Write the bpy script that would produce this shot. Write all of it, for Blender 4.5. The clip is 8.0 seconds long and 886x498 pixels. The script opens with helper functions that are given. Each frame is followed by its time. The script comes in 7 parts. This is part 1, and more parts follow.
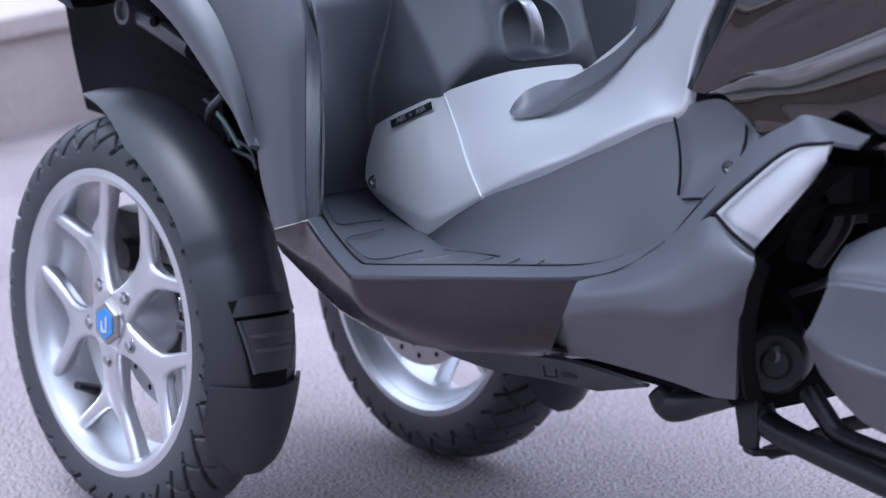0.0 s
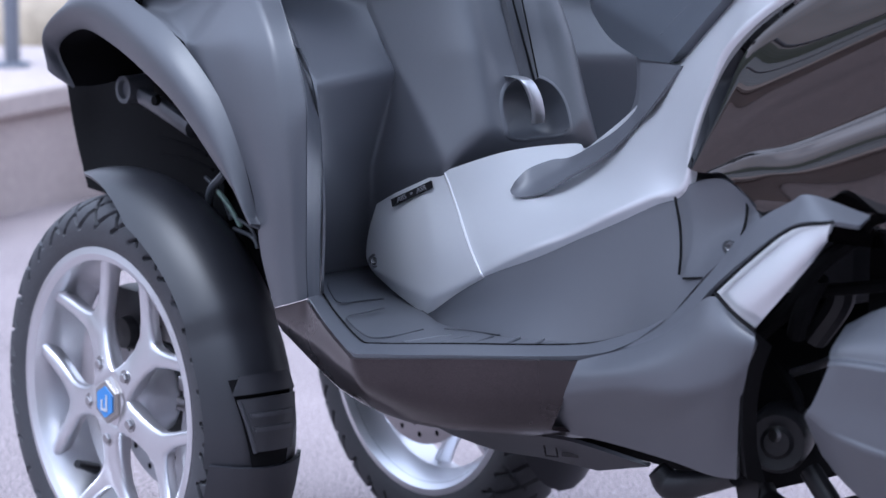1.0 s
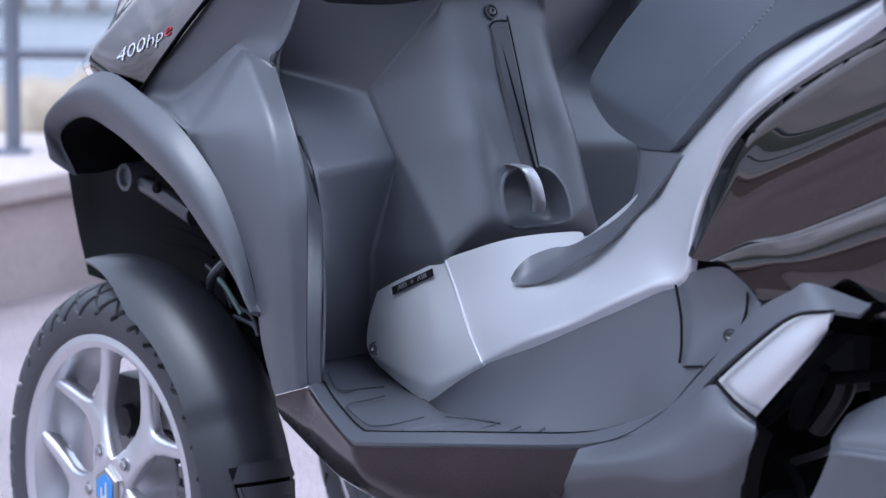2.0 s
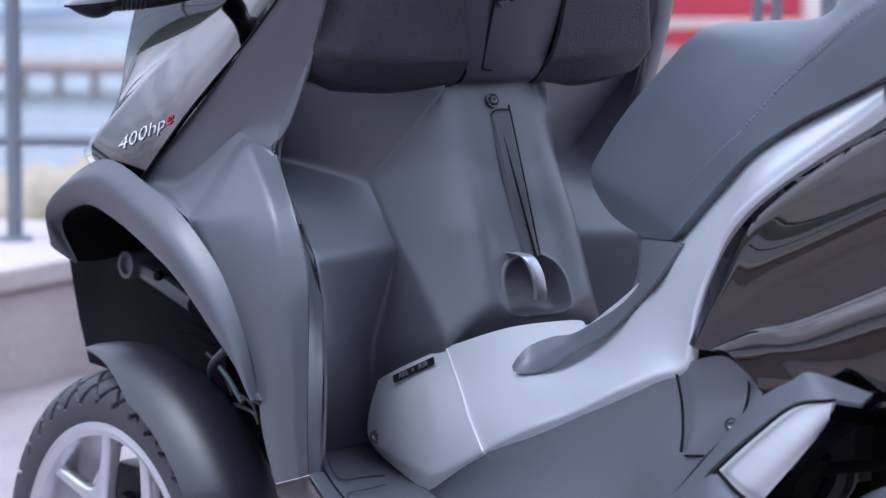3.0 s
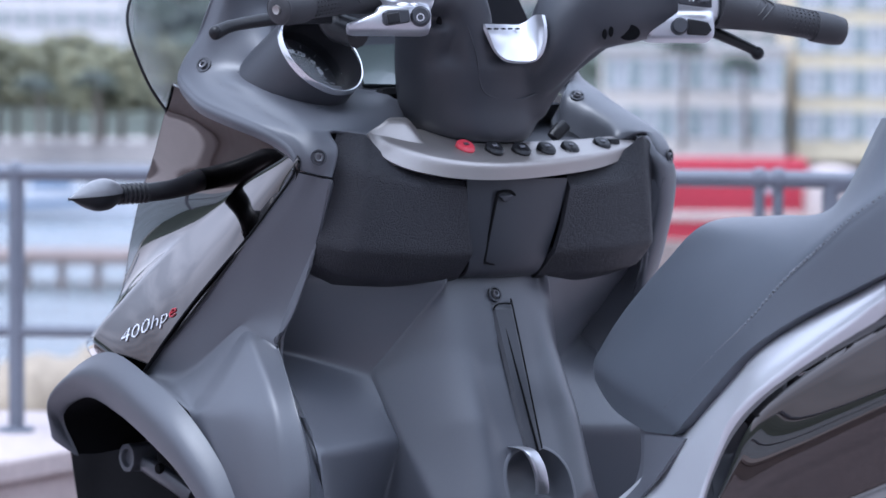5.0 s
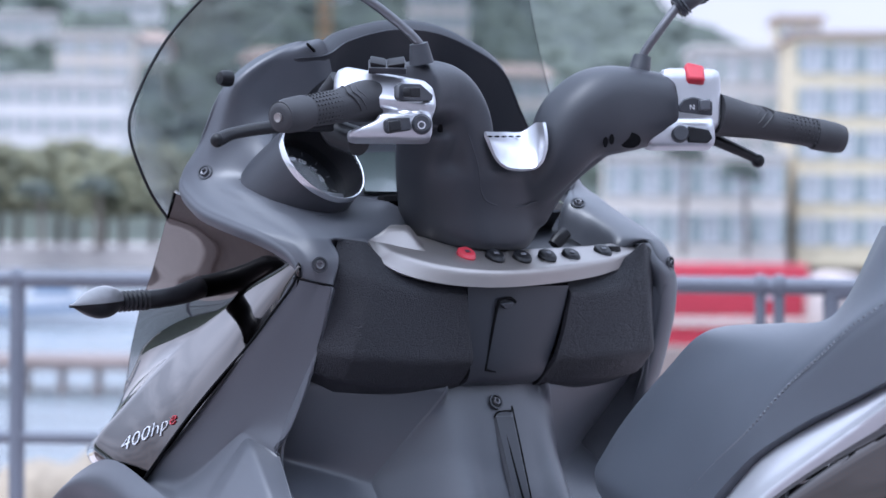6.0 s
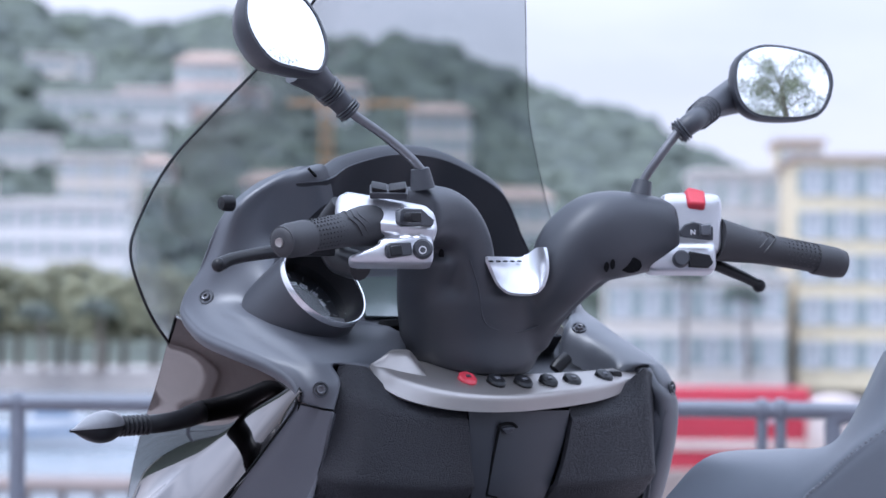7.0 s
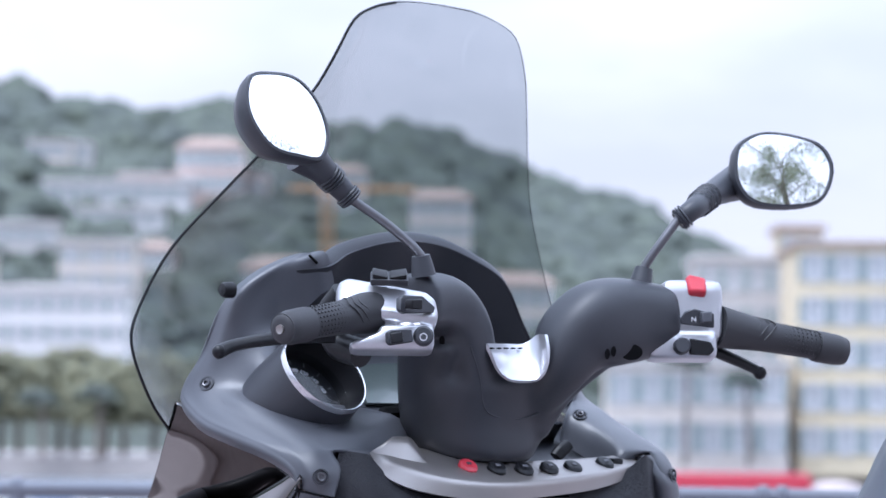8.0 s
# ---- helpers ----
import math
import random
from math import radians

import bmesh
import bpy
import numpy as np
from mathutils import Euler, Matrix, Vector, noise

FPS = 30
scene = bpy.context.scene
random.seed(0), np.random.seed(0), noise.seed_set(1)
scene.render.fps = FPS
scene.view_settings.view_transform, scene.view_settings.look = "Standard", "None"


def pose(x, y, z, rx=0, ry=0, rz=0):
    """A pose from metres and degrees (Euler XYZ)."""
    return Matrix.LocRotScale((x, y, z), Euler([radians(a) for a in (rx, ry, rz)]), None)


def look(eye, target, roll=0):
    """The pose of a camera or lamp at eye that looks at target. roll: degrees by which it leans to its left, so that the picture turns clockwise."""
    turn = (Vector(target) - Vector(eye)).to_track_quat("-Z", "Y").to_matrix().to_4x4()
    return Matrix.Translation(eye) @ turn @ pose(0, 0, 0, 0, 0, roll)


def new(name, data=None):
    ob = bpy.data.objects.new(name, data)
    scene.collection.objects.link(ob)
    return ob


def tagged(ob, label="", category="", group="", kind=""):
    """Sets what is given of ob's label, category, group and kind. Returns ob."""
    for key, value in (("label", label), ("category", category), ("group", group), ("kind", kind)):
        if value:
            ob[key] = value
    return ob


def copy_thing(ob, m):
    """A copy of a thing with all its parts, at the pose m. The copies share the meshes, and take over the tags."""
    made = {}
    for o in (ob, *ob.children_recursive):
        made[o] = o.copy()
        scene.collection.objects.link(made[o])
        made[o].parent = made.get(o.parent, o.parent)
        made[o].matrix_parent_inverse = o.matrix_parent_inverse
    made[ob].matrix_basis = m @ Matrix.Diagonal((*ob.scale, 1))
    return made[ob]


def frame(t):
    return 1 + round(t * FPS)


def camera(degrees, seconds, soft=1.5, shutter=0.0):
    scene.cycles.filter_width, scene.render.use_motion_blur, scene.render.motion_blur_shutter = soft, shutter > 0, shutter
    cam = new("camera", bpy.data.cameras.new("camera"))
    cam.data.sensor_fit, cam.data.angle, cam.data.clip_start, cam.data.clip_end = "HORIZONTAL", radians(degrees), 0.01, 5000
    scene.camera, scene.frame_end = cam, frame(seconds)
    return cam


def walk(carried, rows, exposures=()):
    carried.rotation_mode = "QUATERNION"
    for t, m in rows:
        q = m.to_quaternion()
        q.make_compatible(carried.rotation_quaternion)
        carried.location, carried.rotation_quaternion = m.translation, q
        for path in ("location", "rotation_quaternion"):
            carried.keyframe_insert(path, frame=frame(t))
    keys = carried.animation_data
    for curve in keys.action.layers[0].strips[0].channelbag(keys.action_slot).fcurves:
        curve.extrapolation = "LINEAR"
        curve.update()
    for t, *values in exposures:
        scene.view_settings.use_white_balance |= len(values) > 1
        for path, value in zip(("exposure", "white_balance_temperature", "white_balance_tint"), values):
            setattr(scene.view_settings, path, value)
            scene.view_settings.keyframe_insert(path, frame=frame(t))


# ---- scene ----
# the camera stands on a tripod and tilts up; its eye lies a little before the tripod's axis
cam = camera(17.15, 8.0)
EYE, AHEAD = 1.012, 0.05
ROWS = [
    # seconds, yaw, pitch, roll
    (0.0, 0.0, -11.134, 0.0), (0.5, 0.007, -10.437, 0.02), (1.0, 0.013, -9.620, 0.055), (1.5, 0.019, -8.779, 0.09),
    (3.0, 0.055, -6.237, 0.21), (3.5, 0.071, -5.367, 0.28), (4.0, 0.087, -4.403, 0.32), (4.5, 0.101, -3.493, 0.346),
    (6.0, 0.15, -0.458, 0.396), (6.5, 0.168, 0.613, 0.41), (7.0, 0.188, 1.937, 0.435), (7.5, 0.204, 2.926, 0.472), (8.0, 0.217, 3.606, 0.497),
]
walk(cam, [(t, pose(0, 0, EYE, 90 + pitch, 0, yaw) @ pose(0, 0, 0, 0, 0, roll) @ pose(0, 0, -AHEAD)) for t, yaw, pitch, roll in ROWS], [(0.0, 0.49, 5400, 12), (4.5, 0.50, 5400, 12), (8.0, 0.52, 5480, 12)])
cam.data.dof.use_dof, cam.data.dof.focus_distance, cam.data.dof.aperture_fstop = True, 3.06, 7.6

# ---- sky and sun: a bright, thinly clouded day ----
world = bpy.data.worlds.new("sky")
scene.world = world
world.use_nodes = True
wn, wl = world.node_tree.nodes, world.node_tree.links
wn.clear()
sky = wn.new("ShaderNodeTexSky")
sky.sky_type, sky.sun_disc, sky.sun_elevation, sky.sun_rotation = "NISHITA", False, radians(50), radians(200)
where = wn.new("ShaderNodeTexCoord")
stretch = wn.new("ShaderNodeMapping")
stretch.inputs["Scale"].default_value = (2.2, 2.2, 6.0)
cloud = wn.new("ShaderNodeTexNoise")
cloud.inputs["Scale"].default_value, cloud.inputs["Detail"].default_value = 2.4, 6.0
ramp = wn.new("ShaderNodeValToRGB")
ramp.color_ramp.elements[0].position, ramp.color_ramp.elements[0].color = 0.38, (0.88, 0.88, 0.88, 1)
ramp.color_ramp.elements[1].position, ramp.color_ramp.elements[1].color = 0.58, (0.97, 0.97, 0.97, 1)
white = wn.new("ShaderNodeMixRGB")
tone = wn.new("ShaderNodeValToRGB")
tone.color_ramp.elements[0].position, tone.color_ramp.elements[0].color = 0.02, (0.985, 0.925, 0.985, 1)
tone.color_ramp.elements[1].position, tone.color_ramp.elements[1].color = 0.6, (0.865, 0.905, 1.0, 1)
bright = wn.new("ShaderNodeVectorMath")
bright.operation = "SCALE"
bright.inputs["Scale"].default_value = 5.9
back = wn.new("ShaderNodeBackground")
back.inputs["Strength"].default_value = 0.115
out = wn.new("ShaderNodeOutputWorld")
wl.new(where.outputs["Generated"], stretch.inputs["Vector"])
wl.new(stretch.outputs["Vector"], cloud.inputs["Vector"])
wl.new(cloud.outputs["Fac"], ramp.inputs["Fac"])
wl.new(ramp.outputs["Color"], white.inputs[0])
wl.new(sky.outputs["Color"], white.inputs[1])
# an overcast dome is about three times as bright overhead as at the skyline
apart, dome = wn.new("ShaderNodeSeparateXYZ"), wn.new("ShaderNodeMapRange")
dome.inputs["From Min"].default_value, dome.inputs["From Max"].default_value = 0.0, 1.0
dome.inputs["To Min"].default_value, dome.inputs["To Max"].default_value = 0.100, 0.34
wl.new(where.outputs["Generated"], apart.inputs[0])
wl.new(apart.outputs["Z"], dome.inputs["Value"])
wl.new(apart.outputs["Z"], tone.inputs["Fac"])
wl.new(tone.outputs["Color"], bright.inputs[0])
wl.new(bright.outputs["Vector"], white.inputs[2])
thick, veil = wn.new("ShaderNodeMapRange"), wn.new("ShaderNodeMath")
thick.inputs["From Min"].default_value, thick.inputs["From Max"].default_value = 0.38, 0.62
thick.inputs["To Min"].default_value, thick.inputs["To Max"].default_value = 0.88, 1.10
veil.operation = "MULTIPLY"
wl.new(cloud.outputs["Fac"], thick.inputs["Value"])
wl.new(thick.outputs["Result"], veil.inputs[0])
wl.new(dome.outputs["Result"], veil.inputs[1])
wl.new(veil.outputs[0], back.inputs["Strength"])
wl.new(white.outputs["Color"], back.inputs["Color"])
wl.new(back.outputs["Background"], out.inputs["Surface"])
sun_data = bpy.data.lights.new("sun", "SUN")
sun_data.energy, sun_data.angle, sun_data.color = 1.6, radians(25), (1.0, 0.97, 0.93)
sun = new("sun", sun_data)
sun.matrix_world = look((0, 0, 20), (6, 6, 0))

# ---- materials ----
def material(name, base, rough=0.5, metal=0.0, coat=0.0, vary=0.12, scale=6.0, fine=180.0, bump=0.0, depth=0.001, second=None, spread=(0.35, 0.65), leather=False, rand=0.0, sheen=0.5, grain=0.45, ior=1.5):
    """A Principled material: base colour that varies at a broad and a fine scale, and a fine relief."""
    m = bpy.data.materials.new(name)
    m.use_nodes = True
    n, l = m.node_tree.nodes, m.node_tree.links
    b = n["Principled BSDF"]
    b.inputs["Roughness"].default_value, b.inputs["Metallic"].default_value = rough, metal
    b.inputs["Coat Weight"].default_value, b.inputs["Coat Roughness"].default_value, b.inputs["Coat IOR"].default_value = coat, 0.012, ior
    b.inputs["Specular IOR Level"].default_value = sheen
    at = n.new("ShaderNodeTexCoord")
    broad, small = n.new("ShaderNodeTexNoise"), n.new("ShaderNodeTexNoise")
    broad.inputs["Scale"].default_value, broad.inputs["Detail"].default_value = scale, 5
    small.inputs["Scale"].default_value, small.inputs["Detail"].default_value = fine, 3
    for t in (broad, small):
        l.new(at.outputs["Object"], t.inputs["Vector"])
    r = n.new("ShaderNodeValToRGB")
    lo = second or [c * (1 - vary) for c in base]
    hi = base if second else [min(1, c * (1 + vary)) for c in base]
    r.color_ramp.elements[0].position, r.color_ramp.elements[0].color = spread[0], (*lo, 1)
    r.color_ramp.elements[1].position, r.color_ramp.elements[1].color = spread[1], (*hi, 1)
    mix = n.new("ShaderNodeMath")
    mix.operation = "MULTIPLY_ADD"
    mix.inputs[1].default_value = grain
    half = n.new("ShaderNodeMath")
    half.operation = "MULTIPLY"
    half.inputs[1].default_value = 1 - grain
    l.new(broad.outputs["Fac"], half.inputs[0])
    l.new(small.outputs["Fac"], mix.inputs[0])
    l.new(half.outputs[0], mix.inputs[2])
    l.new(mix.outputs[0], r.inputs["Fac"])
    last = r.outputs["Color"]
    if rand:
        info, hsv, k = n.new("ShaderNodeObjectInfo"), n.new("ShaderNodeHueSaturation"), n.new("ShaderNodeMapRange")
        k.inputs["To Min"].default_value, k.inputs["To Max"].default_value = 1 - rand, 1 + rand
        l.new(info.outputs["Random"], k.inputs["Value"])
        l.new(k.outputs["Result"], hsv.inputs["Value"])
        l.new(last, hsv.inputs["Color"])
        last = hsv.outputs["Color"]
    l.new(last, b.inputs["Base Color"])
    rr = n.new("ShaderNodeMapRange")
    rr.inputs["To Min"].default_value, rr.inputs["To Max"].default_value = max(0.0, rough * 0.82), min(1, rough * 1.18)
    l.new(broad.outputs["Fac"], rr.inputs["Value"])
    l.new(rr.outputs["Result"], b.inputs["Roughness"])
    if bump:
        k = n.new("ShaderNodeBump")
        k.inputs["Strength"].default_value, k.inputs["Distance"].default_value = bump, depth
        if leather:
            v = n.new("ShaderNodeTexVoronoi")
            v.feature = "DISTANCE_TO_EDGE"
            v.inputs["Scale"].default_value = fine
            warp = n.new("ShaderNodeVectorMath")
            warp.operation = "MULTIPLY_ADD"
            warp.inputs[1].default_value = (0.004, 0.004, 0.004)
            l.new(small.outputs["Color"], warp.inputs[0])
            l.new(at.outputs["Object"], warp.inputs[2])
            l.new(warp.outputs[0], v.inputs["Vector"])
            fold = n.new("ShaderNodeTexVoronoi")
            fold.feature = "DISTANCE_TO_EDGE"
            fold.inputs["Scale"].default_value = fine / 5.5
            bend = n.new("ShaderNodeVectorMath")
            bend.operation = "MULTIPLY_ADD"
            bend.inputs[1].default_value = (0.05, 0.05, 0.05)
            l.new(broad.outputs["Color"], bend.inputs[0])
            l.new(warp.outputs[0], bend.inputs[2])
            l.new(bend.outputs[0], fold.inputs["Vector"])
            cap = n.new("ShaderNodeMath")
            cap.operation = "MINIMUM"
            cap.inputs[1].default_value = 0.06
            l.new(fold.outputs["Distance"], cap.inputs[0])
            both = n.new("ShaderNodeMath")
            both.operation = "MULTIPLY_ADD"
            both.inputs[1].default_value = 6.0
            l.new(cap.outputs[0], both.inputs[0])
            l.new(v.outputs["Distance"], both.inputs[2])
            l.new(both.outputs[0], k.inputs["Height"])
        else:
            l.new(small.outputs["Fac"], k.inputs["Height"])
        l.new(k.outputs["Normal"], b.inputs["Normal"])
    return m


def glass(name, tint, rough=0.0):
    m = bpy.data.materials.new(name)
    m.use_nodes = True
    n, l = m.node_tree.nodes, m.node_tree.links
    n.remove(n["Principled BSDF"])
    clear, gloss, mix, fr = n.new("ShaderNodeBsdfTransparent"), n.new("ShaderNodeBsdfGlossy"), n.new("ShaderNodeMixShader"), n.new("ShaderNodeLayerWeight")
    clear.inputs["Color"].default_value, gloss.inputs["Roughness"].default_value, fr.inputs["Blend"].default_value = (*tint, 1), rough, 0.5
    steep, base = n.new("ShaderNodeMath"), n.new("ShaderNodeMath")
    steep.operation, base.operation = "POWER", "MULTIPLY_ADD"
    steep.inputs[1].default_value, base.inputs[1].default_value, base.inputs[2].default_value = 5.0, 0.9, 0.025
    l.new(fr.outputs["Facing"], steep.inputs[0])
    l.new(steep.outputs[0], base.inputs[0])
    l.new(base.outputs[0], mix.inputs[0])
    l.new(clear.outputs[0], mix.inputs[1])
    l.new(gloss.outputs[0], mix.inputs[2])
    l.new(mix.outputs[0], n["Material Output"].inputs["Surface"])
    return m


PLASTIC = material("grained_plastic", (0.068, 0.072, 0.085), 0.40, sheen=0.8, vary=0.08, fine=900, bump=0.25, depth=0.0004)
PLASTIC_DARK = material("dark_plastic", (0.036, 0.038, 0.046), 0.45, sheen=0.55, vary=0.08, fine=900, bump=0.25, depth=0.0004)
PAINT = material("clear_coated_paint", (0.028, 0.016, 0.012), 0.03, metal=1.0, coat=1.0, ior=1.68, sheen=0.0, vary=0.06, fine=1500)
FLAKE = material("black_flake_paint", (0.060, 0.045, 0.048), 0.28, metal=0.6, coat=0.6, sheen=0.3, fine=1400, second=(0.020, 0.015, 0.017), spread=(0.44, 0.70), grain=0.7)
SILVER = material("silver_paint", (0.64, 0.65, 0.68), 0.32, metal=0.55, coat=0.25, vary=0.03, fine=1600)
SATIN = material("satin_silver", (0.36, 0.335, 0.32), 0.40, metal=0.8, vary=0.04, fine=1600)
ALLOY = material("alloy_lacquer", (0.68, 0.68, 0.71), 0.33, metal=0.9, coat=0.3, vary=0.04, fine=900)
CHROME = material("polished_metal", (0.74, 0.74, 0.76), 0.20, metal=1.0, vary=0.03, fine=700)
CASE = material("satin_cast_silver", (0.56, 0.56, 0.59), 0.33, metal=0.75, vary=0.05, fine=900)
STEEL = material("brushed_steel", (0.42, 0.41, 0.42), 0.32, metal=1.0, vary=0.12, fine=400)
BOLT = material("dull_bolt_steel", (0.15, 0.15, 0.16), 0.42, metal=0.7, vary=0.1, fine=300)
BLACK = material("black_metal", (0.010, 0.010, 0.012), 0.36, sheen=0.3, vary=0.2, fine=300, bump=0.1)
# near-black: the shade of gaps, holes and deep recesses is put into this colour
VOID = material("recess_near_black", (0.005, 0.005, 0.006), 0.85, sheen=0.12, vary=0.2, fine=200, bump=0.2)
RUBBER = material("tyre_rubber", (0.042, 0.043, 0.050), 0.55, vary=0.18, scale=14, fine=420, bump=0.3, depth=0.0006)
GRIP = material("grip_rubber", (0.034, 0.034, 0.038), 0.58, vary=0.1, fine=700, bump=0.3, depth=0.0004)
LEATHER = material("grained_leatherette", (0.017, 0.017, 0.022), 0.46, sheen=0.42, vary=0.08, fine=420, bump=0.8, depth=0.0020, leather=True)
GUARD = material("satin_black_plastic", (0.019, 0.020, 0.026), 0.42, sheen=0.6, vary=0.1, fine=900, bump=0.2, depth=0.0004)
VINYL = material("seat_vinyl", (0.070, 0.080, 0.098), 0.40, sheen=0.8, vary=0.05, fine=1100, bump=0.2, depth=0.0004)
DISC = material("brake_disc_steel", (0.36, 0.34, 0.35), 0.38, metal=0.9, vary=0.1, fine=500)
RED = material("red_plastic", (0.52, 0.035, 0.055), 0.35, vary=0.08, fine=500)
BLUE = material("blue_enamel", (0.06, 0.24, 0.60), 0.3, vary=0.05, fine=500)
PALE = material("pale_print", (0.55, 0.55, 0.57), 0.5, vary=0.05, fine=500)
DIM = material("grey_print", (0.13, 0.13, 0.145), 0.5, vary=0.05, fine=500)
DIAL = material("dial_face", (0.014, 0.015, 0.018), 0.5, sheen=0.25, vary=0.1, fine=60)
LCD = material("display_glass", (0.085, 0.105, 0.10), 0.12, coat=0.6, vary=0.05, fine=300)
CLEAR_LENS = material("clear_lens", (0.15, 0.15, 0.16), 0.3, coat=0.2, vary=0.08, fine=200)
STITCH = material("pale_thread", (0.16, 0.165, 0.18), 0.8, vary=0.1, fine=600)
MIRROR = material("mirror_silver", (0.92, 0.93, 0.94), 0.015, metal=1.0, vary=0.0, fine=60)
SCREEN = glass("tinted_screen", (0.775, 0.79, 0.79))
CLEAR = glass("clear_glass", (0.92, 0.93, 0.94))

from mathutils.bvhtree import BVHTree
# ---- shaping helpers ----
def part(name, bm, mat, parent, label="", angle=35, solid=0.0, bevel=0.0, blend=0.0, rounds=10):
    """One mesh object from a bmesh, under a thing or a part."""
    bmesh.ops.recalc_face_normals(bm, faces=bm.faces)
    for f in bm.faces:
        f.smooth = True
    for e in bm.edges:
        e.smooth = not (e.is_boundary or e.calc_face_angle(0.0) > radians(angle))
    me = bpy.data.meshes.new(name)
    bm.to_mesh(me)
    bm.free()
    me.materials.append(mat)
    ob = new(name, me)
    ob.parent = parent
    if blend:
        r = ob.modifiers.new("one_skin", "REMESH")
        r.mode, r.voxel_size, r.use_smooth_shade = "VOXEL", blend, True
        q = ob.modifiers.new("soften", "SMOOTH")
        q.factor, q.iterations = 0.5, rounds
    if solid:
        s = ob.modifiers.new("thickness", "SOLIDIFY")
        s.thickness, s.offset = solid, 0
    if bevel:
        b = ob.modifiers.new("soft_edge", "BEVEL")
        b.width, b.segments, b.limit_method, b.angle_limit = bevel, 2, "ANGLE", radians(40)
    return tagged(ob, label)


def seam(points, parent, r=0.0011, name="panel_gap", mat=None, n=4):
    """A fine dark joint line along a panel's edge."""
    return part(name, tube(points, r, 6, n), mat or VOID, parent)


def bolt(at, normal, parent, r=0.0085, name="bolt"):
    """A recessed hexagon-socket bolt."""
    m = frame_of(at, normal)
    cup = lathe([(r * 1.35, -0.002), (r * 1.35, 0.0015), (r * 1.1, 0.0015), (r * 1.0, -0.002)], 24, "w")
    cup.transform(m)
    o = part(name, cup, PLASTIC_DARK, parent, "recessed socket bolt")
    head = lathe([(0.0, 0.0005), (r * 0.35, 0.0005), (r * 0.4, 0.003), (r * 0.62, 0.0035), (r * 0.75, 0.002), (r * 0.8, -0.002)], 20, "w")
    head.transform(m)
    part("bolt_head", head, BOLT, o)
    return o


def tree_of(bm):
    bm.normal_update()
    return BVHTree.FromBMesh(bm)


def laid(tree, p, lift=0.0, out=(0, 0, 1)):
    """The nearest place on a surface, lifted off it on the side of out, and the surface's normal there."""
    at, n, _, _ = tree.find_nearest(Vector(p))
    if n.dot(Vector(out)) < 0:
        n = -n
    return at + n * lift, n


def cast(tree, p, lift=0.0, side=1):
    """The place where a level line from the rear quarter through p meets a surface, lifted off it, and the normal."""
    d = Vector((0.82, -0.57 * side, 0.02)).normalized()
    at, n, _, _ = tree.ray_cast(Vector(p) - d * 0.25, d)
    if at is None:
        return laid(tree, p, lift)
    if n.dot(d) > 0:
        n = -n
    return at + n * lift, n


def thing(name, label, category, m, group="", kind=""):
    ob = new(name)
    ob.empty_display_size = 0.1
    ob.matrix_world = m
    return tagged(ob, label, category, group, kind)


def spline(pts, n=6, closed=False):
    """A smooth line through the points, with n steps between two of them."""
    p = [Vector(q) for q in pts]
    if len(p) == 2 and not closed:
        return [p[0].lerp(p[1], i / n) for i in range(n + 1)]
    k, res = len(p), []
    for i in range(k if closed else k - 1):
        b, c = p[i], p[(i + 1) % k]
        a = p[i - 1] if (i or closed) else b * 2 - c
        d = p[(i + 2) % k] if (i + 2 < k or closed) else c * 2 - b
        for j in range(n):
            t = j / n
            res.append(0.5 * (2 * b + (c - a) * t + (2 * a - 5 * b + 4 * c - d) * t * t + (3 * b - a - 3 * c + d) * t ** 3))
    return res if closed else res + [p[-1]]


def flip(pts):
    return [(u, -v, w) for u, v, w in pts]


def grid(rows, closed=False, caps=False):
    """A bmesh skin over rows of equally many points."""
    bm = bmesh.new()
    vs = [[bm.verts.new(p) for p in r] for r in rows]
    k = len(rows[0])
    for a, b in zip(vs, vs[1:]):
        for j in range(k if closed else k - 1):
            bm.faces.new((a[j], a[(j + 1) % k], b[(j + 1) % k], b[j]))
    if caps:
        bm.faces.new(vs[0])
        bm.faces.new(vs[-1])
    return bm


def skin(rows, n=6, m=6):
    """A smooth panel through rows of control points."""
    lines = [spline(r, n) for r in rows]
    cols = [spline(c, m) for c in zip(*lines)]
    return grid(list(zip(*cols)))


def broken(pts, n, at):
    """A line through the points, smooth but for the points whose numbers are in at, where it bends sharply."""
    cuts = [0] + [k for k in at if 0 < k < len(pts) - 1] + [len(pts) - 1]
    res = []
    for a, b in zip(cuts, cuts[1:]):
        res += spline(pts[a:b + 1], n)[:-1]
    return res + [Vector(pts[-1])]


def soften(rows, times):
    """Rounds the bends of a skin's lines, keeping its outline."""
    for _ in range(times):
        old = rows
        rows = [list(r) for r in old]
        for i in range(1, len(old) - 1):
            for j in range(1, len(old[0]) - 1):
                rows[i][j] = old[i][j] * 0.4 + (old[i - 1][j] + old[i + 1][j] + old[i][j - 1] + old[i][j + 1]) * 0.15
    return rows


def crisp(rows, n=10, m=10, across=(), down=(), soft=2):
    """A panel through rows of control points that keeps its creases: along the rows numbered in down and the columns in across."""
    lines = [broken(r, n, across) for r in rows]
    cols = [broken(c, m, down) for c in zip(*lines)]
    return grid(soften(list(zip(*cols)), soft))


def panel(name, rows, mat, parent, label="", n=6, m=6, solid=0.004, angle=35):
    return part(name, skin(rows, n, m), mat, parent, label, angle, solid)


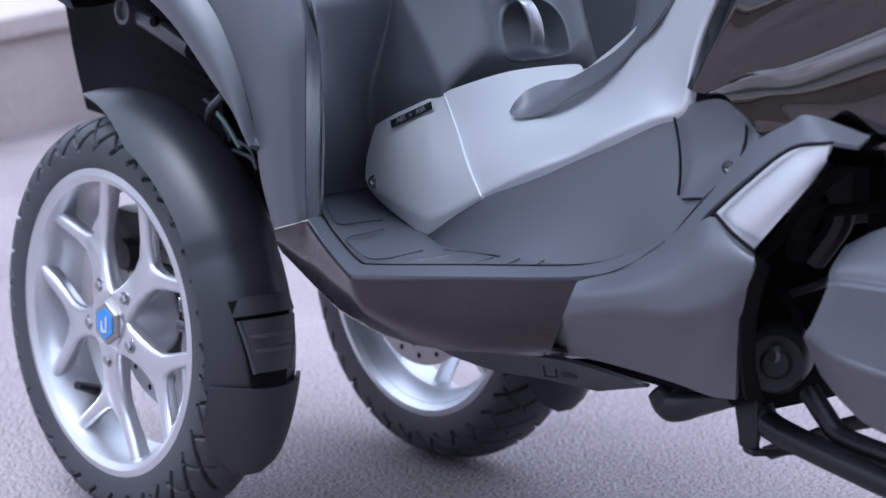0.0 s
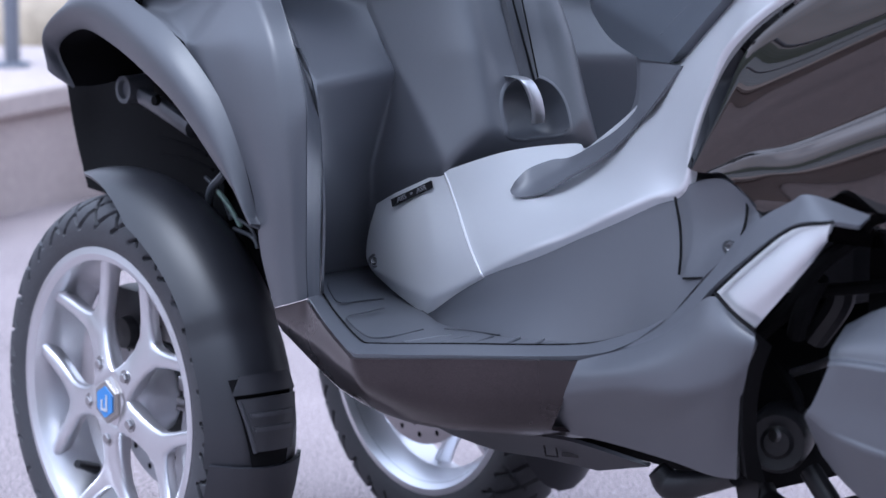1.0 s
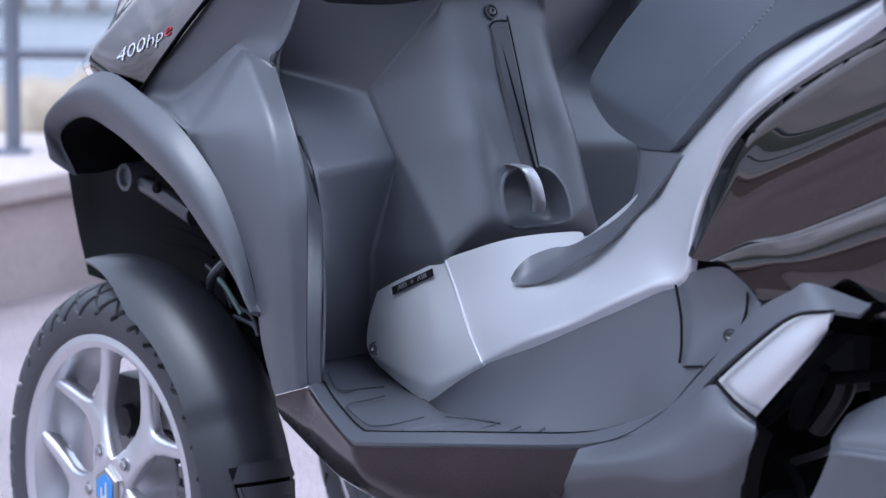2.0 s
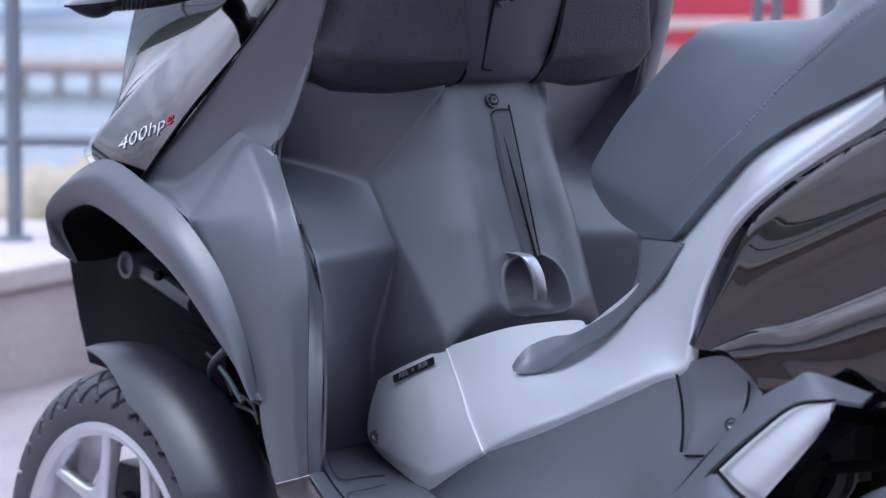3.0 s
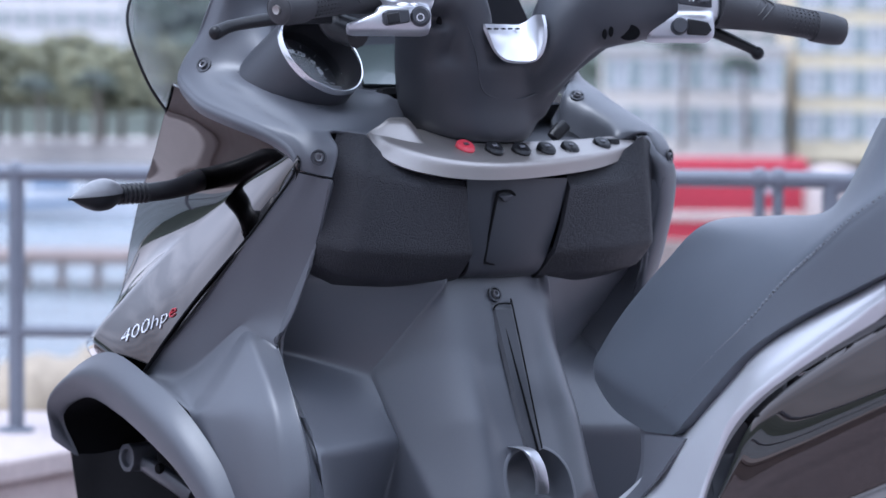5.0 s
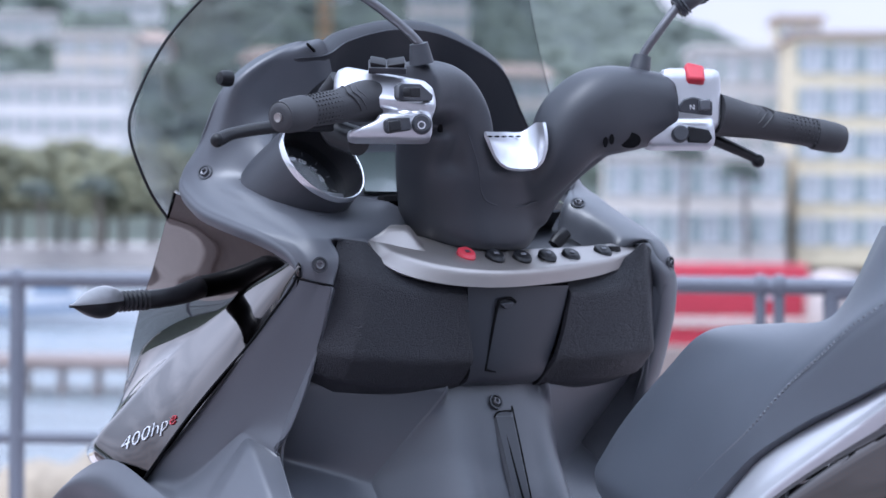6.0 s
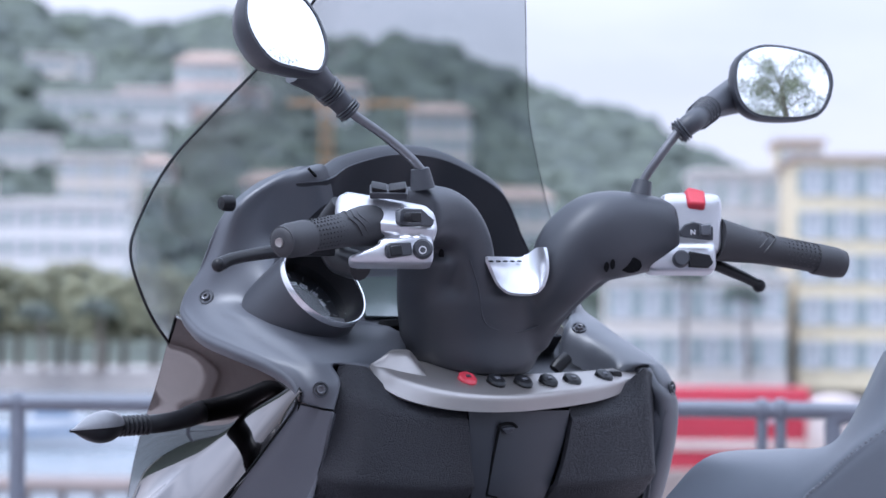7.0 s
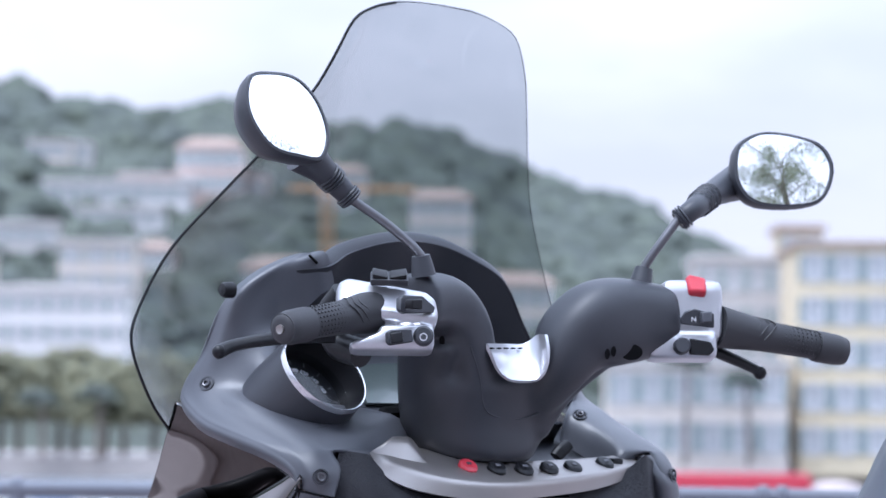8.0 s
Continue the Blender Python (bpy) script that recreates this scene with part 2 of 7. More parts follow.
def tube(path, radius, n=8, steps=6, squash=1.0, caps=True):
    """A round bar along a smooth path; radius is one number or one a point."""
    pts = spline(path, steps)
    if isinstance(radius, (int, float)):
        rad = [radius] * len(pts)
    else:
        rad = [q.x for q in spline([(r, 0, 0) for r in radius], steps)]
    rows, up = [], None
    for i, p in enumerate(pts):
        d = (pts[min(i + 1, len(pts) - 1)] - pts[max(i - 1, 0)]).normalized()
        up = (up - d * up.dot(d)).normalized() if up else d.orthogonal().normalized()
        side = d.cross(up)
        rows.append([p + rad[i] * (math.cos(a) * up + squash * math.sin(a) * side) for a in (2 * math.pi * j / n for j in range(n))])
    return grid(rows, True, caps)


def lathe(profile, n=48, axis="v", centre=(0, 0, 0), closed=False):
    """Turns (radius, height) pairs about an axis through the centre."""
    rows = []
    for r, h in profile + (profile[:1] if closed else []):
        ring = []
        for i in range(n):
            a = 2 * math.pi * i / n
            c, s = r * math.cos(a), r * math.sin(a)
            q = {"v": (c, h, s), "w": (c, s, h), "u": (h, c, s)}[axis]
            ring.append(Vector(centre) + Vector(q))
        rows.append(ring)
    return grid(rows, True)


def frame_of(centre, normal, up=(0, 0, 1)):
    """A pose whose z is the normal and whose y is as near to up as can be."""
    z = Vector(normal).normalized()
    x = Vector(up).cross(z).normalized()
    y = z.cross(x)
    m = Matrix((x, y, z)).transposed().to_4x4()
    m.translation = centre
    return m


def slab(outline, thick, m=None, inset=0.0):
    """An outline in x, y, made solid along z from 0 to thick, with its top drawn in by inset; m places it."""
    bm = bmesh.new()
    c = Vector((sum(p[0] for p in outline), sum(p[1] for p in outline))) / len(outline)
    low = [bm.verts.new((p[0], p[1], 0)) for p in outline]
    loops = [low, [bm.verts.new((p[0], p[1], thick - inset)) for p in outline]]
    if inset:
        def drawn(p):
            d = Vector(p[:2]) - c
            d *= max(0.0, 1 - inset / max(d.length, 1e-6))
            return (c.x + d.x, c.y + d.y, thick)
        loops.append([bm.verts.new(drawn(p)) for p in outline])
    k = len(outline)
    for a, b in zip(loops, loops[1:]):
        for j in range(k):
            bm.faces.new((a[j], a[(j + 1) % k], b[(j + 1) % k], b[j]))
    bm.faces.new(loops[0])
    bm.faces.new(loops[-1])
    if m:
        bm.transform(m)
    return bm


def drawn_in(outline, d):
    """An outline, anticlockwise, moved inwards by d all round."""
    k, res = len(outline), []
    for i, p in enumerate(outline):
        e = Vector(outline[(i + 1) % k][:2]) - Vector(outline[i - 1][:2])
        e.normalize()
        res.append((p[0] - e.y * d, p[1] + e.x * d))
    return res


def oval(a, b, n=24, power=2.0):
    """A (super)ellipse outline."""
    res = []
    for i in range(n):
        t = 2 * math.pi * i / n
        c, s = math.cos(t), math.sin(t)
        res.append((a * math.copysign(abs(c) ** (2 / power), c), b * math.copysign(abs(s) ** (2 / power), s)))
    return res


def block(lo, hi, soft=0.0):
    bm = bmesh.new()
    bmesh.ops.create_cube(bm, size=1)
    for v in bm.verts:
        v.co = [lo[i] + (v.co[i] + 0.5) * (hi[i] - lo[i]) for i in range(3)]
    if soft:
        bmesh.ops.bevel(bm, geom=bm.edges[:], offset=soft, segments=2, affect="EDGES", profile=0.6)
    return bm


def joined(*meshes):
    """Several bmeshes as one."""
    res = bmesh.new()
    for bm in meshes:
        me = bpy.data.meshes.new("scrap")
        bm.to_mesh(me)
        res.from_mesh(me)
        bm.free()
        bpy.data.meshes.remove(me)
    return res


def along(a, b, normal):
    """A pose at the middle of a and b, with x from a to b and z near the normal."""
    a, b = Vector(a), Vector(b)
    x = (b - a).normalized()
    z = Vector(normal)
    z = (z - x * z.dot(x)).normalized()
    m = Matrix((x, z.cross(x), z)).transposed().to_4x4()
    m.translation = (a + b) / 2
    return m


def letters(text, size, m, mat, parent, name="lettering", label="", depth=0.0006, thin=0.0):
    """Raised letters in the built-in font, as a mesh."""
    cu = bpy.data.curves.new("text", "FONT")
    cu.body, cu.size, cu.extrude, cu.align_x, cu.align_y, cu.resolution_u = text, size, depth, "CENTER", "CENTER", 2
    cu.offset = -thin
    tmp = bpy.data.objects.new("text", cu)
    me = bpy.data.meshes.new_from_object(tmp)
    bpy.data.objects.remove(tmp)
    me.transform(m)
    me.materials.clear()
    me.materials.append(mat)
    ob = new(name, me)
    ob.parent = parent
    return tagged(ob, label)

# ---- ground ----
ASPHALT = material("pale_asphalt", (0.46, 0.385, 0.39), 0.85, scale=1.5, fine=230, grain=0.82, second=(0.088, 0.073, 0.075), spread=(0.41, 0.555), bump=1.0, depth=0.006)
STONE = material("pink_stone", (0.42, 0.355, 0.335), 0.8, vary=0.14, scale=2.2, fine=60, bump=0.4, depth=0.003)
RAIL = material("painted_rail", (0.14, 0.15, 0.18), 0.45, vary=0.12, fine=120)
WATER = material("sea_water", (0.21, 0.24, 0.26), 0.24, vary=0.12, scale=0.3, fine=2.5, bump=0.5, depth=0.08)

bm = bmesh.new()
bm.faces.new([bm.verts.new(p) for p in ((-6.5, -40, 0), (60, -40, 0), (60, 1.6, 0), (6, 6.5, 0), (-1.2, 7.1, 0), (-2.6, 5.8, 0), (-4.45, 4.1, 0), (-5.6, 1.5, 0), (-6.0, -3, 0))])
ground = part("ground", bm, ASPHALT, None)
tagged(ground, "pale pinkish asphalt quay with coarse grain", "ground", kind="structure")

bm = bmesh.new()
bm.faces.new([bm.verts.new(p) for p in ((-1500, -600, -2.5), (1500, -600, -2.5), (1500, 260, -2.5), (-1500, 260, -2.5))])
tagged(part("water", bm, WATER, None), "pale grey-blue harbour water", "water", kind="structure")

# ---- the scooter: u forward, v to its left, w up ----
scooter = thing("three_wheeled_scooter", "dark brown and grey three-wheeled scooter parked on asphalt", "scooter", pose(-0.18, 3.606, 0, 0, 0, 128.4))
HUB, TRACK, REACH = 0.247, 0.2325, 0.247


# -- front wheels --
def tyre_mesh(r_out=0.244, r_in=0.178, half=0.0495):
    rows, n = [], 840
    prof = []
    for i in range(-28, 29):
        s = i / 28
        prof.append((r_out - 0.0365 * abs(s) ** 2.0, half * math.sin(s * math.pi / 2 * 0.98), s))
    side = [(r_out - 0.040, half * 1.0, 1.06), (r_out - 0.045, half * 0.988, 1.12), (r_out - 0.0475, half * 0.985, 2), (r_out - 0.056, half * 0.95, 2), (r_in, half * 0.86, 2), (r_in - 0.01, half * 0.78, 2)]
    prof = [(r, -v, -s) for r, v, s in side[::-1]] + prof + side
    for r, v, s in prof:
        ring = []
        for k in range(n):
            a = 2 * math.pi * k / n
            cut = 0.0
            if abs(s) < 1.15:
                g = (k / n * 36 + 1.9 * abs(s) ** 1.2 + (0.5 if s > 0 else 0)) % 1.0
                h = (k / n * 30 + 0.45 - 0.7 * abs(s)) % 1.0
                if 0.06 < abs(s) < 1.02:
                    cut = 0.006 * max(0.0, min(1.0, (0.085 - abs(g - 0.1)) / 0.035))
                if 0.35 < abs(s) < 0.95:
                    cut = max(cut, 0.005 * max(0.0, min(1.0, (0.06 - abs(h - 0.1)) / 0.03)))
            lean = max(-1.0, min(1.0, s)) * 1.35
            deep, vv = r - cut * math.cos(lean), v - cut * math.sin(lean)
            ring.append((deep * math.cos(a), vv, deep * math.sin(a)))
        rows.append(ring)
    return grid(rows, True)


def front_wheel(v0):
    w = new("front_wheel")
    w.parent, w.location = scooter, (0, v0, HUB)
    part("tyre", tyre_mesh(), RUBBER, w, "black rubber tyre with slanted tread grooves", 40)
    # raised bars for the moulded lettering of the sidewall
    bars = []
    for a0, a1, r in ((75, 112, 0.200), (170, 196, 0.200), (250, 285, 0.200), (20, 38, 0.200), (124, 136, 0.199)):
        k = int((a1 - a0) / 3)
        for j in range(k):
            a = radians(a0 + 3 * j)
            b = block((-0.0017, 0, -0.007), (0.0017, 0.0015, 0.007))
            b.transform(Matrix.Translation((0, 0.0468, 0)) @ Matrix.Rotation(-a + math.pi / 2, 4, "Y") @ Matrix.Translation((0, 0, r)))
            bars.append(b)
    for bar in bars:
        part("sidewall_marking", bar, RUBBER, w)
    rim = lathe([(0.184, 0.046), (0.184, 0.040), (0.174, 0.034), (0.168, 0.020), (0.160, -0.015), (0.172, -0.036), (0.184, -0.040), (0.184, -0.046), (0.176, -0.047), (0.166, -0.036), (0.153, -0.015), (0.161, 0.020), (0.165, 0.034), (0.168, 0.043), (0.176, 0.0475)], 96, closed=True)
    part("rim", rim, ALLOY, w, "silver lacquered alloy rim")
    half = [(0.022, 0.026), (0.040, 0.0205), (0.060, 0.0180), (0.080, 0.0190), (0.096, 0.0240), (0.112, 0.0365), (0.130, 0.0530), (0.149, 0.0690), (0.160, 0.0740), (0.166, 0.0590), (0.152, 0.0485), (0.138, 0.0355), (0.126, 0.0235), (0.117, 0.0120), (0.113, 0.0035)]
    y = [(r, -h) for r, h in half] + [(0.1115, 0)] + half[::-1]
    for k in range(5):
        turn = Matrix.Rotation(radians(-(62.5 + 72 * k)), 4, "Y")
        rings = []
        for d_, z in ((0.0055, 0.012), (0.0035, 0.016), (0.0006, 0.026), (0.0004, 0.031), (0.0022, 0.0345), (0.0050, 0.0360)):
            ring = []
            for x, h in drawn_in(y, d_):
                r = math.hypot(x, h)
                ring.append(turn @ Vector((x, z + 0.006 * (1 - r / 0.17) - 0.007 * max(0, math.sin(math.pi * min(1, max(0, (r - 0.045) / 0.12)))) * z / 0.036, h)))
            rings.append(ring)
        bm = grid(rings, True)
        bm.verts.ensure_lookup_table()
        for base in (0, 5 * len(y)):
            arm_l, arm_r = [base + i for i in range(15)], [base + 30 - i for i in range(15)]
            for q in (arm_l, arm_r):
                for a, b in ((7, 10), (6, 11), (5, 12), (4, 13), (3, 14)):
                    bm.faces.new([bm.verts[q[i]] for i in (a, a + 1, b - 1, b)])
            for a in (0, 1, 2):
                bm.faces.new([bm.verts[i] for i in (arm_l[a], arm_l[a + 1], arm_r[a + 1], arm_r[a])])
            bm.faces.new([bm.verts[i] for i in (arm_l[3], arm_l[14], base + 15, arm_r[14], arm_r[3])])
        part("spoke", bm, ALLOY, w, angle=50)
    part("hub", lathe([(0.0, 0.041), (0.030, 0.0405), (0.036, 0.037), (0.042, 0.020), (0.045, -0.03), (0.0, -0.03)], 40), ALLOY, w)
    hexagon = [(0.0265 * math.cos(radians(60 * k + 30)), 0.0265 * math.sin(radians(60 * k + 30))) for k in range(6)]
    m = Matrix.Translation((0, 0.040, 0)) @ Matrix.Rotation(radians(-90), 4, "X")
    cap = part("hub_cap", slab(hexagon, 0.006, m, 0.002), SATIN, w, "hexagonal silver cap with a blue badge")
    inner = [(x * 0.72, z * 0.72) for x, z in hexagon]
    part("badge", slab(inner, 0.0015, Matrix.Translation((0, 0.046, 0)) @ Matrix.Rotation(radians(-90), 4, "X")), BLUE, cap, "blue enamel badge")
    bars = [slab([(-0.006, -0.009), (-0.003, -0.009), (-0.003, 0.011), (-0.006, 0.011)], 0.001, Matrix.Translation((0, 0.0475, 0)) @ Matrix.Rotation(radians(-90), 4, "X")),
            slab([(-0.003, 0.008), (0.007, 0.008), (0.007, 0.011), (-0.003, 0.011)], 0.001, Matrix.Translation((0, 0.0475, 0)) @ Matrix.Rotation(radians(-90), 4, "X")),
            slab([(0.004, -0.002), (0.007, -0.002), (0.007, 0.008), (0.004, 0.008)], 0.001, Matrix.Translation((0, 0.0475, 0)) @ Matrix.Rotation(radians(-90), 4, "X"))]
    part("badge_mark", joined(*bars), PALE, cap)
    for k in range(5):
        a = radians(62.5 + 72 * k)
        c = (0.0465 * math.cos(a), 0.0335, 0.0465 * math.sin(a))
        seat_ = lathe([(0.0095, 0.002), (0.0095, 0.006), (0.0072, 0.006), (0.0072, 0.001)], 20, centre=c)
        nut = slab([(0.0062 * math.cos(t), 0.0062 * math.sin(t)) for t in (math.pi * j / 3 for j in range(6))], 0.010, Matrix.Translation(c) @ Matrix.Rotation(radians(-90), 4, "X"), 0.001)
        part("wheel_bolt", joined(seat_, nut), STEEL, w, "grey steel wheel bolt")
    # brake disc with drilled holes and caliper on the inner side
    disc = part("brake_disc", lathe([(0.118, -0.040), (0.118, -0.045), (0.062, -0.045), (0.062, -0.040)], 64, closed=True), DISC, w, "drilled steel brake disc")
    holes = []
    for k in range(18):
        for r in (0.078, 0.092, 0.106):
            a = 2 * math.pi * (k + (r - 0.078) * 22) / 18
            holes.append(lathe([(0.0, 0.0), (0.0038, 0.0)], 10, centre=(r * math.cos(a), -0.0396, r * math.sin(a))))
            holes.append(lathe([(0.0, 0.0), (0.0038, 0.0)], 10, centre=(r * math.cos(a), -0.0454, r * math.sin(a))))
    part("disc_hole", joined(*holes), VOID, disc)
    cal = joined(block((0.018, -0.070, 0.045), (0.090, -0.020, 0.122), 0.014), lathe([(0.0, -0.008), (0.018, -0.009), (0.021, -0.02), (0.021, -0.05)], 24, centre=(0.048, 0, 0.068)))
    part("brake_caliper", cal, BLACK, w, "black brake caliper")
    arm_ = joined(block((-0.085, -0.055, -0.085), (-0.040, -0.030, 0.035), 0.010), block((-0.070, -0.040, -0.012), (0.000, -0.024, 0.004), 0.004), block((-0.075, -0.034, 0.012), (-0.045, -0.026, 0.030), 0.003))
    part("steering_knuckle", arm_, STEEL, w, "grey cast steering knuckle")
    part("hub_carrier", lathe([(0.0, -0.030), (0.050, -0.030), (0.060, -0.036), (0.062, -0.060)], 32), BLACK, w, "black hub carrier")
    part("valve", tube([(0.146 * math.cos(radians(-47)), 0.0, 0.146 * math.sin(radians(-47))), (0.128 * math.cos(radians(-47)), 0.034, 0.128 * math.sin(radians(-47)))], [0.0075, 0.005], 10), BLACK, w, "black valve stem")
    return w


front_wheel(TRACK)
front_wheel(-TRACK).rotation_euler = (0, 0, math.pi)


# -- front mudguards, each with a rear flap and a vented lens --
def mudguard(v0):
    g = new("mudguard")
    g.parent, g.location = scooter, (0, v0, HUB)
    mid = 0.016

    def ring(a, r, half, k=6, lift=0.0):
        a, res = radians(a), []
        for j in range(2 * k + 1):
            s = j / k - 1
            d = r + lift - 0.040 * abs(s * half / 0.064) ** 2.3
            res.append((d * math.cos(a), mid + s * half, d * math.sin(a)))
        return res

    def radius(a):
        t = (a - 77) / 133
        return 0.272 + 0.026 * min(1, t / 0.75) - 0.006 * max(0, t - 0.75) / 0.25

    rows = []
    for i in range(44):
        a = 77 + 109 * i / 43
        t = i / 43
        half = 0.016 + 0.045 * min(1, t / 0.34) ** 0.7
        step = 0.006 * max(0, min(1, (a - 150) / 3))
        rows.append(ring(a, radius(a) - step, half, 8))
    part("guard", grid(rows), GUARD, g, "matt grey plastic mudguard", 60, 0.004)
    rows = []
    for i in range(14):
        t = i / 13
        half = 0.061 * math.sqrt(max(0.03, 1 - max(0, t - 0.4) ** 2 / 0.37))
        rows.append(ring(184.6 + 22.5 * t, radius(186) + 0.001 - 0.012 * t, half, 8, 0.003))
    part("mud_flap", grid(rows), GUARD, g, "dark rubbery mud flap", 60, 0.005)

    def strip(a0, a1, h0, h1, lift, n=6):
        res = []
        for i in range(n + 1):
            a, h = radians(a0 + (a1 - a0) * i / n), h0 + (h1 - h0) * i / n
            row = []
            for j in range(11):
                v = 0.002 + h * (j / 5 - 1)
                d = radius(178) + lift - 0.040 * abs(v / 0.064) ** 2.3
                row.append((d * math.cos(a), mid + v, d * math.sin(a)))
            res.append(row)
        return grid(res)
    part("vent_hole", strip(165.0, 184.8, 0.040, 0.022, 0.0012), VOID, g, "black vent opening")
    vent = part("vent_cover", strip(169.5, 180.8, 0.037, 0.024, 0.007), GUARD, g, "dark smoked vent lens", 40, 0.004)
    for a0, h0 in ((172.6, 0.028), (175.6, 0.024)):
        part("vent_rib", strip(a0, a0 + 0.9, h0, h0 - 0.001, 0.0105, 2), PLASTIC_DARK, vent, solid=0.003)
    for sg in (-1, 1):
        part("vent_rib", tube([(q[0] - 0.004, q[1], q[2]) for q in [((radius(178) + 0.004 - 0.040 * abs(v / 0.064) ** 2.3) * math.cos(radians(a)), mid + 0.002 + v, (radius(178) + 0.004 - 0.040 * abs(v / 0.064) ** 2.3) * math.sin(radians(a))) for a, v in ((169.5, sg * 0.036), (175, sg * 0.030), (181, sg * 0.023))]], 0.0026, 8), PLASTIC_DARK, vent)
    part("vent_brow", strip(164.6, 168.6, 0.031, 0.040, 0.004, 6), GUARD, g, solid=0.006)
    return g


mudguard(TRACK)
mudguard(-TRACK)

# -- wheel-arch flare and dark wheel well, both sides --
flare_out = [(0.103, 0.285, 0.64), (0.071, 0.3, 0.684), (-0.003, 0.315, 0.724), (-0.092, 0.325, 0.747), (-0.178, 0.33, 0.726), (-0.26, 0.33, 0.689), (-0.336, 0.325, 0.617), (-0.375, 0.315, 0.504)]
flare_in = [(0.079, 0.27, 0.613), (0.082, 0.289, 0.662), (-0.003, 0.305, 0.692), (-0.104, 0.325, 0.683), (-0.194, 0.34, 0.66), (-0.264, 0.345, 0.63), (-0.321, 0.335, 0.574), (-0.377, 0.32, 0.51)]
for side in (1, -1):
    a, b = (flare_out, flare_in) if side > 0 else (flip(flare_out), flip(flare_in))
    mid = [((p[0] + q[0]) / 2, (p[1] + q[1]) / 2 + side * 0.012, (p[2] + q[2]) / 2 + 0.004) for p, q in zip(a, b)]
    lip = [(q[0] - 0.002, q[1] - side * 0.005, q[2] - 0.001) for q in b]
    panel("wheel_arch", [a, mid, b, lip], PLASTIC, scooter, "matt grey flared wheel arch", solid=0.003)
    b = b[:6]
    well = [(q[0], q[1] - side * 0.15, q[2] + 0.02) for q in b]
    # the well's shade is put into the liner's near-black colour
    part("wheel_well", skin([b, [(q[0], q[1] - side * 0.05, q[2]) for q in b], well]), VOID, scooter, "wheel-well liner with its shade in the near-black colour")
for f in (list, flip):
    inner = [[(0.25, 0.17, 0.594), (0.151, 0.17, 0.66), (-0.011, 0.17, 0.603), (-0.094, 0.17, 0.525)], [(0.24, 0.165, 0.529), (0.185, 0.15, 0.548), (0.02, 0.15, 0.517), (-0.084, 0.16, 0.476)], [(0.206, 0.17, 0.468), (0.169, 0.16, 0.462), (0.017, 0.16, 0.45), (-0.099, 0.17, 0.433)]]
    # near-black too, for the shade inside the well
    liner = panel("inner_wheel_liner", [f(r) for r in inner], VOID, scooter, "inner wheel liner with its shade in the near-black colour")
    boss = lathe([(0.0, 0.006), (0.010, 0.006), (0.0115, 0.012), (0.0165, 0.012), (0.0175, -0.02)], 24, "v", f([(0.056, 0.2, 0.607)])[0])
    part("arm_boss", boss, PLASTIC, scooter, "round grey suspension arm boss")
    part("upper_arm", tube(f([(0.069, 0.19, 0.603), (0.007, 0.19, 0.589), (-0.044, 0.18, 0.567)]), [0.014, 0.017, 0.016], 12, 5, 0.6), PLASTIC, scooter, "grey suspension arm")
    part("arm_bolt", lathe([(0.0, 0.0), (0.006, 0.0), (0.0065, -0.006)], 14, "v", f([(-0.002, 0.206, 0.599)])[0]), VOID, scooter)
    part("liner_rib", tube(f([(0.029, 0.18, 0.551), (-0.026, 0.18, 0.548), (-0.066, 0.175, 0.539)]), 0.0022, 8), VOID, scooter)
    part("liner_rib", tube(f([(0.023, 0.18, 0.531), (-0.038, 0.18, 0.531), (-0.078, 0.175, 0.523)]), 0.0022, 8), VOID, scooter)
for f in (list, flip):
    # a near-black sheet stands for the shaded gap behind the cables
    panel("cable_shroud", [f(r) for r in ([(-0.041, 0.15, 0.531), (-0.117, 0.15, 0.526)], [(-0.051, 0.15, 0.472), (-0.161, 0.15, 0.459)], [(-0.068, 0.15, 0.413), (-0.182, 0.15, 0.376)])], VOID, scooter, "near-black sheet for the shaded gap behind the cables")
GREENISH = material("grey_green_cable", (0.13, 0.19, 0.16), 0.45, vary=0.2, fine=300)
for pts, m, r in (([(-0.123, 0.19, 0.524), (-0.104, 0.195, 0.505), (-0.091, 0.19, 0.484)], PLASTIC, 0.005), ([(-0.126, 0.2, 0.505), (-0.145, 0.2, 0.493), (-0.171, 0.2, 0.47)], GREENISH, 0.003), ([(-0.149, 0.2, 0.482), (-0.188, 0.2, 0.472), (-0.201, 0.2, 0.459)], PLASTIC_DARK, 0.002),
                  ([(-0.156, 0.2, 0.466), (-0.193, 0.2, 0.461), (-0.204, 0.2, 0.45)], PLASTIC, 0.0025), ([(-0.07, 0.19, 0.494), (-0.105, 0.19, 0.475), (-0.147, 0.18, 0.44)], BLACK, 0.004), ([(-0.085, 0.19, 0.516), (-0.117, 0.19, 0.5), (-0.137, 0.19, 0.473)], PLASTIC_DARK, 0.0025)):
    part("front_cable", tube(pts, r, 8), m, scooter, "thin suspension cable")

# added block inside the body, keeps light off the mudguards
part("suspension_housing", block((-0.26, -0.14, 0.42), (0.16, 0.14, 0.80), 0.04), VOID, scooter, "added near-black block between the wheels that stops light leaking through")

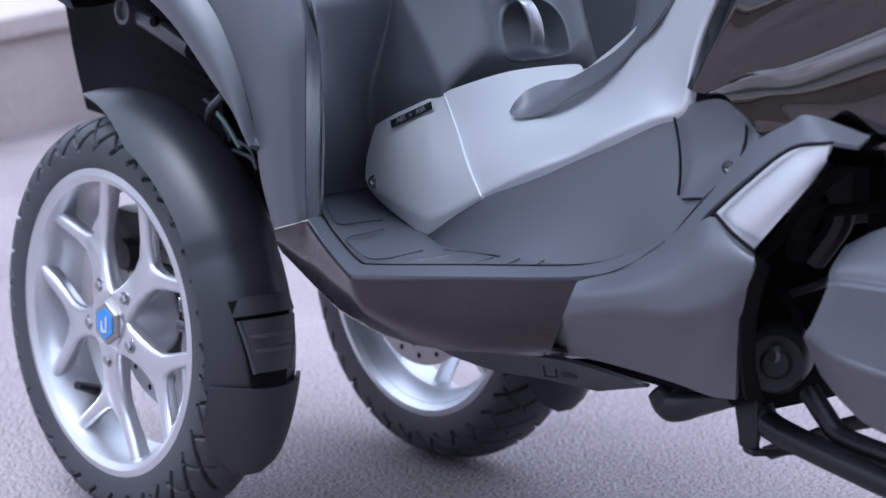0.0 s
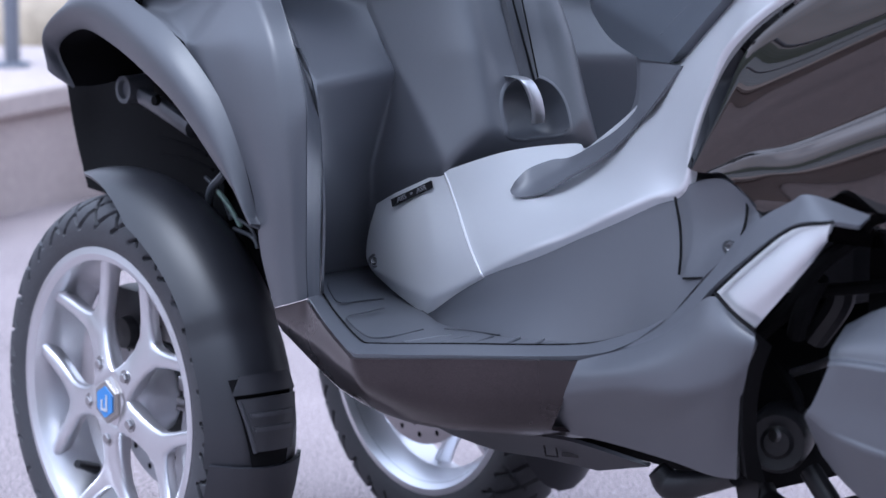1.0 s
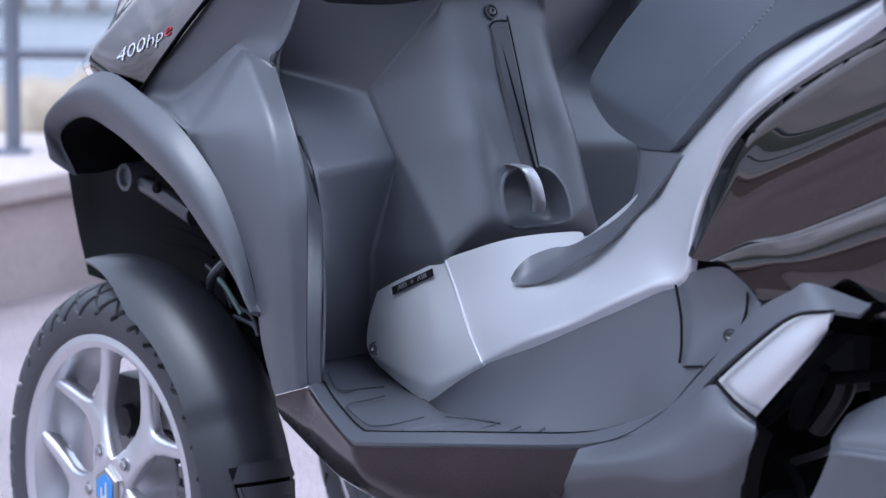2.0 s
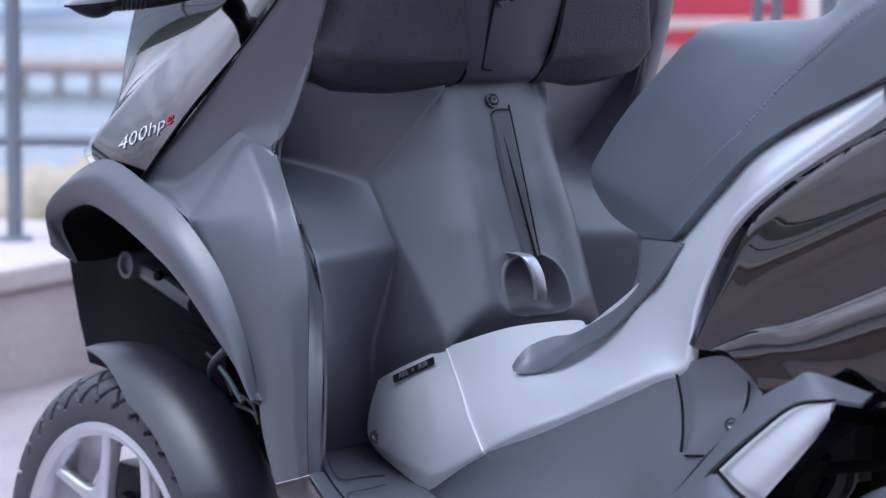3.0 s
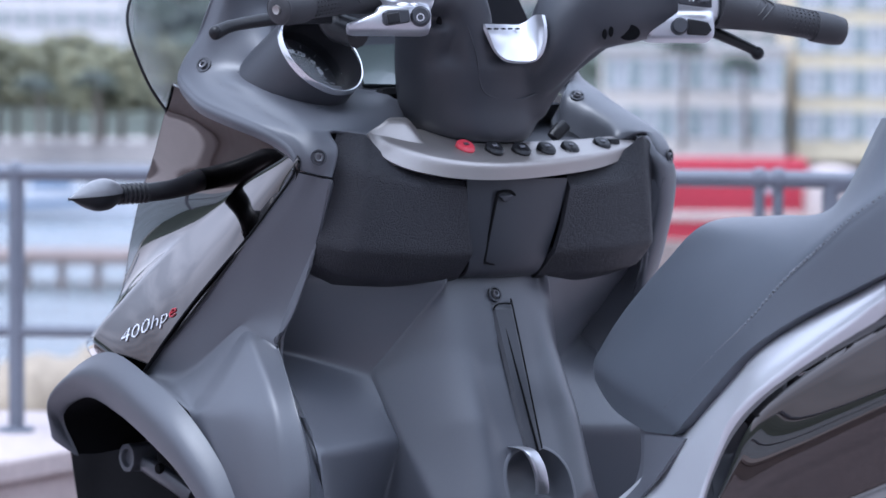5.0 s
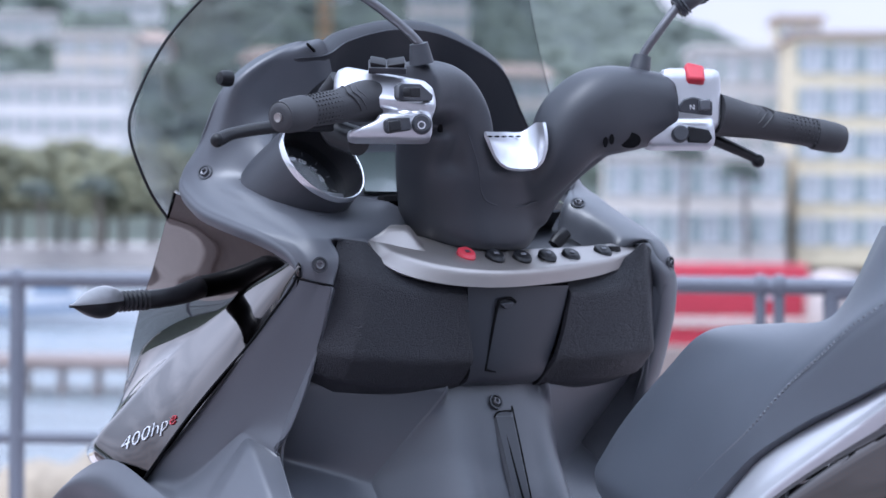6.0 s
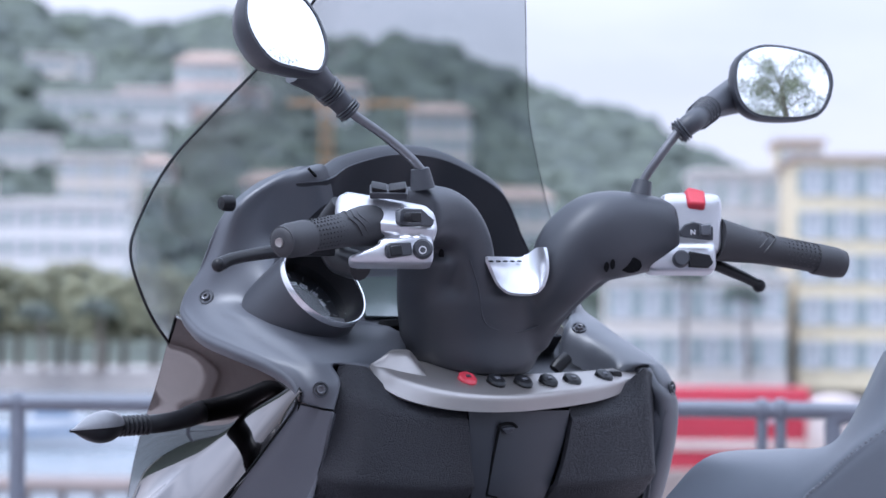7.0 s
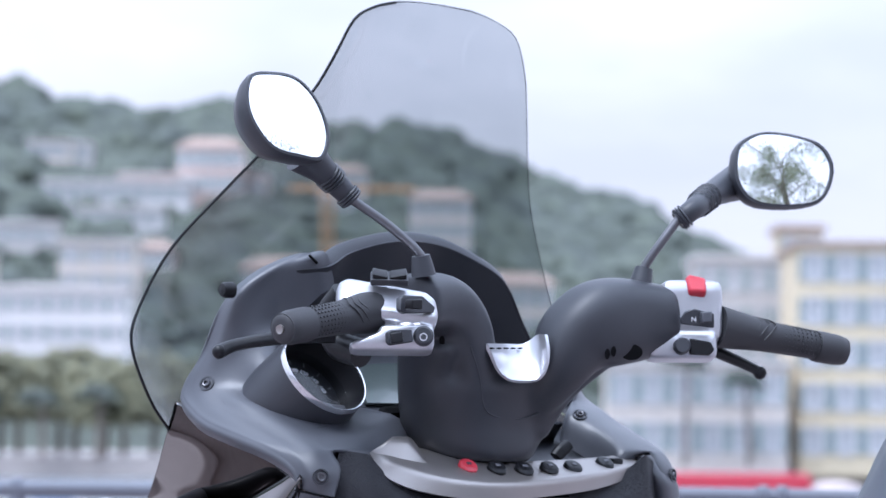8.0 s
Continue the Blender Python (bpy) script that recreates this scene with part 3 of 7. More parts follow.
# -- side fairing: outer face, then the strip that faces the rider --
fair = [
    [(-0.36, 0.268, 0.954), (-0.372, 0.26, 0.952), (-0.378, 0.248, 0.949), (-0.385, 0.236, 0.946)],
    [(-0.314, 0.278, 0.899), (-0.33, 0.27, 0.894), (-0.347, 0.254, 0.885), (-0.359, 0.236, 0.879)],
    [(-0.216, 0.292, 0.815), (-0.253, 0.277, 0.811), (-0.29, 0.262, 0.807), (-0.328, 0.244, 0.806)],
    [(-0.133, 0.309, 0.726), (-0.19, 0.291, 0.727), (-0.265, 0.267, 0.787), (-0.312, 0.256, 0.772)],
    [(-0.238, 0.317, 0.692), (-0.243, 0.306, 0.705), (-0.273, 0.267, 0.781), (-0.314, 0.256, 0.766)],
]
fair += [
    [(-0.252, 0.321, 0.686), (-0.283, 0.315, 0.704), (-0.293, 0.276, 0.773), (-0.322, 0.259, 0.76)],
    [(-0.293, 0.325, 0.658), (-0.35, 0.322, 0.693), (-0.382, 0.306, 0.71), (-0.391, 0.287, 0.71)],
    [(-0.334, 0.325, 0.62), (-0.382, 0.326, 0.625), (-0.415, 0.315, 0.636), (-0.424, 0.292, 0.65)],
    [(-0.368, 0.318, 0.545), (-0.406, 0.321, 0.547), (-0.426, 0.313, 0.569), (-0.43, 0.295, 0.598)],
    [(-0.375, 0.312, 0.476), (-0.406, 0.314, 0.48), (-0.424, 0.308, 0.482), (-0.428, 0.295, 0.481)],
    [(-0.388, 0.305, 0.422), (-0.409, 0.307, 0.428), (-0.424, 0.303, 0.433), (-0.428, 0.293, 0.436)],
]
inner = [(-0.37, 0.22, 0.939), (-0.365, 0.237, 0.878), (-0.342, 0.25, 0.805), (-0.318, 0.256, 0.77), (-0.316, 0.253, 0.763), (-0.318, 0.253, 0.757), (-0.347, 0.251, 0.699), (-0.395, 0.257, 0.636), (-0.415, 0.261, 0.594), (-0.42, 0.268, 0.477), (-0.425, 0.272, 0.437)]
edge = []
for r in fair[:5]:
    r[3] = tuple(Vector(r[3]) + Vector((-0.0035, 0.0025, 0)))
for r, q in zip(fair, inner):
    p = Vector(r[3])
    q = Vector(q)
    edge.append([tuple(p), tuple(p.lerp(q, 0.5) + Vector((0.001, 0, 0))), tuple(q + Vector((0.006, 0, 0))), tuple(q + Vector((0.036, -0.004, 0)))])
for f in (list, flip):
    part("side_fairing", crisp([f(r) for r in fair], 10, 10, (2,), (3, 4, 5), 3), PLASTIC, scooter, "matt dark grey plastic side fairing", 60, 0.004)
    panel("fairing_edge", [f(r) for r in edge], PLASTIC, scooter)
    seam(f([(-0.363, 0.27, 0.955), (-0.378, 0.256, 0.951), (-0.387, 0.238, 0.946)]), scooter)

# -- inner leg shield with knee recesses and a raised spine --
# rows from the pads down to the floor; from the outer edge over the recess, the spine's foot and shoulder to its middle
SHIELD = [
    [(-0.320, 0.234, 0.866), (-0.366, 0.068, 0.866), (-0.367, 0.066, 0.866), (-0.358, 0.064, 0.866), (-0.366, 0.033, 0.866), (-0.368, 0, 0.866)],
    [(-0.325, 0.244, 0.838), (-0.374, 0.075, 0.829), (-0.376, 0.073, 0.829), (-0.366, 0.066, 0.824), (-0.370, 0.034, 0.836), (-0.372, 0, 0.836)],
    [(-0.262, 0.217, 0.755), (-0.320, 0.135, 0.7302), (-0.326, 0.131, 0.732), (-0.386, 0.073, 0.758), (-0.398, 0.036, 0.742), (-0.401, 0, 0.740)],
    [(-0.402, 0.262, 0.657), (-0.362, 0.125, 0.6578), (-0.368, 0.122, 0.659), (-0.424, 0.075, 0.6836), (-0.433, 0.037, 0.660), (-0.436, 0, 0.655)],
    [(-0.372, 0.233, 0.550), (-0.318, 0.127, 0.549), (-0.433, 0.110, 0.561), (-0.456, 0.072, 0.597), (-0.463, 0.036, 0.585), (-0.465, 0, 0.582)],
    [(-0.290, 0.175, 0.43), (-0.275, 0.095, 0.43), (-0.33, 0.085, 0.43), (-0.38, 0.060, 0.43), (-0.395, 0.03, 0.43), (-0.40, 0, 0.43)],
]
for r in SHIELD:
    u, v, w = r[0]
    r.insert(0, (u + 0.035, v - (0.02 if w > 0.8 else -0.006), w))
lines = [broken(r + flip(r[:-1])[::-1], 16, (1, 2, 3, 9, 10, 11)) for r in SHIELD]
rows = []
for a, b in zip(lines, lines[1:]):
    rows += [[p.lerp(q, k / 22) for p, q in zip(a, b)] for k in range(22)]
rows = soften(rows + [lines[-1]], 4)
bm = grid(rows)
shield_tree = tree_of(bm)
slope = Vector((-0.93, 0, 0.36))
pull = frame_of((-0.452, 0.003, 0.611), slope)
pull_back = pull.inverted()
edge_of = [(0.044 * x, (0.040 if y > 0 else 0.026) * y) for x, y in ((math.copysign(abs(math.cos(a)) ** (0.9 if math.sin(a) > 0 else 0.42), math.cos(a)), math.copysign(abs(math.sin(a)) ** (0.9 if math.sin(a) > 0 else 0.42), math.sin(a))) for a in (2 * math.pi * k / 64 for k in range(64)))]


def in_pull(p):
    """Whether a place on the spine lies inside the latch's hollow."""
    q = pull_back @ p
    e = 2.2 if q.y > 0 else 4.6
    return abs(q.z) < 0.03 and abs(q.x / 0.044) ** e + abs(q.y / (0.040 if q.y > 0 else 0.026)) ** e < 1.14


bmesh.ops.delete(bm, geom=[f for f in bm.faces if in_pull(f.calc_center_median())], context="FACES")
for f in (list, flip):
    near = []
    for r in SHIELD:
        w = r[1][2]
        lo = min(range(len(inner) - 1), key=lambda k: abs(inner[k][2] + inner[k + 1][2] - 2 * w))
        a, b = Vector(inner[lo]), Vector(inner[lo + 1])
        near.append(a.lerp(b, max(0.0, min(1.0, (w - a.z) / (b.z - a.z if abs(b.z - a.z) > 1e-4 else 1)))))
    panel("shield_return", [f([tuple(p + Vector((0.004, -0.004, 0))) for p in near]), f([tuple((p + Vector(r[1])) / 2) for p, r in zip(near, SHIELD)]), f([r[1] for r in SHIELD])], PLASTIC, scooter, "grey return between fairing and leg shield", solid=0.003)
part("leg_shield", bm, PLASTIC, scooter, "matt dark grey inner leg shield with knee recesses", 75, 0.004)
rings = []
for s_, z in ((1.13, 0.0), (1.09, 0.0012), (1.03, 0.0012)):
    rings.append([laid(shield_tree, pull @ Vector((x * s_, y * s_, 0)), 0.002 + z, slope)[0] for x, y in edge_of])
rings += [[pull @ Vector((x * s_, y * s_ + dy, z)) for x, y in edge_of] for s_, z, dy in ((0.97, -0.008, 0), (0.90, -0.020, 0.0), (0.72, -0.030, 0.002), (0.4, -0.034, 0.004), (0.001, -0.035, 0.004))]
part("latch_hollow", grid(rings, True, False), PLASTIC, scooter, "rounded hollow round the latch", 60)
lever = [(-0.430, 0.027, 0.654), (-0.460, 0.024, 0.652), (-0.470, 0.018, 0.636), (-0.469, 0.011, 0.616), (-0.464, 0.007, 0.603)]
rows = []
for i, p in enumerate(spline(lever, 5)):
    rows.append([p + Vector((0.0040 * y / 0.006, -0.0078 * x / 0.006, 0)) for x, y in oval(0.006, 0.006, 16, 4)])
part("latch_lever", grid(rows, True, True), CASE, scooter, "curved bright silver latch lever", 50, bevel=0.001)
slot = []
for i in range(9):
    t = i / 8
    w = 0.800 - 0.152 * t
    d = -0.3835 - 0.0565 * t
    slot.append([(d + 0.001, 0.0135 - 0.002 * t, w), (d - 0.003, 0.011 - 0.002 * t, w), (d - 0.0035, 0.0, w), (d - 0.003, -0.011 + 0.002 * t, w), (d + 0.001, -0.0135 + 0.002 * t, w)])
part("slot_cover", grid(slot), PLASTIC_DARK, scooter, "long slim slot cover", solid=0.002)
seam([(-0.388, 0.003, 0.795), (-0.402, 0.002, 0.76), (-0.446, -0.003, 0.648)], scooter, 0.0013, "slot")
seam([(-0.386, 0.0135, 0.800), (-0.388, 0.009, 0.806), (-0.388, -0.009, 0.806), (-0.389, -0.0135, 0.798), (-0.442, -0.0115, 0.65)], scooter, 0.0010, "slot")
seam([(-0.389, 0.008, 0.792), (-0.389, -0.006, 0.792)], scooter, 0.0012, "slot")
bolt((-0.382, 0.008, 0.817), slope, scooter, 0.0065)

# -- knee pads --
pad = [
    [(-0.365, 0.214, 0.996), (-0.375, 0.186, 0.992), (-0.388, 0.154, 0.963), (-0.402, 0.075, 0.947)],
    [(-0.375, 0.23, 0.962), (-0.398, 0.199, 0.953), (-0.406, 0.141, 0.939), (-0.410, 0.074, 0.935)],
    [(-0.365, 0.236, 0.914), (-0.398, 0.206, 0.905), (-0.406, 0.141, 0.9), (-0.407, 0.067, 0.895)],
    [(-0.358, 0.241, 0.880), (-0.394, 0.214, 0.871), (-0.406, 0.143, 0.866), (-0.403, 0.059, 0.864)],
    [(-0.345, 0.242, 0.860), (-0.370, 0.212, 0.846), (-0.378, 0.138, 0.838), (-0.375, 0.057, 0.838)],
    [(-0.330, 0.236, 0.852), (-0.335, 0.197, 0.833), (-0.338, 0.116, 0.823), (-0.336, 0.058, 0.826)],
]
for f in (list, flip):
    if f is flip:
        pad[0][:2] = [(-0.382, 0.218, 0.987), (-0.388, 0.202, 0.993)]
    part("knee_pad", crisp([f(r) for r in pad], 12, 10, (1,), (1, 3, 4), 3), LEATHER, scooter, "black grained leatherette knee pad", 60, 0.006)

beside = ((0.992, -0.372, -0.212, -0.358, -0.245), (0.978, -0.381, -0.217, -0.366, -0.2565), (0.963, -0.388, -0.222, -0.371, -0.2653), (0.950, -0.386, -0.229, -0.365, -0.2747), (0.934, -0.381, -0.234, -0.360, -0.2796), (0.913, -0.374, -0.240, -0.350, -0.2855), (0.890, -0.366, -0.2425, -0.340, -0.2888),
          (0.863, -0.357, -0.243, -0.330, -0.2893), (0.834, -0.345, -0.2445, -0.320, -0.2871), (0.800, -0.332, -0.246, -0.310, -0.2767), (0.755, -0.322, -0.247, -0.305, -0.268))
panel("knee_fairing", [[(a + 0.03, b, w), (a - 0.001, b - 0.001, w), (a * 0.75 + c * 0.25 - 0.003, b * 0.5 + d * 0.5 , w), (c, d, w - 0.001), (c + 0.04, d + 0.001, w - 0.001), (c + 0.10, d + 0.01, w - 0.002)] for w, a, b, c, d in beside], PLASTIC, scooter, "matt dark grey fairing beside the knee pad", solid=0.003)

# -- glove box lid between the pads --
panel("pad_backing", [[(-0.350, v, w) for v in (0.21, 0.1, 0, -0.1, -0.21)] for w in (0.955, 0.90, 0.845)], PLASTIC_DARK, scooter, "black backing behind the pads and lid")
lid_rows = [[(u - 0.006 * (1 - s * s), a * s, w) for s in (1, 0.5, 0, -0.5, -1)] for u, a, w in ((-0.409, 0.072, 0.946), (-0.402, 0.064, 0.90), (-0.388, 0.052, 0.848), (-0.360, 0.050, 0.834))]
glove = panel("glove_box_lid", lid_rows, PLASTIC_DARK, scooter, "matt black glove box lid")
seam([(-0.414, 0.007, 0.928), (-0.416, 0.016, 0.932), (-0.416, 0.029, 0.931), (-0.415, 0.034, 0.923), (-0.398, 0.035, 0.861), (-0.396, 0.031, 0.853), (-0.395, 0.013, 0.851)], glove, 0.0018, "lid_groove")
tab = [(-0.416, 0.031, 0.927), (-0.416, 0.013, 0.929), (-0.414, 0.015, 0.923), (-0.414, 0.024, 0.921)]
bm = bmesh.new()
bm.faces.new([bm.verts.new(p) for p in tab])
part("lid_pull", bm, PLASTIC_DARK, glove, "small pull at the lid's groove", solid=0.006, bevel=0.001)

# -- silver switch strip --
strip_low = [(-0.365, 0.175, 0.993), (-0.392, 0.165, 0.965), (-0.414, 0.113, 0.949), (-0.426, 0.028, 0.945), (-0.412, -0.098, 0.954), (-0.381, -0.190, 0.9685)]
strip_top = [(-0.36, 0.162, 0.995), (-0.388, 0.154, 0.981), (-0.414, 0.105, 0.965), (-0.427, 0.025, 0.961), (-0.412, -0.102, 0.97), (-0.377, -0.2005, 0.981)]
strip_mid = [(-0.35, 0.145, 0.999), (-0.37, 0.125, 0.989), (-0.396, 0.083, 0.976), (-0.402, 0.002, 0.972), (-0.388, -0.123, 0.98), (-0.362, -0.2160, 0.9875)]
strip_back = [(-0.3, 0.095, 1.002), (-0.33, 0.075, 0.998), (-0.36, 0.039, 0.987), (-0.375, -0.022, 0.984), (-0.365, -0.141, 0.988), (-0.342, -0.228, 0.9935)]
part("switch_strip", crisp([strip_low, strip_top, strip_mid, strip_back, [(u + 0.06, v * 0.98, w - 0.008) for u, v, w in strip_back]], 10, 6, (), (1, 3), 1), SATIN, scooter, "satin silver switch strip", 60, 0.004)

# -- dash fairing, from the knee bolts up to the screen; its outer edge rolls over the front panel --
dash_rows = [
    ((-0.361, 0.266, 0.956), (-0.376, 0.253, 0.952), (-0.381, 0.245, 0.95), (-0.387, 0.237, 0.948)),
    ((-0.363, 0.265, 0.969), (-0.378, 0.257, 0.969), (-0.384, 0.244, 0.973), (-0.384, 0.227, 0.977)),
    ((-0.352, 0.269, 0.984), (-0.365, 0.26, 0.987), (-0.371, 0.246, 0.992), (-0.37, 0.226, 0.996)),
    ((-0.319, 0.279, 1), (-0.34, 0.262, 1.002), (-0.363, 0.238, 1), (-0.366, 0.179, 0.993)),
    ((-0.263, 0.286, 1.015), (-0.29, 0.268, 1.021), (-0.334, 0.232, 1.016), (-0.345, 0.13, 0.999)),
    ((-0.22, 0.289, 1.027), (-0.247, 0.272, 1.036), (-0.301, 0.235, 1.03), (-0.315, 0.1, 1.016)),
]
dash_rows += [
    ((-0.188, 0.286, 1.041), (-0.219, 0.272, 1.048), (-0.273, 0.238, 1.043), (-0.29, 0.089, 1.036)),
    ((-0.163, 0.28, 1.055), (-0.194, 0.27, 1.065), (-0.235, 0.242, 1.06), (-0.275, 0.179, 1.048)),
    ((-0.159, 0.273, 1.072), (-0.192, 0.265, 1.086), (-0.219, 0.242, 1.085), (-0.255, 0.218, 1.072)),
    ((-0.171, 0.262, 1.099), (-0.202, 0.255, 1.118), (-0.215, 0.232, 1.127), (-0.219, 0.2, 1.128)),
    ((-0.194, 0.25, 1.156), (-0.216, 0.24, 1.168), (-0.22, 0.215, 1.172), (-0.226, 0.19, 1.169)),
    ((-0.203, 0.22, 1.188), (-0.224, 0.208, 1.196), (-0.233, 0.188, 1.202), (-0.242, 0.165, 1.203)),
    ((-0.214, 0.19, 1.205), (-0.232, 0.172, 1.214), (-0.236, 0.158, 1.216), (-0.243, 0.145, 1.214)),
]
dash = []
for i, (a, b, c, d) in enumerate(dash_rows):
    a = Vector(a)
    turn = (a - Vector(b)).normalized()
    e = Vector(d) + (Vector((0.02, 0, 0)) if i < 3 else Vector((0.004, -0.014, -0.035)))
    dash.append([tuple(a + turn * 0.001 + Vector((0.004, -0.004, -0.012))), tuple(a + Vector((0.001, 0.0015, -0.005))), tuple(a), tuple(a - turn * 0.006 + Vector((0, 0, 0.0015))), b, c, d, tuple(e)])
def dash_side(f):
    """The fairing's rows for one side; on the right it ends where the tray begins."""
    if f is list:
        return dash
    rows = []
    for i, r in enumerate(dash):
        r = [Vector(p) for p in r]
        if 3 <= i <= 7:
            r[6] = r[5].lerp(r[6], (0.75, 0.35, 0.3, 0.35, 0.6)[i - 3])
            r[7] = r[6] + Vector((0.002, -0.012, -0.035))
        rows.append(flip([tuple(p) for p in r]))
    return rows[:9]


TREES = {f: tree_of(skin(dash_side(f), 6, 5)) for f in (list, flip)}
for f in (list, flip):
    panel("dash_fairing", dash_side(f), PLASTIC, scooter, "matt grey dash fairing with small bolts", m=5, solid=0.003, angle=60)
# hood over the instruments
hood_out = [(-0.176, 0.185, 1.191), (-0.216, 0.19, 1.204), (-0.2295, 0.15, 1.2103), (-0.2217, 0.11, 1.2283), (-0.2267, 0.05, 1.2431), (-0.208, -0.03, 1.2433), (-0.2193, -0.08, 1.2253), (-0.2229, -0.12, 1.2023), (-0.2144, -0.155, 1.1584), (-0.2061, -0.185, 1.1224)]
hood_in = [(u - 0.014, v * 0.965, w - 0.011) for u, v, w in hood_out]
hood_deep = [(u + 0.03, v * 0.9, w - 0.075) for u, v, w in hood_out]
panel("instrument_hood", [[(u + 0.05 * k, v, w - 0.03 * k) for (u, v, w), k in zip(hood_out, (1, 1, 1, 1, 1, 1, 0.8, 0.5, 0.2, 0.1))], hood_out, hood_in, [(u + 0.002, v, w - 0.005) for u, v, w in hood_in], hood_deep], PLASTIC_DARK, scooter, "matt black instrument hood", solid=0.003)
panel("instrument_board", [hood_deep, [(u + 0.0, v * 1.2, w - 0.09) for u, v, w in hood_deep], [(u - 0.07, v * 1.2, 1.03) for u, v, w in hood_deep]], PLASTIC_DARK, scooter, "black instrument board")

# -- glossy front side panels --
gloss = [
    [(-0.1364, 0.2724, 1.0471), (-0.2183, 0.2719, 1.026), (-0.2935, 0.2689, 1.0015), (-0.3642, 0.263, 0.9727), (-0.3696, 0.2665, 0.9671), (-0.37, 0.2664, 0.9614)],
    [(-0.0951, 0.2554, 1.0145), (-0.1811, 0.2602, 0.9975), (-0.2603, 0.2625, 0.9813), (-0.3347, 0.262, 0.9651), (-0.3533, 0.267, 0.9546), (-0.362, 0.2651, 0.944)],
    [(-0.0404, 0.2354, 0.9639), (-0.1184, 0.2437, 0.9562), (-0.1897, 0.2492, 0.9487), (-0.2564, 0.2517, 0.9412), (-0.2983, 0.2684, 0.9221), (-0.322, 0.2727, 0.9029)],
    [(0.0242, 0.212, 0.9154), (-0.0473, 0.2243, 0.913), (-0.1135, 0.2344, 0.9106), (-0.1775, 0.2431, 0.9081), (-0.2368, 0.2714, 0.8827), (-0.2744, 0.2853, 0.8572)],
    [(0.0697, 0.1966, 0.8617), (0.0093, 0.2121, 0.8653), (-0.0501, 0.2278, 0.8688), (-0.1105, 0.2441, 0.8724), (-0.1812, 0.2774, 0.8419), (-0.2281, 0.2953, 0.8111)],
    [(0.0936, 0.1919, 0.8065), (0.0479, 0.2094, 0.8152), (-0.0095, 0.2347, 0.8246), (-0.0715, 0.2629, 0.8342), (-0.1418, 0.2908, 0.8033), (-0.1883, 0.3038, 0.772)],
    [(0.114, 0.2007, 0.7691), (0.0728, 0.2201, 0.7786), (0.0113, 0.2527, 0.7895), (-0.055, 0.288, 0.8006), (-0.1215, 0.3056, 0.7756), (-0.1639, 0.3087, 0.7494)],
    [(0.1290, 0.2210, 0.7390), (0.0862, 0.2455, 0.7445), (0.0251, 0.2797, 0.7515), (-0.0359, 0.3134, 0.7585), (-0.0987, 0.3196, 0.7399), (-0.1410, 0.3135, 0.7198)],
    [(0.1270, 0.2040, 0.7120), (0.0842, 0.2285, 0.7160), (0.0211, 0.2617, 0.7220), (-0.0419, 0.2954, 0.7260), (-0.1037, 0.3036, 0.7070), (-0.1450, 0.2995, 0.6880)],
    [(0.1220, 0.1790, 0.6900), (0.0792, 0.2035, 0.6940), (0.0161, 0.2367, 0.6990), (-0.0469, 0.2704, 0.7010), (-0.1087, 0.2806, 0.6820), (-0.1490, 0.2795, 0.6650)],
]
for f in (list, flip):
    part("front_panel", crisp([f(r) for r in gloss], 12, 12, (3,)), PAINT, scooter, "glossy dark brown front side panel", 60, 0.003)
    seam(f([(-0.364, 0.266, 0.965), (-0.363, 0.27, 0.949), (-0.337, 0.278, 0.918), (-0.297, 0.284, 0.88), (-0.258, 0.29, 0.847), (-0.214, 0.298, 0.807), (-0.177, 0.308, 0.766), (-0.145, 0.316, 0.729)]), scooter, 0.0014)
# nose between the panels
nose = [[r[0], (r[0][0] + d, 0, r[0][2]), flip([r[0]])[0]] for r, d in zip(gloss, (0.12, 0.14, 0.18, 0.21, 0.23, 0.24, 0.22, 0.17))]
panel("nose", nose, PAINT, scooter, "glossy dark brown nose")

# -- windscreen --
rim_l = [(-0.099, 0.255, 1.015), (-0.117, 0.295, 1.052), (-0.117, 0.32, 1.112), (-0.110, 0.305, 1.156), (-0.122, 0.272, 1.221), (-0.156, 0.225, 1.286), (-0.190, 0.191, 1.336), (-0.228, 0.157, 1.396), (-0.246, 0.139, 1.438), (-0.254, 0.118, 1.480), (-0.2515, 0.088, 1.4975), (-0.249, 0.056, 1.5060)]
rows = []
for i, (u, v, w) in enumerate(rim_l):
    t = i / (len(rim_l) - 1)
    bulge = 0.17 * (1 - t) ** 1.2 + 0.012
    rise = 0.0 if i < 8 else 0.0014 * (i - 7)
    rows.append([(u + bulge * (1 - s * s), v * s, w + rise * (1 - s * s)) for s in (1, 0.75, 0.4, 0, -0.4, -0.75, -1)])
screen = panel("windscreen", rows, SCREEN, scooter, "large clear tinted windscreen", solid=0.004, angle=60)
screen.visible_shadow = False
rim = joined(tube(rim_l, 0.0017, 6, 4), tube(flip(rim_l), 0.0005, 6, 4), tube(rows[-1], 0.0006, 6, 4))
part("screen_edge", rim, BLACK, screen)

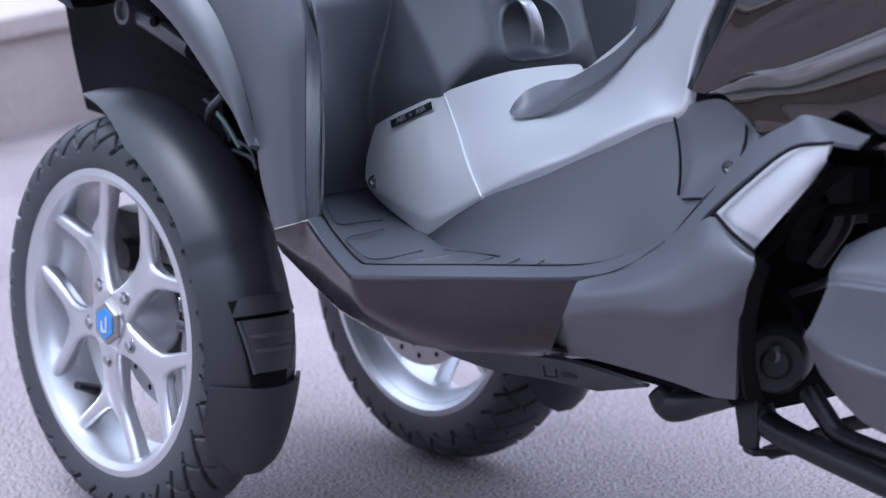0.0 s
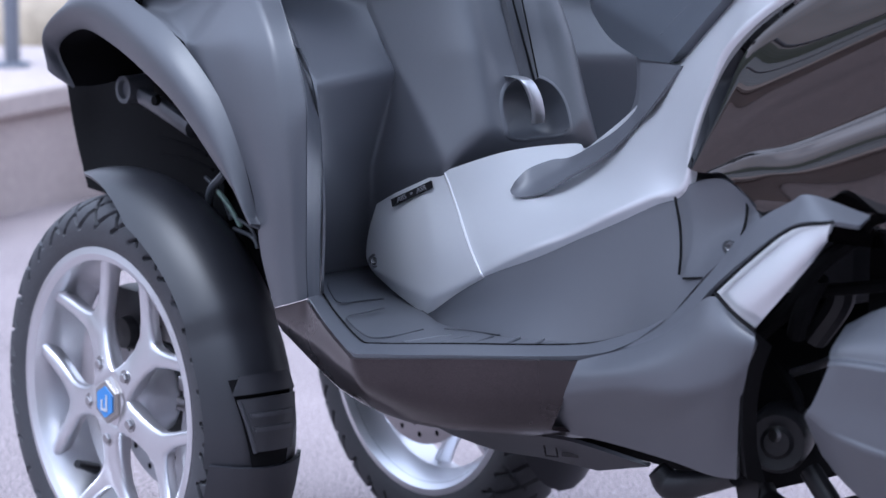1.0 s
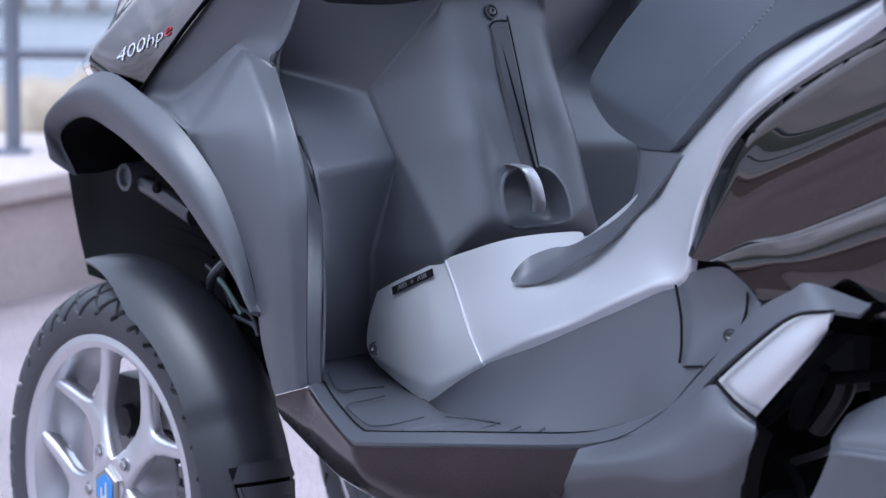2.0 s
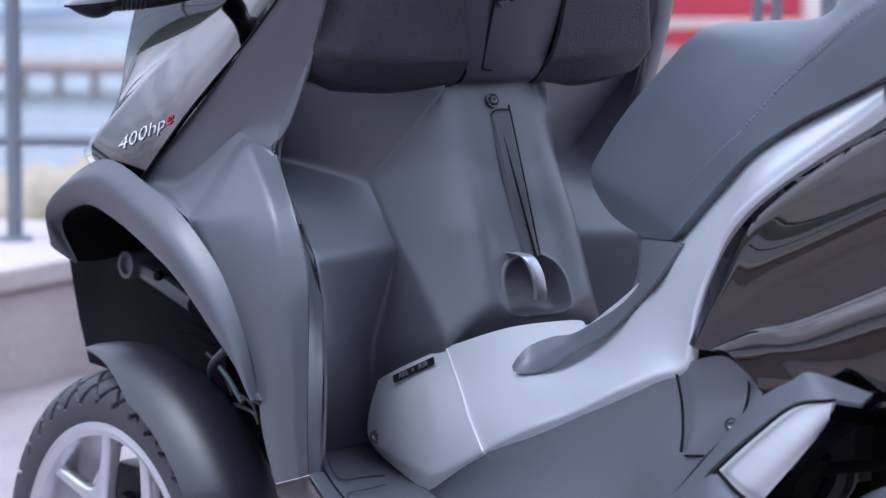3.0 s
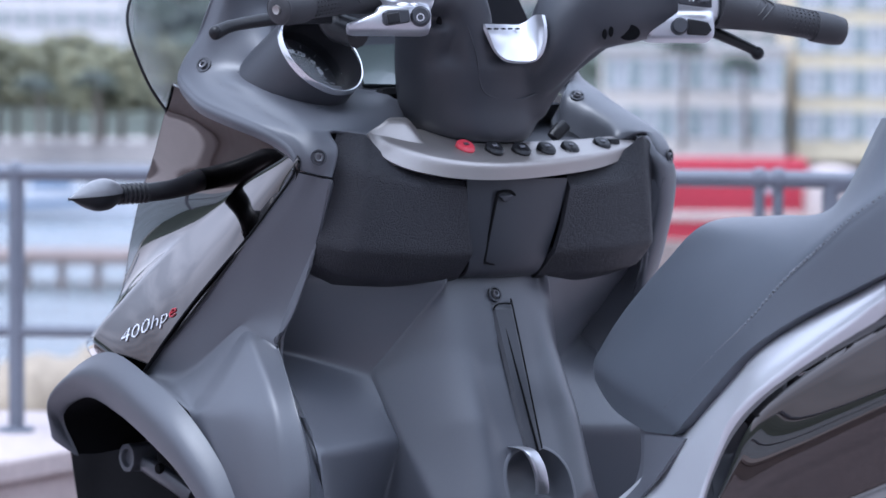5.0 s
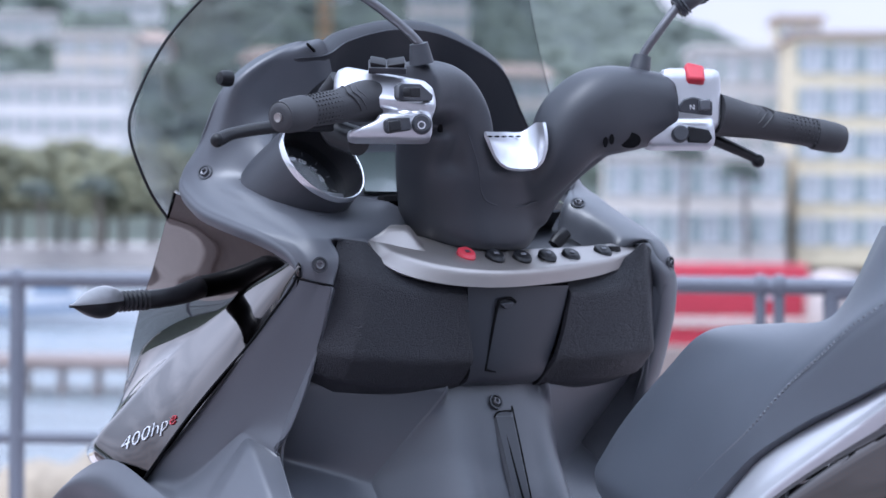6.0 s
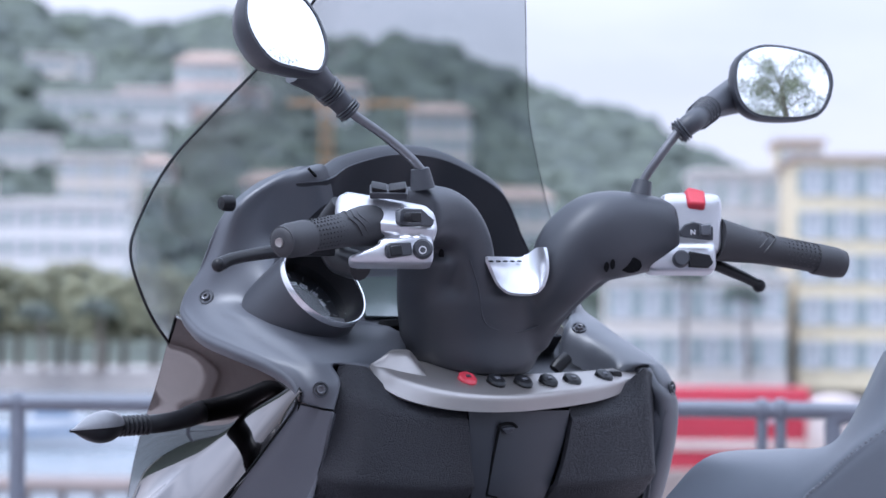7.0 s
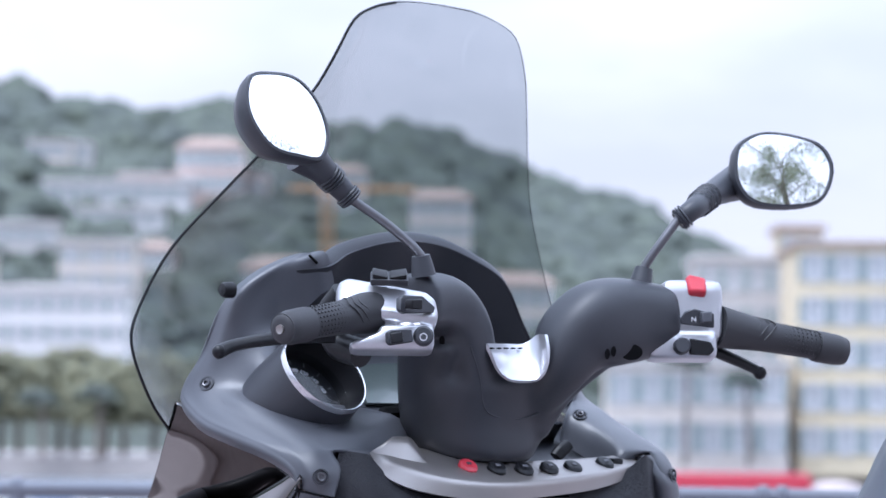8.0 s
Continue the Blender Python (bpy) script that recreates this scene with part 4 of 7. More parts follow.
# -- buttons on the switch strip --
for px_, mat in (((-0.394, 0.061, 0.98), RED), ((-0.4, 0.025, 0.978), BLACK), ((-0.402, -0.012, 0.977), BLACK), ((-0.4, -0.05, 0.978), BLACK), ((-0.396, -0.088, 0.979), BLACK), ((-0.385, -0.145, 0.983), BLACK)):
    bm = lathe([(0.0, 0.004), (0.005, 0.0045), (0.0085, 0.004), (0.0105, 0.002), (0.0108, -0.003)], 22, "w")
    bm.transform(frame_of(px_, (-0.55, 0.1, 0.83)) @ Matrix.Diagonal((1.0, 1.15, 1, 1)))
    o = part("push_button", bm, mat, scooter, "red oval push button" if mat == RED else "black oval push button")
    bm = block((-0.003, -0.0022, 0.0045), (0.003, 0.0022, 0.0052), 0.0004)
    bm.transform(frame_of(px_, (-0.55, 0.1, 0.83)))
    part("button_mark", bm, DIM if mat == BLACK else PLASTIC_DARK, o)
part("switch_rocker", block((-0.383, -0.176, 0.972), (-0.370, -0.160, 0.990), 0.004), BLACK, scooter, "black rocker switch")
lidw = [[(-0.362, 0.17, 0.995), (-0.368, 0.16, 0.991), (-0.378, 0.144, 0.984), (-0.388, 0.11, 0.98)], [(-0.36, 0.156, 1), (-0.362, 0.145, 1.007), (-0.368, 0.124, 1.007), (-0.38, 0.111, 0.986)], [(-0.345, 0.136, 1.005), (-0.345, 0.127, 1.011), (-0.35, 0.108, 1.011), (-0.362, 0.096, 0.99)], [(-0.32, 0.104, 1), (-0.32, 0.095, 1.002), (-0.325, 0.08, 0.999), (-0.345, 0.08, 0.986)]]
part("strip_cap", crisp(lidw, 6, 6, (1, 2), (1, 2), 1), SATIN, scooter, "satin silver raised end cap", 60, 0.003)

# -- bolts and joints of the dash --
for f in (list, flip):
    for q, n in (((-0.383, 0.251, 0.969), (-0.8, 0.5, 0.3)), ((-0.221, 0.288, 1.067), (-0.6, 0.4, 0.7)), ((-0.312, 0.209, 1.037), (-0.7, 0.2, 0.7))):
        s = 1 if f is list else -1
        at, n = cast(TREES[f], f([q])[0], 0.0016, s)
        bolt(at, n, scooter, 0.0065)
    for line in () if f is flip else ([(-0.226, 0.272, 1.053), (-0.232, 0.27, 1.043), (-0.246, 0.268, 1.034), (-0.265, 0.255, 1.025), (-0.286, 0.24, 1.02)], [(-0.235, 0.272, 1.049), (-0.246, 0.262, 1.058), (-0.255, 0.25, 1.067)], [(-0.303, 0.222, 1.017), (-0.314, 0.21, 1.019), (-0.327, 0.2, 1.022), (-0.329, 0.2, 1.027), (-0.31, 0.2, 1.041)], [(-0.227, 0.205, 1.203), (-0.231, 0.195, 1.199)]):
        seam([cast(TREES[f], p, 0.0006, s)[0] for p in f(line)], scooter, 0.0009)
    if f is list:
        seam([(-0.248, 0.172, 1.212), (-0.246, 0.16, 1.204)], scooter, 0.0016)
    knob = lathe([(0.0, 0.009), (0.007, 0.008), (0.009, 0.003), (0.009, -0.006)], 18, "v", f([(-0.221, 0.262, 1.171)])[0])
    part("screen_knob", knob, BLACK, scooter, "black screen mount")

# -- round gauges --
def gauge():
    g = new("gauge")
    g.parent = scooter
    tagged(g, "round instrument with a chrome bezel")
    m = frame_of((-0.300, 0.1878, 1.0813), (-0.792, -0.122, 0.598))
    for nm, prof, mat, lab in (("bezel", [(0.0532, 0.000), (0.0540, 0.003), (0.0553, 0.0035), (0.0562, 0.001), (0.0562, -0.004)], CHROME, "polished bezel"), ("sleeve", [(0.0560, -0.003), (0.0575, -0.022), (0.0600, -0.075)], PLASTIC_DARK, "black outer sleeve"),
                               ("shroud", [(0.0533, 0.001), (0.0500, -0.036), (0.0495, -0.0385)], BLACK, "deep black shroud"), ("dial", [(0.0498, -0.038), (0.0, -0.038)], DIAL, "black dial face")):
        bm = lathe(prof, 56, "w")
        bm.transform(m @ Matrix.Scale(0.97, 4))
        part(nm, bm, mat, g, lab, 50)
    m = m @ Matrix.Scale(0.97, 4)
    for k in range(11):
        a = radians(225 - 27 * k)
        bm = block((-0.0006, 0.040, -0.0379), (0.0006, 0.046, -0.0372))
        bm.transform(m @ Matrix.Rotation(a - math.pi / 2, 4, "Z"))
        part("tick", bm, DIM, g)
    for k, txt in ((2, "40"), (3, "60"), (4, "80"), (5, "100"), (6, "120"), (7, "140"), (8, "160")):
        a = radians(225 - 27 * k)
        letters(txt, 0.0075, m @ Matrix.Translation((0.031 * math.cos(a), 0.031 * math.sin(a), -0.0375)) @ Matrix.Rotation(a - math.pi / 2, 4, "Z"), PALE, g, "numeral")
    glass_ = lathe([(0.0, -0.026), (0.0505, -0.026)], 40, "w")
    glass_.transform(m)
    o = part("gauge_glass", glass_, CLEAR, g, solid=0.001)
    o.visible_shadow = False
    return g


gauge()
panel("display_surround", [[(-0.165, 0.1, 1.127), (-0.165, 0.028, 1.134), (-0.165, -0.089, 1.138)], [(-0.225, 0.124, 1.074), (-0.225, 0.064, 1.075), (-0.225, -0.042, 1.077)], [(-0.285, 0.147, 1.023), (-0.285, 0.093, 1.021), (-0.285, 0.004, 1.021)]], PLASTIC_DARK, scooter, "black surround of the display")
lcd = [[(-0.214, 0.078, 1.091), (-0.214, 0.04, 1.094), (-0.214, -0.026, 1.095)], [(-0.24, 0.094, 1.068), (-0.24, 0.051, 1.069), (-0.24, -0.006, 1.07)], [(-0.263, 0.102, 1.048), (-0.263, 0.06, 1.048), (-0.263, 0.012, 1.049)]]
panel("display", lcd, LCD, scooter, "grey-green liquid crystal display")
seam([(-0.284, 0.095, 1.034), (-0.28, 0.086, 1.039), (-0.28, 0.025, 1.04)], scooter, 0.007, "display_slot")
part("slot_bar", tube([(-0.296, 0.106, 1.025), (-0.296, 0.037, 1.026)], 0.0045, 8), SATIN, scooter, "satin silver bar under the display")
panel("dash_tray", [[(-0.325, s * 0.20, 0.972) for s in (1, 0.5, 0, -0.5, -1)], [(-0.26, s * 0.20, 0.978) for s in (1, 0.5, 0, -0.5, -1)], [(-0.20, s * 0.19, 1.05) for s in (1, 0.5, 0, -0.5, -1)]], PLASTIC_DARK, scooter, "dark tray behind the switch strip")
panel("tray_back", [[(-0.19, -0.02, 1.09), (-0.185, -0.12, 1.085), (-0.18, -0.22, 1.07)], [(-0.225, -0.02, 1.010), (-0.220, -0.12, 1.008), (-0.225, -0.225, 1.012)], [(-0.335, -0.02, 0.978), (-0.335, -0.12, 0.978), (-0.335, -0.215, 0.982)]], PLASTIC_DARK, scooter, "dark hollow of the tray")
part("key_tab", tube([(-0.312, -0.134, 0.990), (-0.312, -0.143, 0.998), (-0.312, -0.153, 1.005)], [0.0075, 0.0085, 0.0075], 14, 4, 0.7), BLACK, scooter, "black key head", 60)

# -- turn signals --
for f in (list, flip):
    s = 1 if f is list else -1
    sig = part("turn_signal", tube(f([(-0.140, 0.235, 0.942), (-0.166, 0.270, 0.937), (-0.1737, 0.300, 0.9312), (-0.169, 0.333, 0.9277), (-0.167, 0.366, 0.926)]), [0.013, 0.012, 0.0105, 0.0105, 0.0095], 16, 6), BLACK, scooter, "black stalked turn signal with a clear lens", 60)
    a, b_ = Vector(f([(-0.169, 0.330, 0.9279)])[0]), Vector(f([(-0.167, 0.363, 0.9262)])[0])
    for k in range(7):
        ring = lathe([(0.0100, -0.002), (0.0118, 0.0), (0.0100, 0.002)], 18, "w")
        ring.transform(frame_of(a.lerp(b_, k / 6), b_ - a))
        part("rib", ring, BLACK, sig)
    root, tip = Vector(f([(-0.167, 0.365, 0.926)])[0]), Vector(f([(-0.188 if s > 0 else -0.130, 0.438 if s > 0 else 0.425, 0.9205)])[0])
    for nm, mat, sgn, lab in (("lamp_body", BLACK, -1, "black lamp body"), ("lens", CLEAR_LENS, 1, "pale clear lens")):
        rows = []
        for i in range(13):
            t = i / 12
            h = 0.0165 * (math.sin(math.pi * min(1, (t * 0.93 + 0.12)) ** 0.8) if t < 1 else 0.02) + 0.0006
            c = root.lerp(tip, t)
            rows.append([c + Vector((h * 1.25 * math.cos(q), 0, 0.002 + sgn * h * math.sin(q))) for q in (math.pi * j / 10 for j in range(11))])
        part(nm, grid(rows), mat, sig, lab, 60, 0.0015)
    a, b_ = f([(-0.094, 0.301, 0.754), (-0.190, 0.293, 0.803)])
    c = Vector(f([(-0.033, 0.28, 0.783)])[0]) - Vector(f([(-0.172, 0.305, 0.765)])[0])
    n = (Vector(b_) - Vector(a)).cross(c) * s
    if s < 0:
        a, b_ = b_, a
    m = along(a, b_, n) @ Matrix(((1, 0.25, 0, 0), (0, 1, 0, 0), (0, 0, 1, 0), (0, 0, 0, 1)))
    m = m @ Matrix.Diagonal((1.68, 1.15, 1.0, 1.0))
    skin_ = tree_of(crisp([f(r) for r in gloss], 12, 12, (3,)))
    for txt, x, mat, lab in (("400hp", -0.006, CHROME, "raised chrome lettering"), ("e", 0.0225, RED, "raised red letter")):
        word = letters(txt, 0.0195, m @ Matrix.Translation((x, 0.0, 0.0)), mat, scooter, "badge_lettering", lab, thin=0.0003)
        inv = m.inverted()
        for v in word.data.vertices:
            flat = m @ (Matrix.Diagonal((1, 1, 0)) @ (inv @ v.co))
            v.co = laid(skin_, flat, 0.0018 + (0.0012 if (inv @ v.co).z > 0 else 0.0), (-0.25, s, 0.35))[0]

# -- floor, its lip and the glossy skirt --
lip_l = [(-0.439, 0.3, 0.437), (-0.491, 0.315, 0.417), (-0.546, 0.325, 0.399), (-0.58, 0.32, 0.401), (-0.664, 0.285, 0.409), (-0.789, 0.23, 0.422), (-0.845, 0.215, 0.44), (-0.895, 0.21, 0.472)]
lip_in = [(-0.414, 0.265, 0.433), (-0.458, 0.28, 0.42), (-0.513, 0.29, 0.402), (-0.538, 0.285, 0.401), (-0.626, 0.255, 0.411), (-0.751, 0.205, 0.424), (-0.807, 0.195, 0.439), (-0.844, 0.185, 0.456)]
floor_far = [(-0.201, 0.107, 0.42), (-0.207, 0.051, 0.42), (-0.345, 0.111, 0.412), (-0.458, 0.156, 0.405), (-0.521, 0.168, 0.402), (-0.626, 0.135, 0.41), (-0.679, 0.112, 0.416), (-0.712, 0.093, 0.424)]
floor_mid = [tuple((Vector(a) + Vector(b)) / 2) for a, b in zip(lip_in, floor_far)]
low_t = [(-0.381, 0.3, 0.419), (-0.441, 0.302, 0.437), (-0.497, 0.317, 0.417), (-0.554, 0.328, 0.397), (-0.601, 0.315, 0.402), (-0.684, 0.28, 0.411), (-0.794, 0.232, 0.421)]
low_m = [(-0.379, 0.295, 0.405), (-0.444, 0.303, 0.399), (-0.501, 0.312, 0.383), (-0.558, 0.318, 0.366), (-0.608, 0.306, 0.362), (-0.681, 0.277, 0.37), (-0.778, 0.235, 0.384)]
low_b = [(-0.368, 0.28, 0.39), (-0.417, 0.28, 0.365), (-0.471, 0.283, 0.345), (-0.533, 0.285, 0.334), (-0.6, 0.278, 0.33), (-0.675, 0.258, 0.335), (-0.746, 0.225, 0.344)]
low_u = [(u, v - 0.09, w - 0.02) for u, v, w in low_b]
for f in (list, flip):
    panel("floor_lip", [f(lip_l), f(lip_in)], PLASTIC, scooter, "matt grey rounded floor lip", solid=0.006)
    seam([(u - 0.004, v, w + 0.0035) for u, v, w in f(lip_in)], scooter, 0.0011, "mat_groove")
    panel("floorboard", [f(lip_in), f(floor_mid), f(floor_far)], PLASTIC, scooter, "dark ribbed rubber floorboard")
    part("skirt", crisp([f(low_t), f(low_m), f(low_b), f(low_u)], 8, 8, (1, 3), (2,), 2), FLAKE, scooter, "glossy dark brown floor skirt", 60, 0.004)

# -- silver tunnel covers --
front_cover = [
    [(-0.3287, 0.1232, 0.5076), (-0.3594, 0.1218, 0.5224), (-0.3958, 0.115, 0.5387), (-0.4199, 0.1026, 0.5514)],
    [(-0.3231, 0.1301, 0.477), (-0.3793, 0.1372, 0.4932), (-0.4408, 0.1387, 0.5092), (-0.477, 0.13, 0.523)],
    [(-0.3215, 0.1324, 0.4511), (-0.3981, 0.1478, 0.4544), (-0.472, 0.1556, 0.4744), (-0.5218, 0.1506, 0.4932)],
    [(-0.3303, 0.1345, 0.4397), (-0.4002, 0.1486, 0.4326), (-0.4749, 0.1607, 0.4282), (-0.5591, 0.1623, 0.4658)],
    [(-0.334, 0.128, 0.43), (-0.388, 0.14, 0.418), (-0.453, 0.15, 0.404), (-0.561, 0.156, 0.461)],
]
rear_cover = [
    [(-0.424, 0.105, 0.553), (-0.503, 0.08, 0.581), (-0.569, 0.045, 0.593), (-0.593, 0.05, 0.591), (-0.626, 0.06, 0.605), (-0.699, 0.075, 0.646), (-0.762, 0.08, 0.699), (-0.839, 0.1, 0.754), (-0.915, 0.115, 0.806), (-1.085, 0.13, 0.882)],
    [(-0.477, 0.13, 0.523), (-0.564, 0.115, 0.549), (-0.613, 0.095, 0.558), (-0.657, 0.095, 0.575), (-0.716, 0.109, 0.6029), (-0.7866, 0.128, 0.6454), (-0.8422, 0.138, 0.7009), (-0.9047, 0.148, 0.7534), (-0.9731, 0.158, 0.8059), (-1.1208, 0.168, 0.8713)],
    [(-0.521, 0.15, 0.493), (-0.6, 0.145, 0.52), (-0.666, 0.14, 0.545), (-0.726, 0.14, 0.567), (-0.7859, 0.1495, 0.592), (-0.8407, 0.159, 0.6208), (-0.8835, 0.164, 0.6855), (-0.9234, 0.169, 0.7263), (-0.9751, 0.174, 0.7751), (-1.1264, 0.174, 0.8627)],
    [(-0.554, 0.16, 0.465), (-0.634, 0.165, 0.5), (-0.704, 0.165, 0.527), (-0.768, 0.17, 0.555), (-0.8296, 0.1735, 0.5793), (-0.8812, 0.178, 0.5977), (-0.8932, 0.178, 0.6466), (-0.9181, 0.178, 0.7005), (-0.9611, 0.181, 0.7534), (-1.1348, 0.183, 0.8583)],
]
rear_cover.append([(u - 0.003 * k, v - 0.009 * k, w - 0.014 * k) for (u, v, w), k in zip(rear_cover[3], (0.45, 0.6, 0.75, 0.8, 0.8, 0.8, 0.7, 0.7, 0.7, 0.7))])
for f in (list, flip):
    part("tunnel_cover", crisp([f(r) for r in front_cover], 10, 8, (2,), (3,), 2), SILVER, scooter, "silver painted front tunnel cover", 60, 0.005)
    part("side_cover", crisp([f(r) for r in rear_cover], 8, 8, (), (3,), 1), SILVER, scooter, "silver painted swooping side cover", 60, 0.004)

# -- grey inner body under the silver cover --
under = [
    [(-0.441, 0.150, 0.407), (-0.542, 0.158, 0.455), (-0.684, 0.160, 0.510), (-0.79, 0.165, 0.557), (-0.867, 0.172, 0.592), (-0.939, 0.185, 0.612), (-0.987, 0.195, 0.601)],
    [(-0.477, 0.155, 0.4), (-0.588, 0.165, 0.438), (-0.71, 0.17, 0.479), (-0.808, 0.175, 0.516), (-0.877, 0.18, 0.545), (-0.94, 0.185, 0.567), (-1.002, 0.195, 0.586)],
    [(-0.51, 0.178, 0.385), (-0.631, 0.193, 0.403), (-0.737, 0.193, 0.419), (-0.812, 0.193, 0.434), (-0.871, 0.203, 0.455), (-0.943, 0.205, 0.522), (-1.022, 0.215, 0.579)],
]
side_low = [
    [(-0.845, 0.215, 0.439), (-0.895, 0.21, 0.472), (-0.948, 0.21, 0.52), (-1.016, 0.22, 0.579), (-1.071, 0.225, 0.608), (-1.095, 0.225, 0.617), (-1.152, 0.21, 0.604)],
    [(-0.835, 0.22, 0.434), (-0.93, 0.235, 0.47), (-0.986, 0.24, 0.518), (-1.035, 0.245, 0.554), (-1.096, 0.25, 0.592), (-1.137, 0.25, 0.601), (-1.163, 0.235, 0.599)],
]
side_mid = [
    [(-0.794, 0.232, 0.42), (-0.8577, 0.226, 0.4414), (-0.93, 0.235, 0.4723), (-0.9941, 0.245, 0.5149), (-1.0512, 0.25, 0.4899)],
    [(-0.7937, 0.24, 0.4055), (-0.883, 0.25, 0.4294), (-0.959, 0.258, 0.4548), (-1.0172, 0.262, 0.4866), (-1.0594, 0.255, 0.482)],
    [(-0.7815, 0.238, 0.3874), (-0.8871, 0.252, 0.413), (-0.9679, 0.262, 0.4233), (-1.0234, 0.262, 0.4433), (-1.0469, 0.252, 0.4589)],
    [(-0.7505, 0.222, 0.3605), (-0.8426, 0.226, 0.3774), (-0.9325, 0.232, 0.3877), (-0.9943, 0.238, 0.3965), (-1.0216, 0.236, 0.4106)],
    [(-0.7114, 0.198, 0.3338), (-0.7971, 0.196, 0.3366), (-0.8952, 0.2, 0.3366), (-0.9492, 0.203, 0.3342), (-0.9885, 0.205, 0.3379)],
]
for f in (list, flip):
    panel("inner_body", [f(r) for r in under], PLASTIC, scooter, "matt grey inner body panel")
    panel("rear_frame_cover", [f(r) for r in side_low], PLASTIC, scooter, "matt grey trim over the rear quarter")
    part("side_panel", crisp([f(r) for r in side_mid], 8, 8, (), (2,), 3), PLASTIC, scooter, "matt grey lower side panel", 60, 0.004)

# -- glossy rear quarter --
quarter = [
    [(-0.884, 0.176, 0.616), (-0.906, 0.172, 0.688), (-0.939, 0.168, 0.746), (-1.014, 0.164, 0.806), (-1.135, 0.16, 0.865), (-1.259, 0.158, 0.916)],
    [(-0.9054, 0.1903, 0.6165), (-0.9498, 0.1936, 0.6806), (-0.9839, 0.1918, 0.7378), (-1.0552, 0.1893, 0.7839), (-1.1593, 0.1861, 0.8409), (-1.2826, 0.184, 0.8916)],
    [(-0.9129, 0.19, 0.616), (-0.9597, 0.1917, 0.652), (-1.0049, 0.1939, 0.6933), (-1.0753, 0.1944, 0.7307), (-1.1754, 0.1948, 0.7787), (-1.2936, 0.1943, 0.8245)],
    [(-0.9235, 0.1895, 0.6159), (-0.9793, 0.1893, 0.6399), (-1.0291, 0.1881, 0.6518), (-1.0974, 0.1875, 0.6771), (-1.1769, 0.187, 0.7092), (-1.2876, 0.1855, 0.7529)],
    [(-0.9305, 0.1911, 0.6164), (-0.9862, 0.193, 0.6372), (-1.0376, 0.1938, 0.6491), (-1.1069, 0.1943, 0.6749), (-1.1845, 0.1952, 0.7054), (-1.2962, 0.1952, 0.7488)],
    [(-0.9544, 0.1935, 0.6175), (-1.0017, 0.196, 0.6241), (-1.0543, 0.199, 0.635), (-1.1252, 0.201, 0.6624), (-1.1922, 0.203, 0.6858), (-1.3056, 0.205, 0.7283)],
    [(-0.999, 0.197, 0.596), (-1.0401, 0.199, 0.598), (-1.0919, 0.201, 0.598), (-1.1547, 0.203, 0.602), (-1.2073, 0.204, 0.610), (-1.3084, 0.206, 0.634)],
    [(-0.985, 0.184, 0.570), (-1.035, 0.186, 0.572), (-1.090, 0.188, 0.572), (-1.150, 0.190, 0.575), (-1.205, 0.190, 0.582), (-1.306, 0.192, 0.605)],
]
for f in (list, flip):
    part("rear_quarter", crisp([f(r) for r in quarter], 10, 10, (), (1, 3, 4, 6)), PAINT, scooter, "glossy dark brown rear quarter panel", 60, 0.003)
insert = [
    [(-0.998, 0.245, 0.518), (-1.046, 0.248, 0.556), (-1.096, 0.25, 0.589), (-1.145, 0.25, 0.601)],
    [(-1.028, 0.25, 0.505), (-1.071, 0.255, 0.535), (-1.109, 0.255, 0.565), (-1.141, 0.25, 0.591)],
    [(-1.047, 0.245, 0.493), (-1.082, 0.248, 0.526), (-1.113, 0.248, 0.558), (-1.127, 0.245, 0.578)],
]
for f in (list, flip):
    panel("silver_insert", [f(r) for r in insert], SILVER, scooter, "pale silver insert panel")

# -- seat --
seat_rows = [
    [(-0.783, 0.1, 0.702), (-0.687, 0.05, 0.695), (-0.583, 0, 0.706), (-0.498, -0.05, 0.726), (-0.451, -0.09, 0.73)],
    [(-0.811, 0.115, 0.713), (-0.756, 0.09, 0.723), (-0.625, 0.03, 0.737), (-0.504, -0.04, 0.743), (-0.46, -0.09, 0.753)],
    [(-0.896, 0.14, 0.77), (-0.866, 0.128, 0.785), (-0.73, 0.06, 0.801), (-0.564, -0.03, 0.799), (-0.491, -0.1, 0.798)],
    [(-0.952, 0.155, 0.803), (-0.926, 0.147, 0.817), (-0.797, 0.07, 0.854), (-0.632, -0.03, 0.858), (-0.545, -0.11, 0.852)],
]
seat_rows += [
    [(-1.023, 0.165, 0.836), (-0.987, 0.158, 0.861), (-0.877, 0.08, 0.89), (-0.703, -0.02, 0.899), (-0.594, -0.12, 0.893)],
    [(-1.077, 0.17, 0.857), (-1.041, 0.167, 0.894), (-0.944, 0.09, 0.909), (-0.799, -0.02, 0.909), (-0.69, -0.12, 0.904)],
    [(-1.135, 0.175, 0.88), (-1.091, 0.172, 0.926), (-0.994, 0.09, 0.932), (-0.9, 0, 0.922), (-0.78, -0.12, 0.917)],
    [(-1.217, 0.18, 0.911), (-1.172, 0.175, 0.967), (-1.069, 0.1, 1.008), (-0.968, 0, 1.011), (-0.849, -0.12, 1.011)],
]
seat = part("seat", crisp(seat_rows, 10, 8, (1,), (1,), 2), VINYL, scooter, "grey vinyl rider seat with stitched seams", 60, 0.014)
line = spline([r[1] for r in seat_rows[1:]], 22)
dashes = []
for k in range(0, len(line) - 2, 2):
    dashes.append(tube([line[k] + Vector((-0.003, 0.0075, 0.004)), line[k].lerp(line[k + 1], 0.8) + Vector((-0.003, 0.0075, 0.004))], 0.0011, 5, 1))
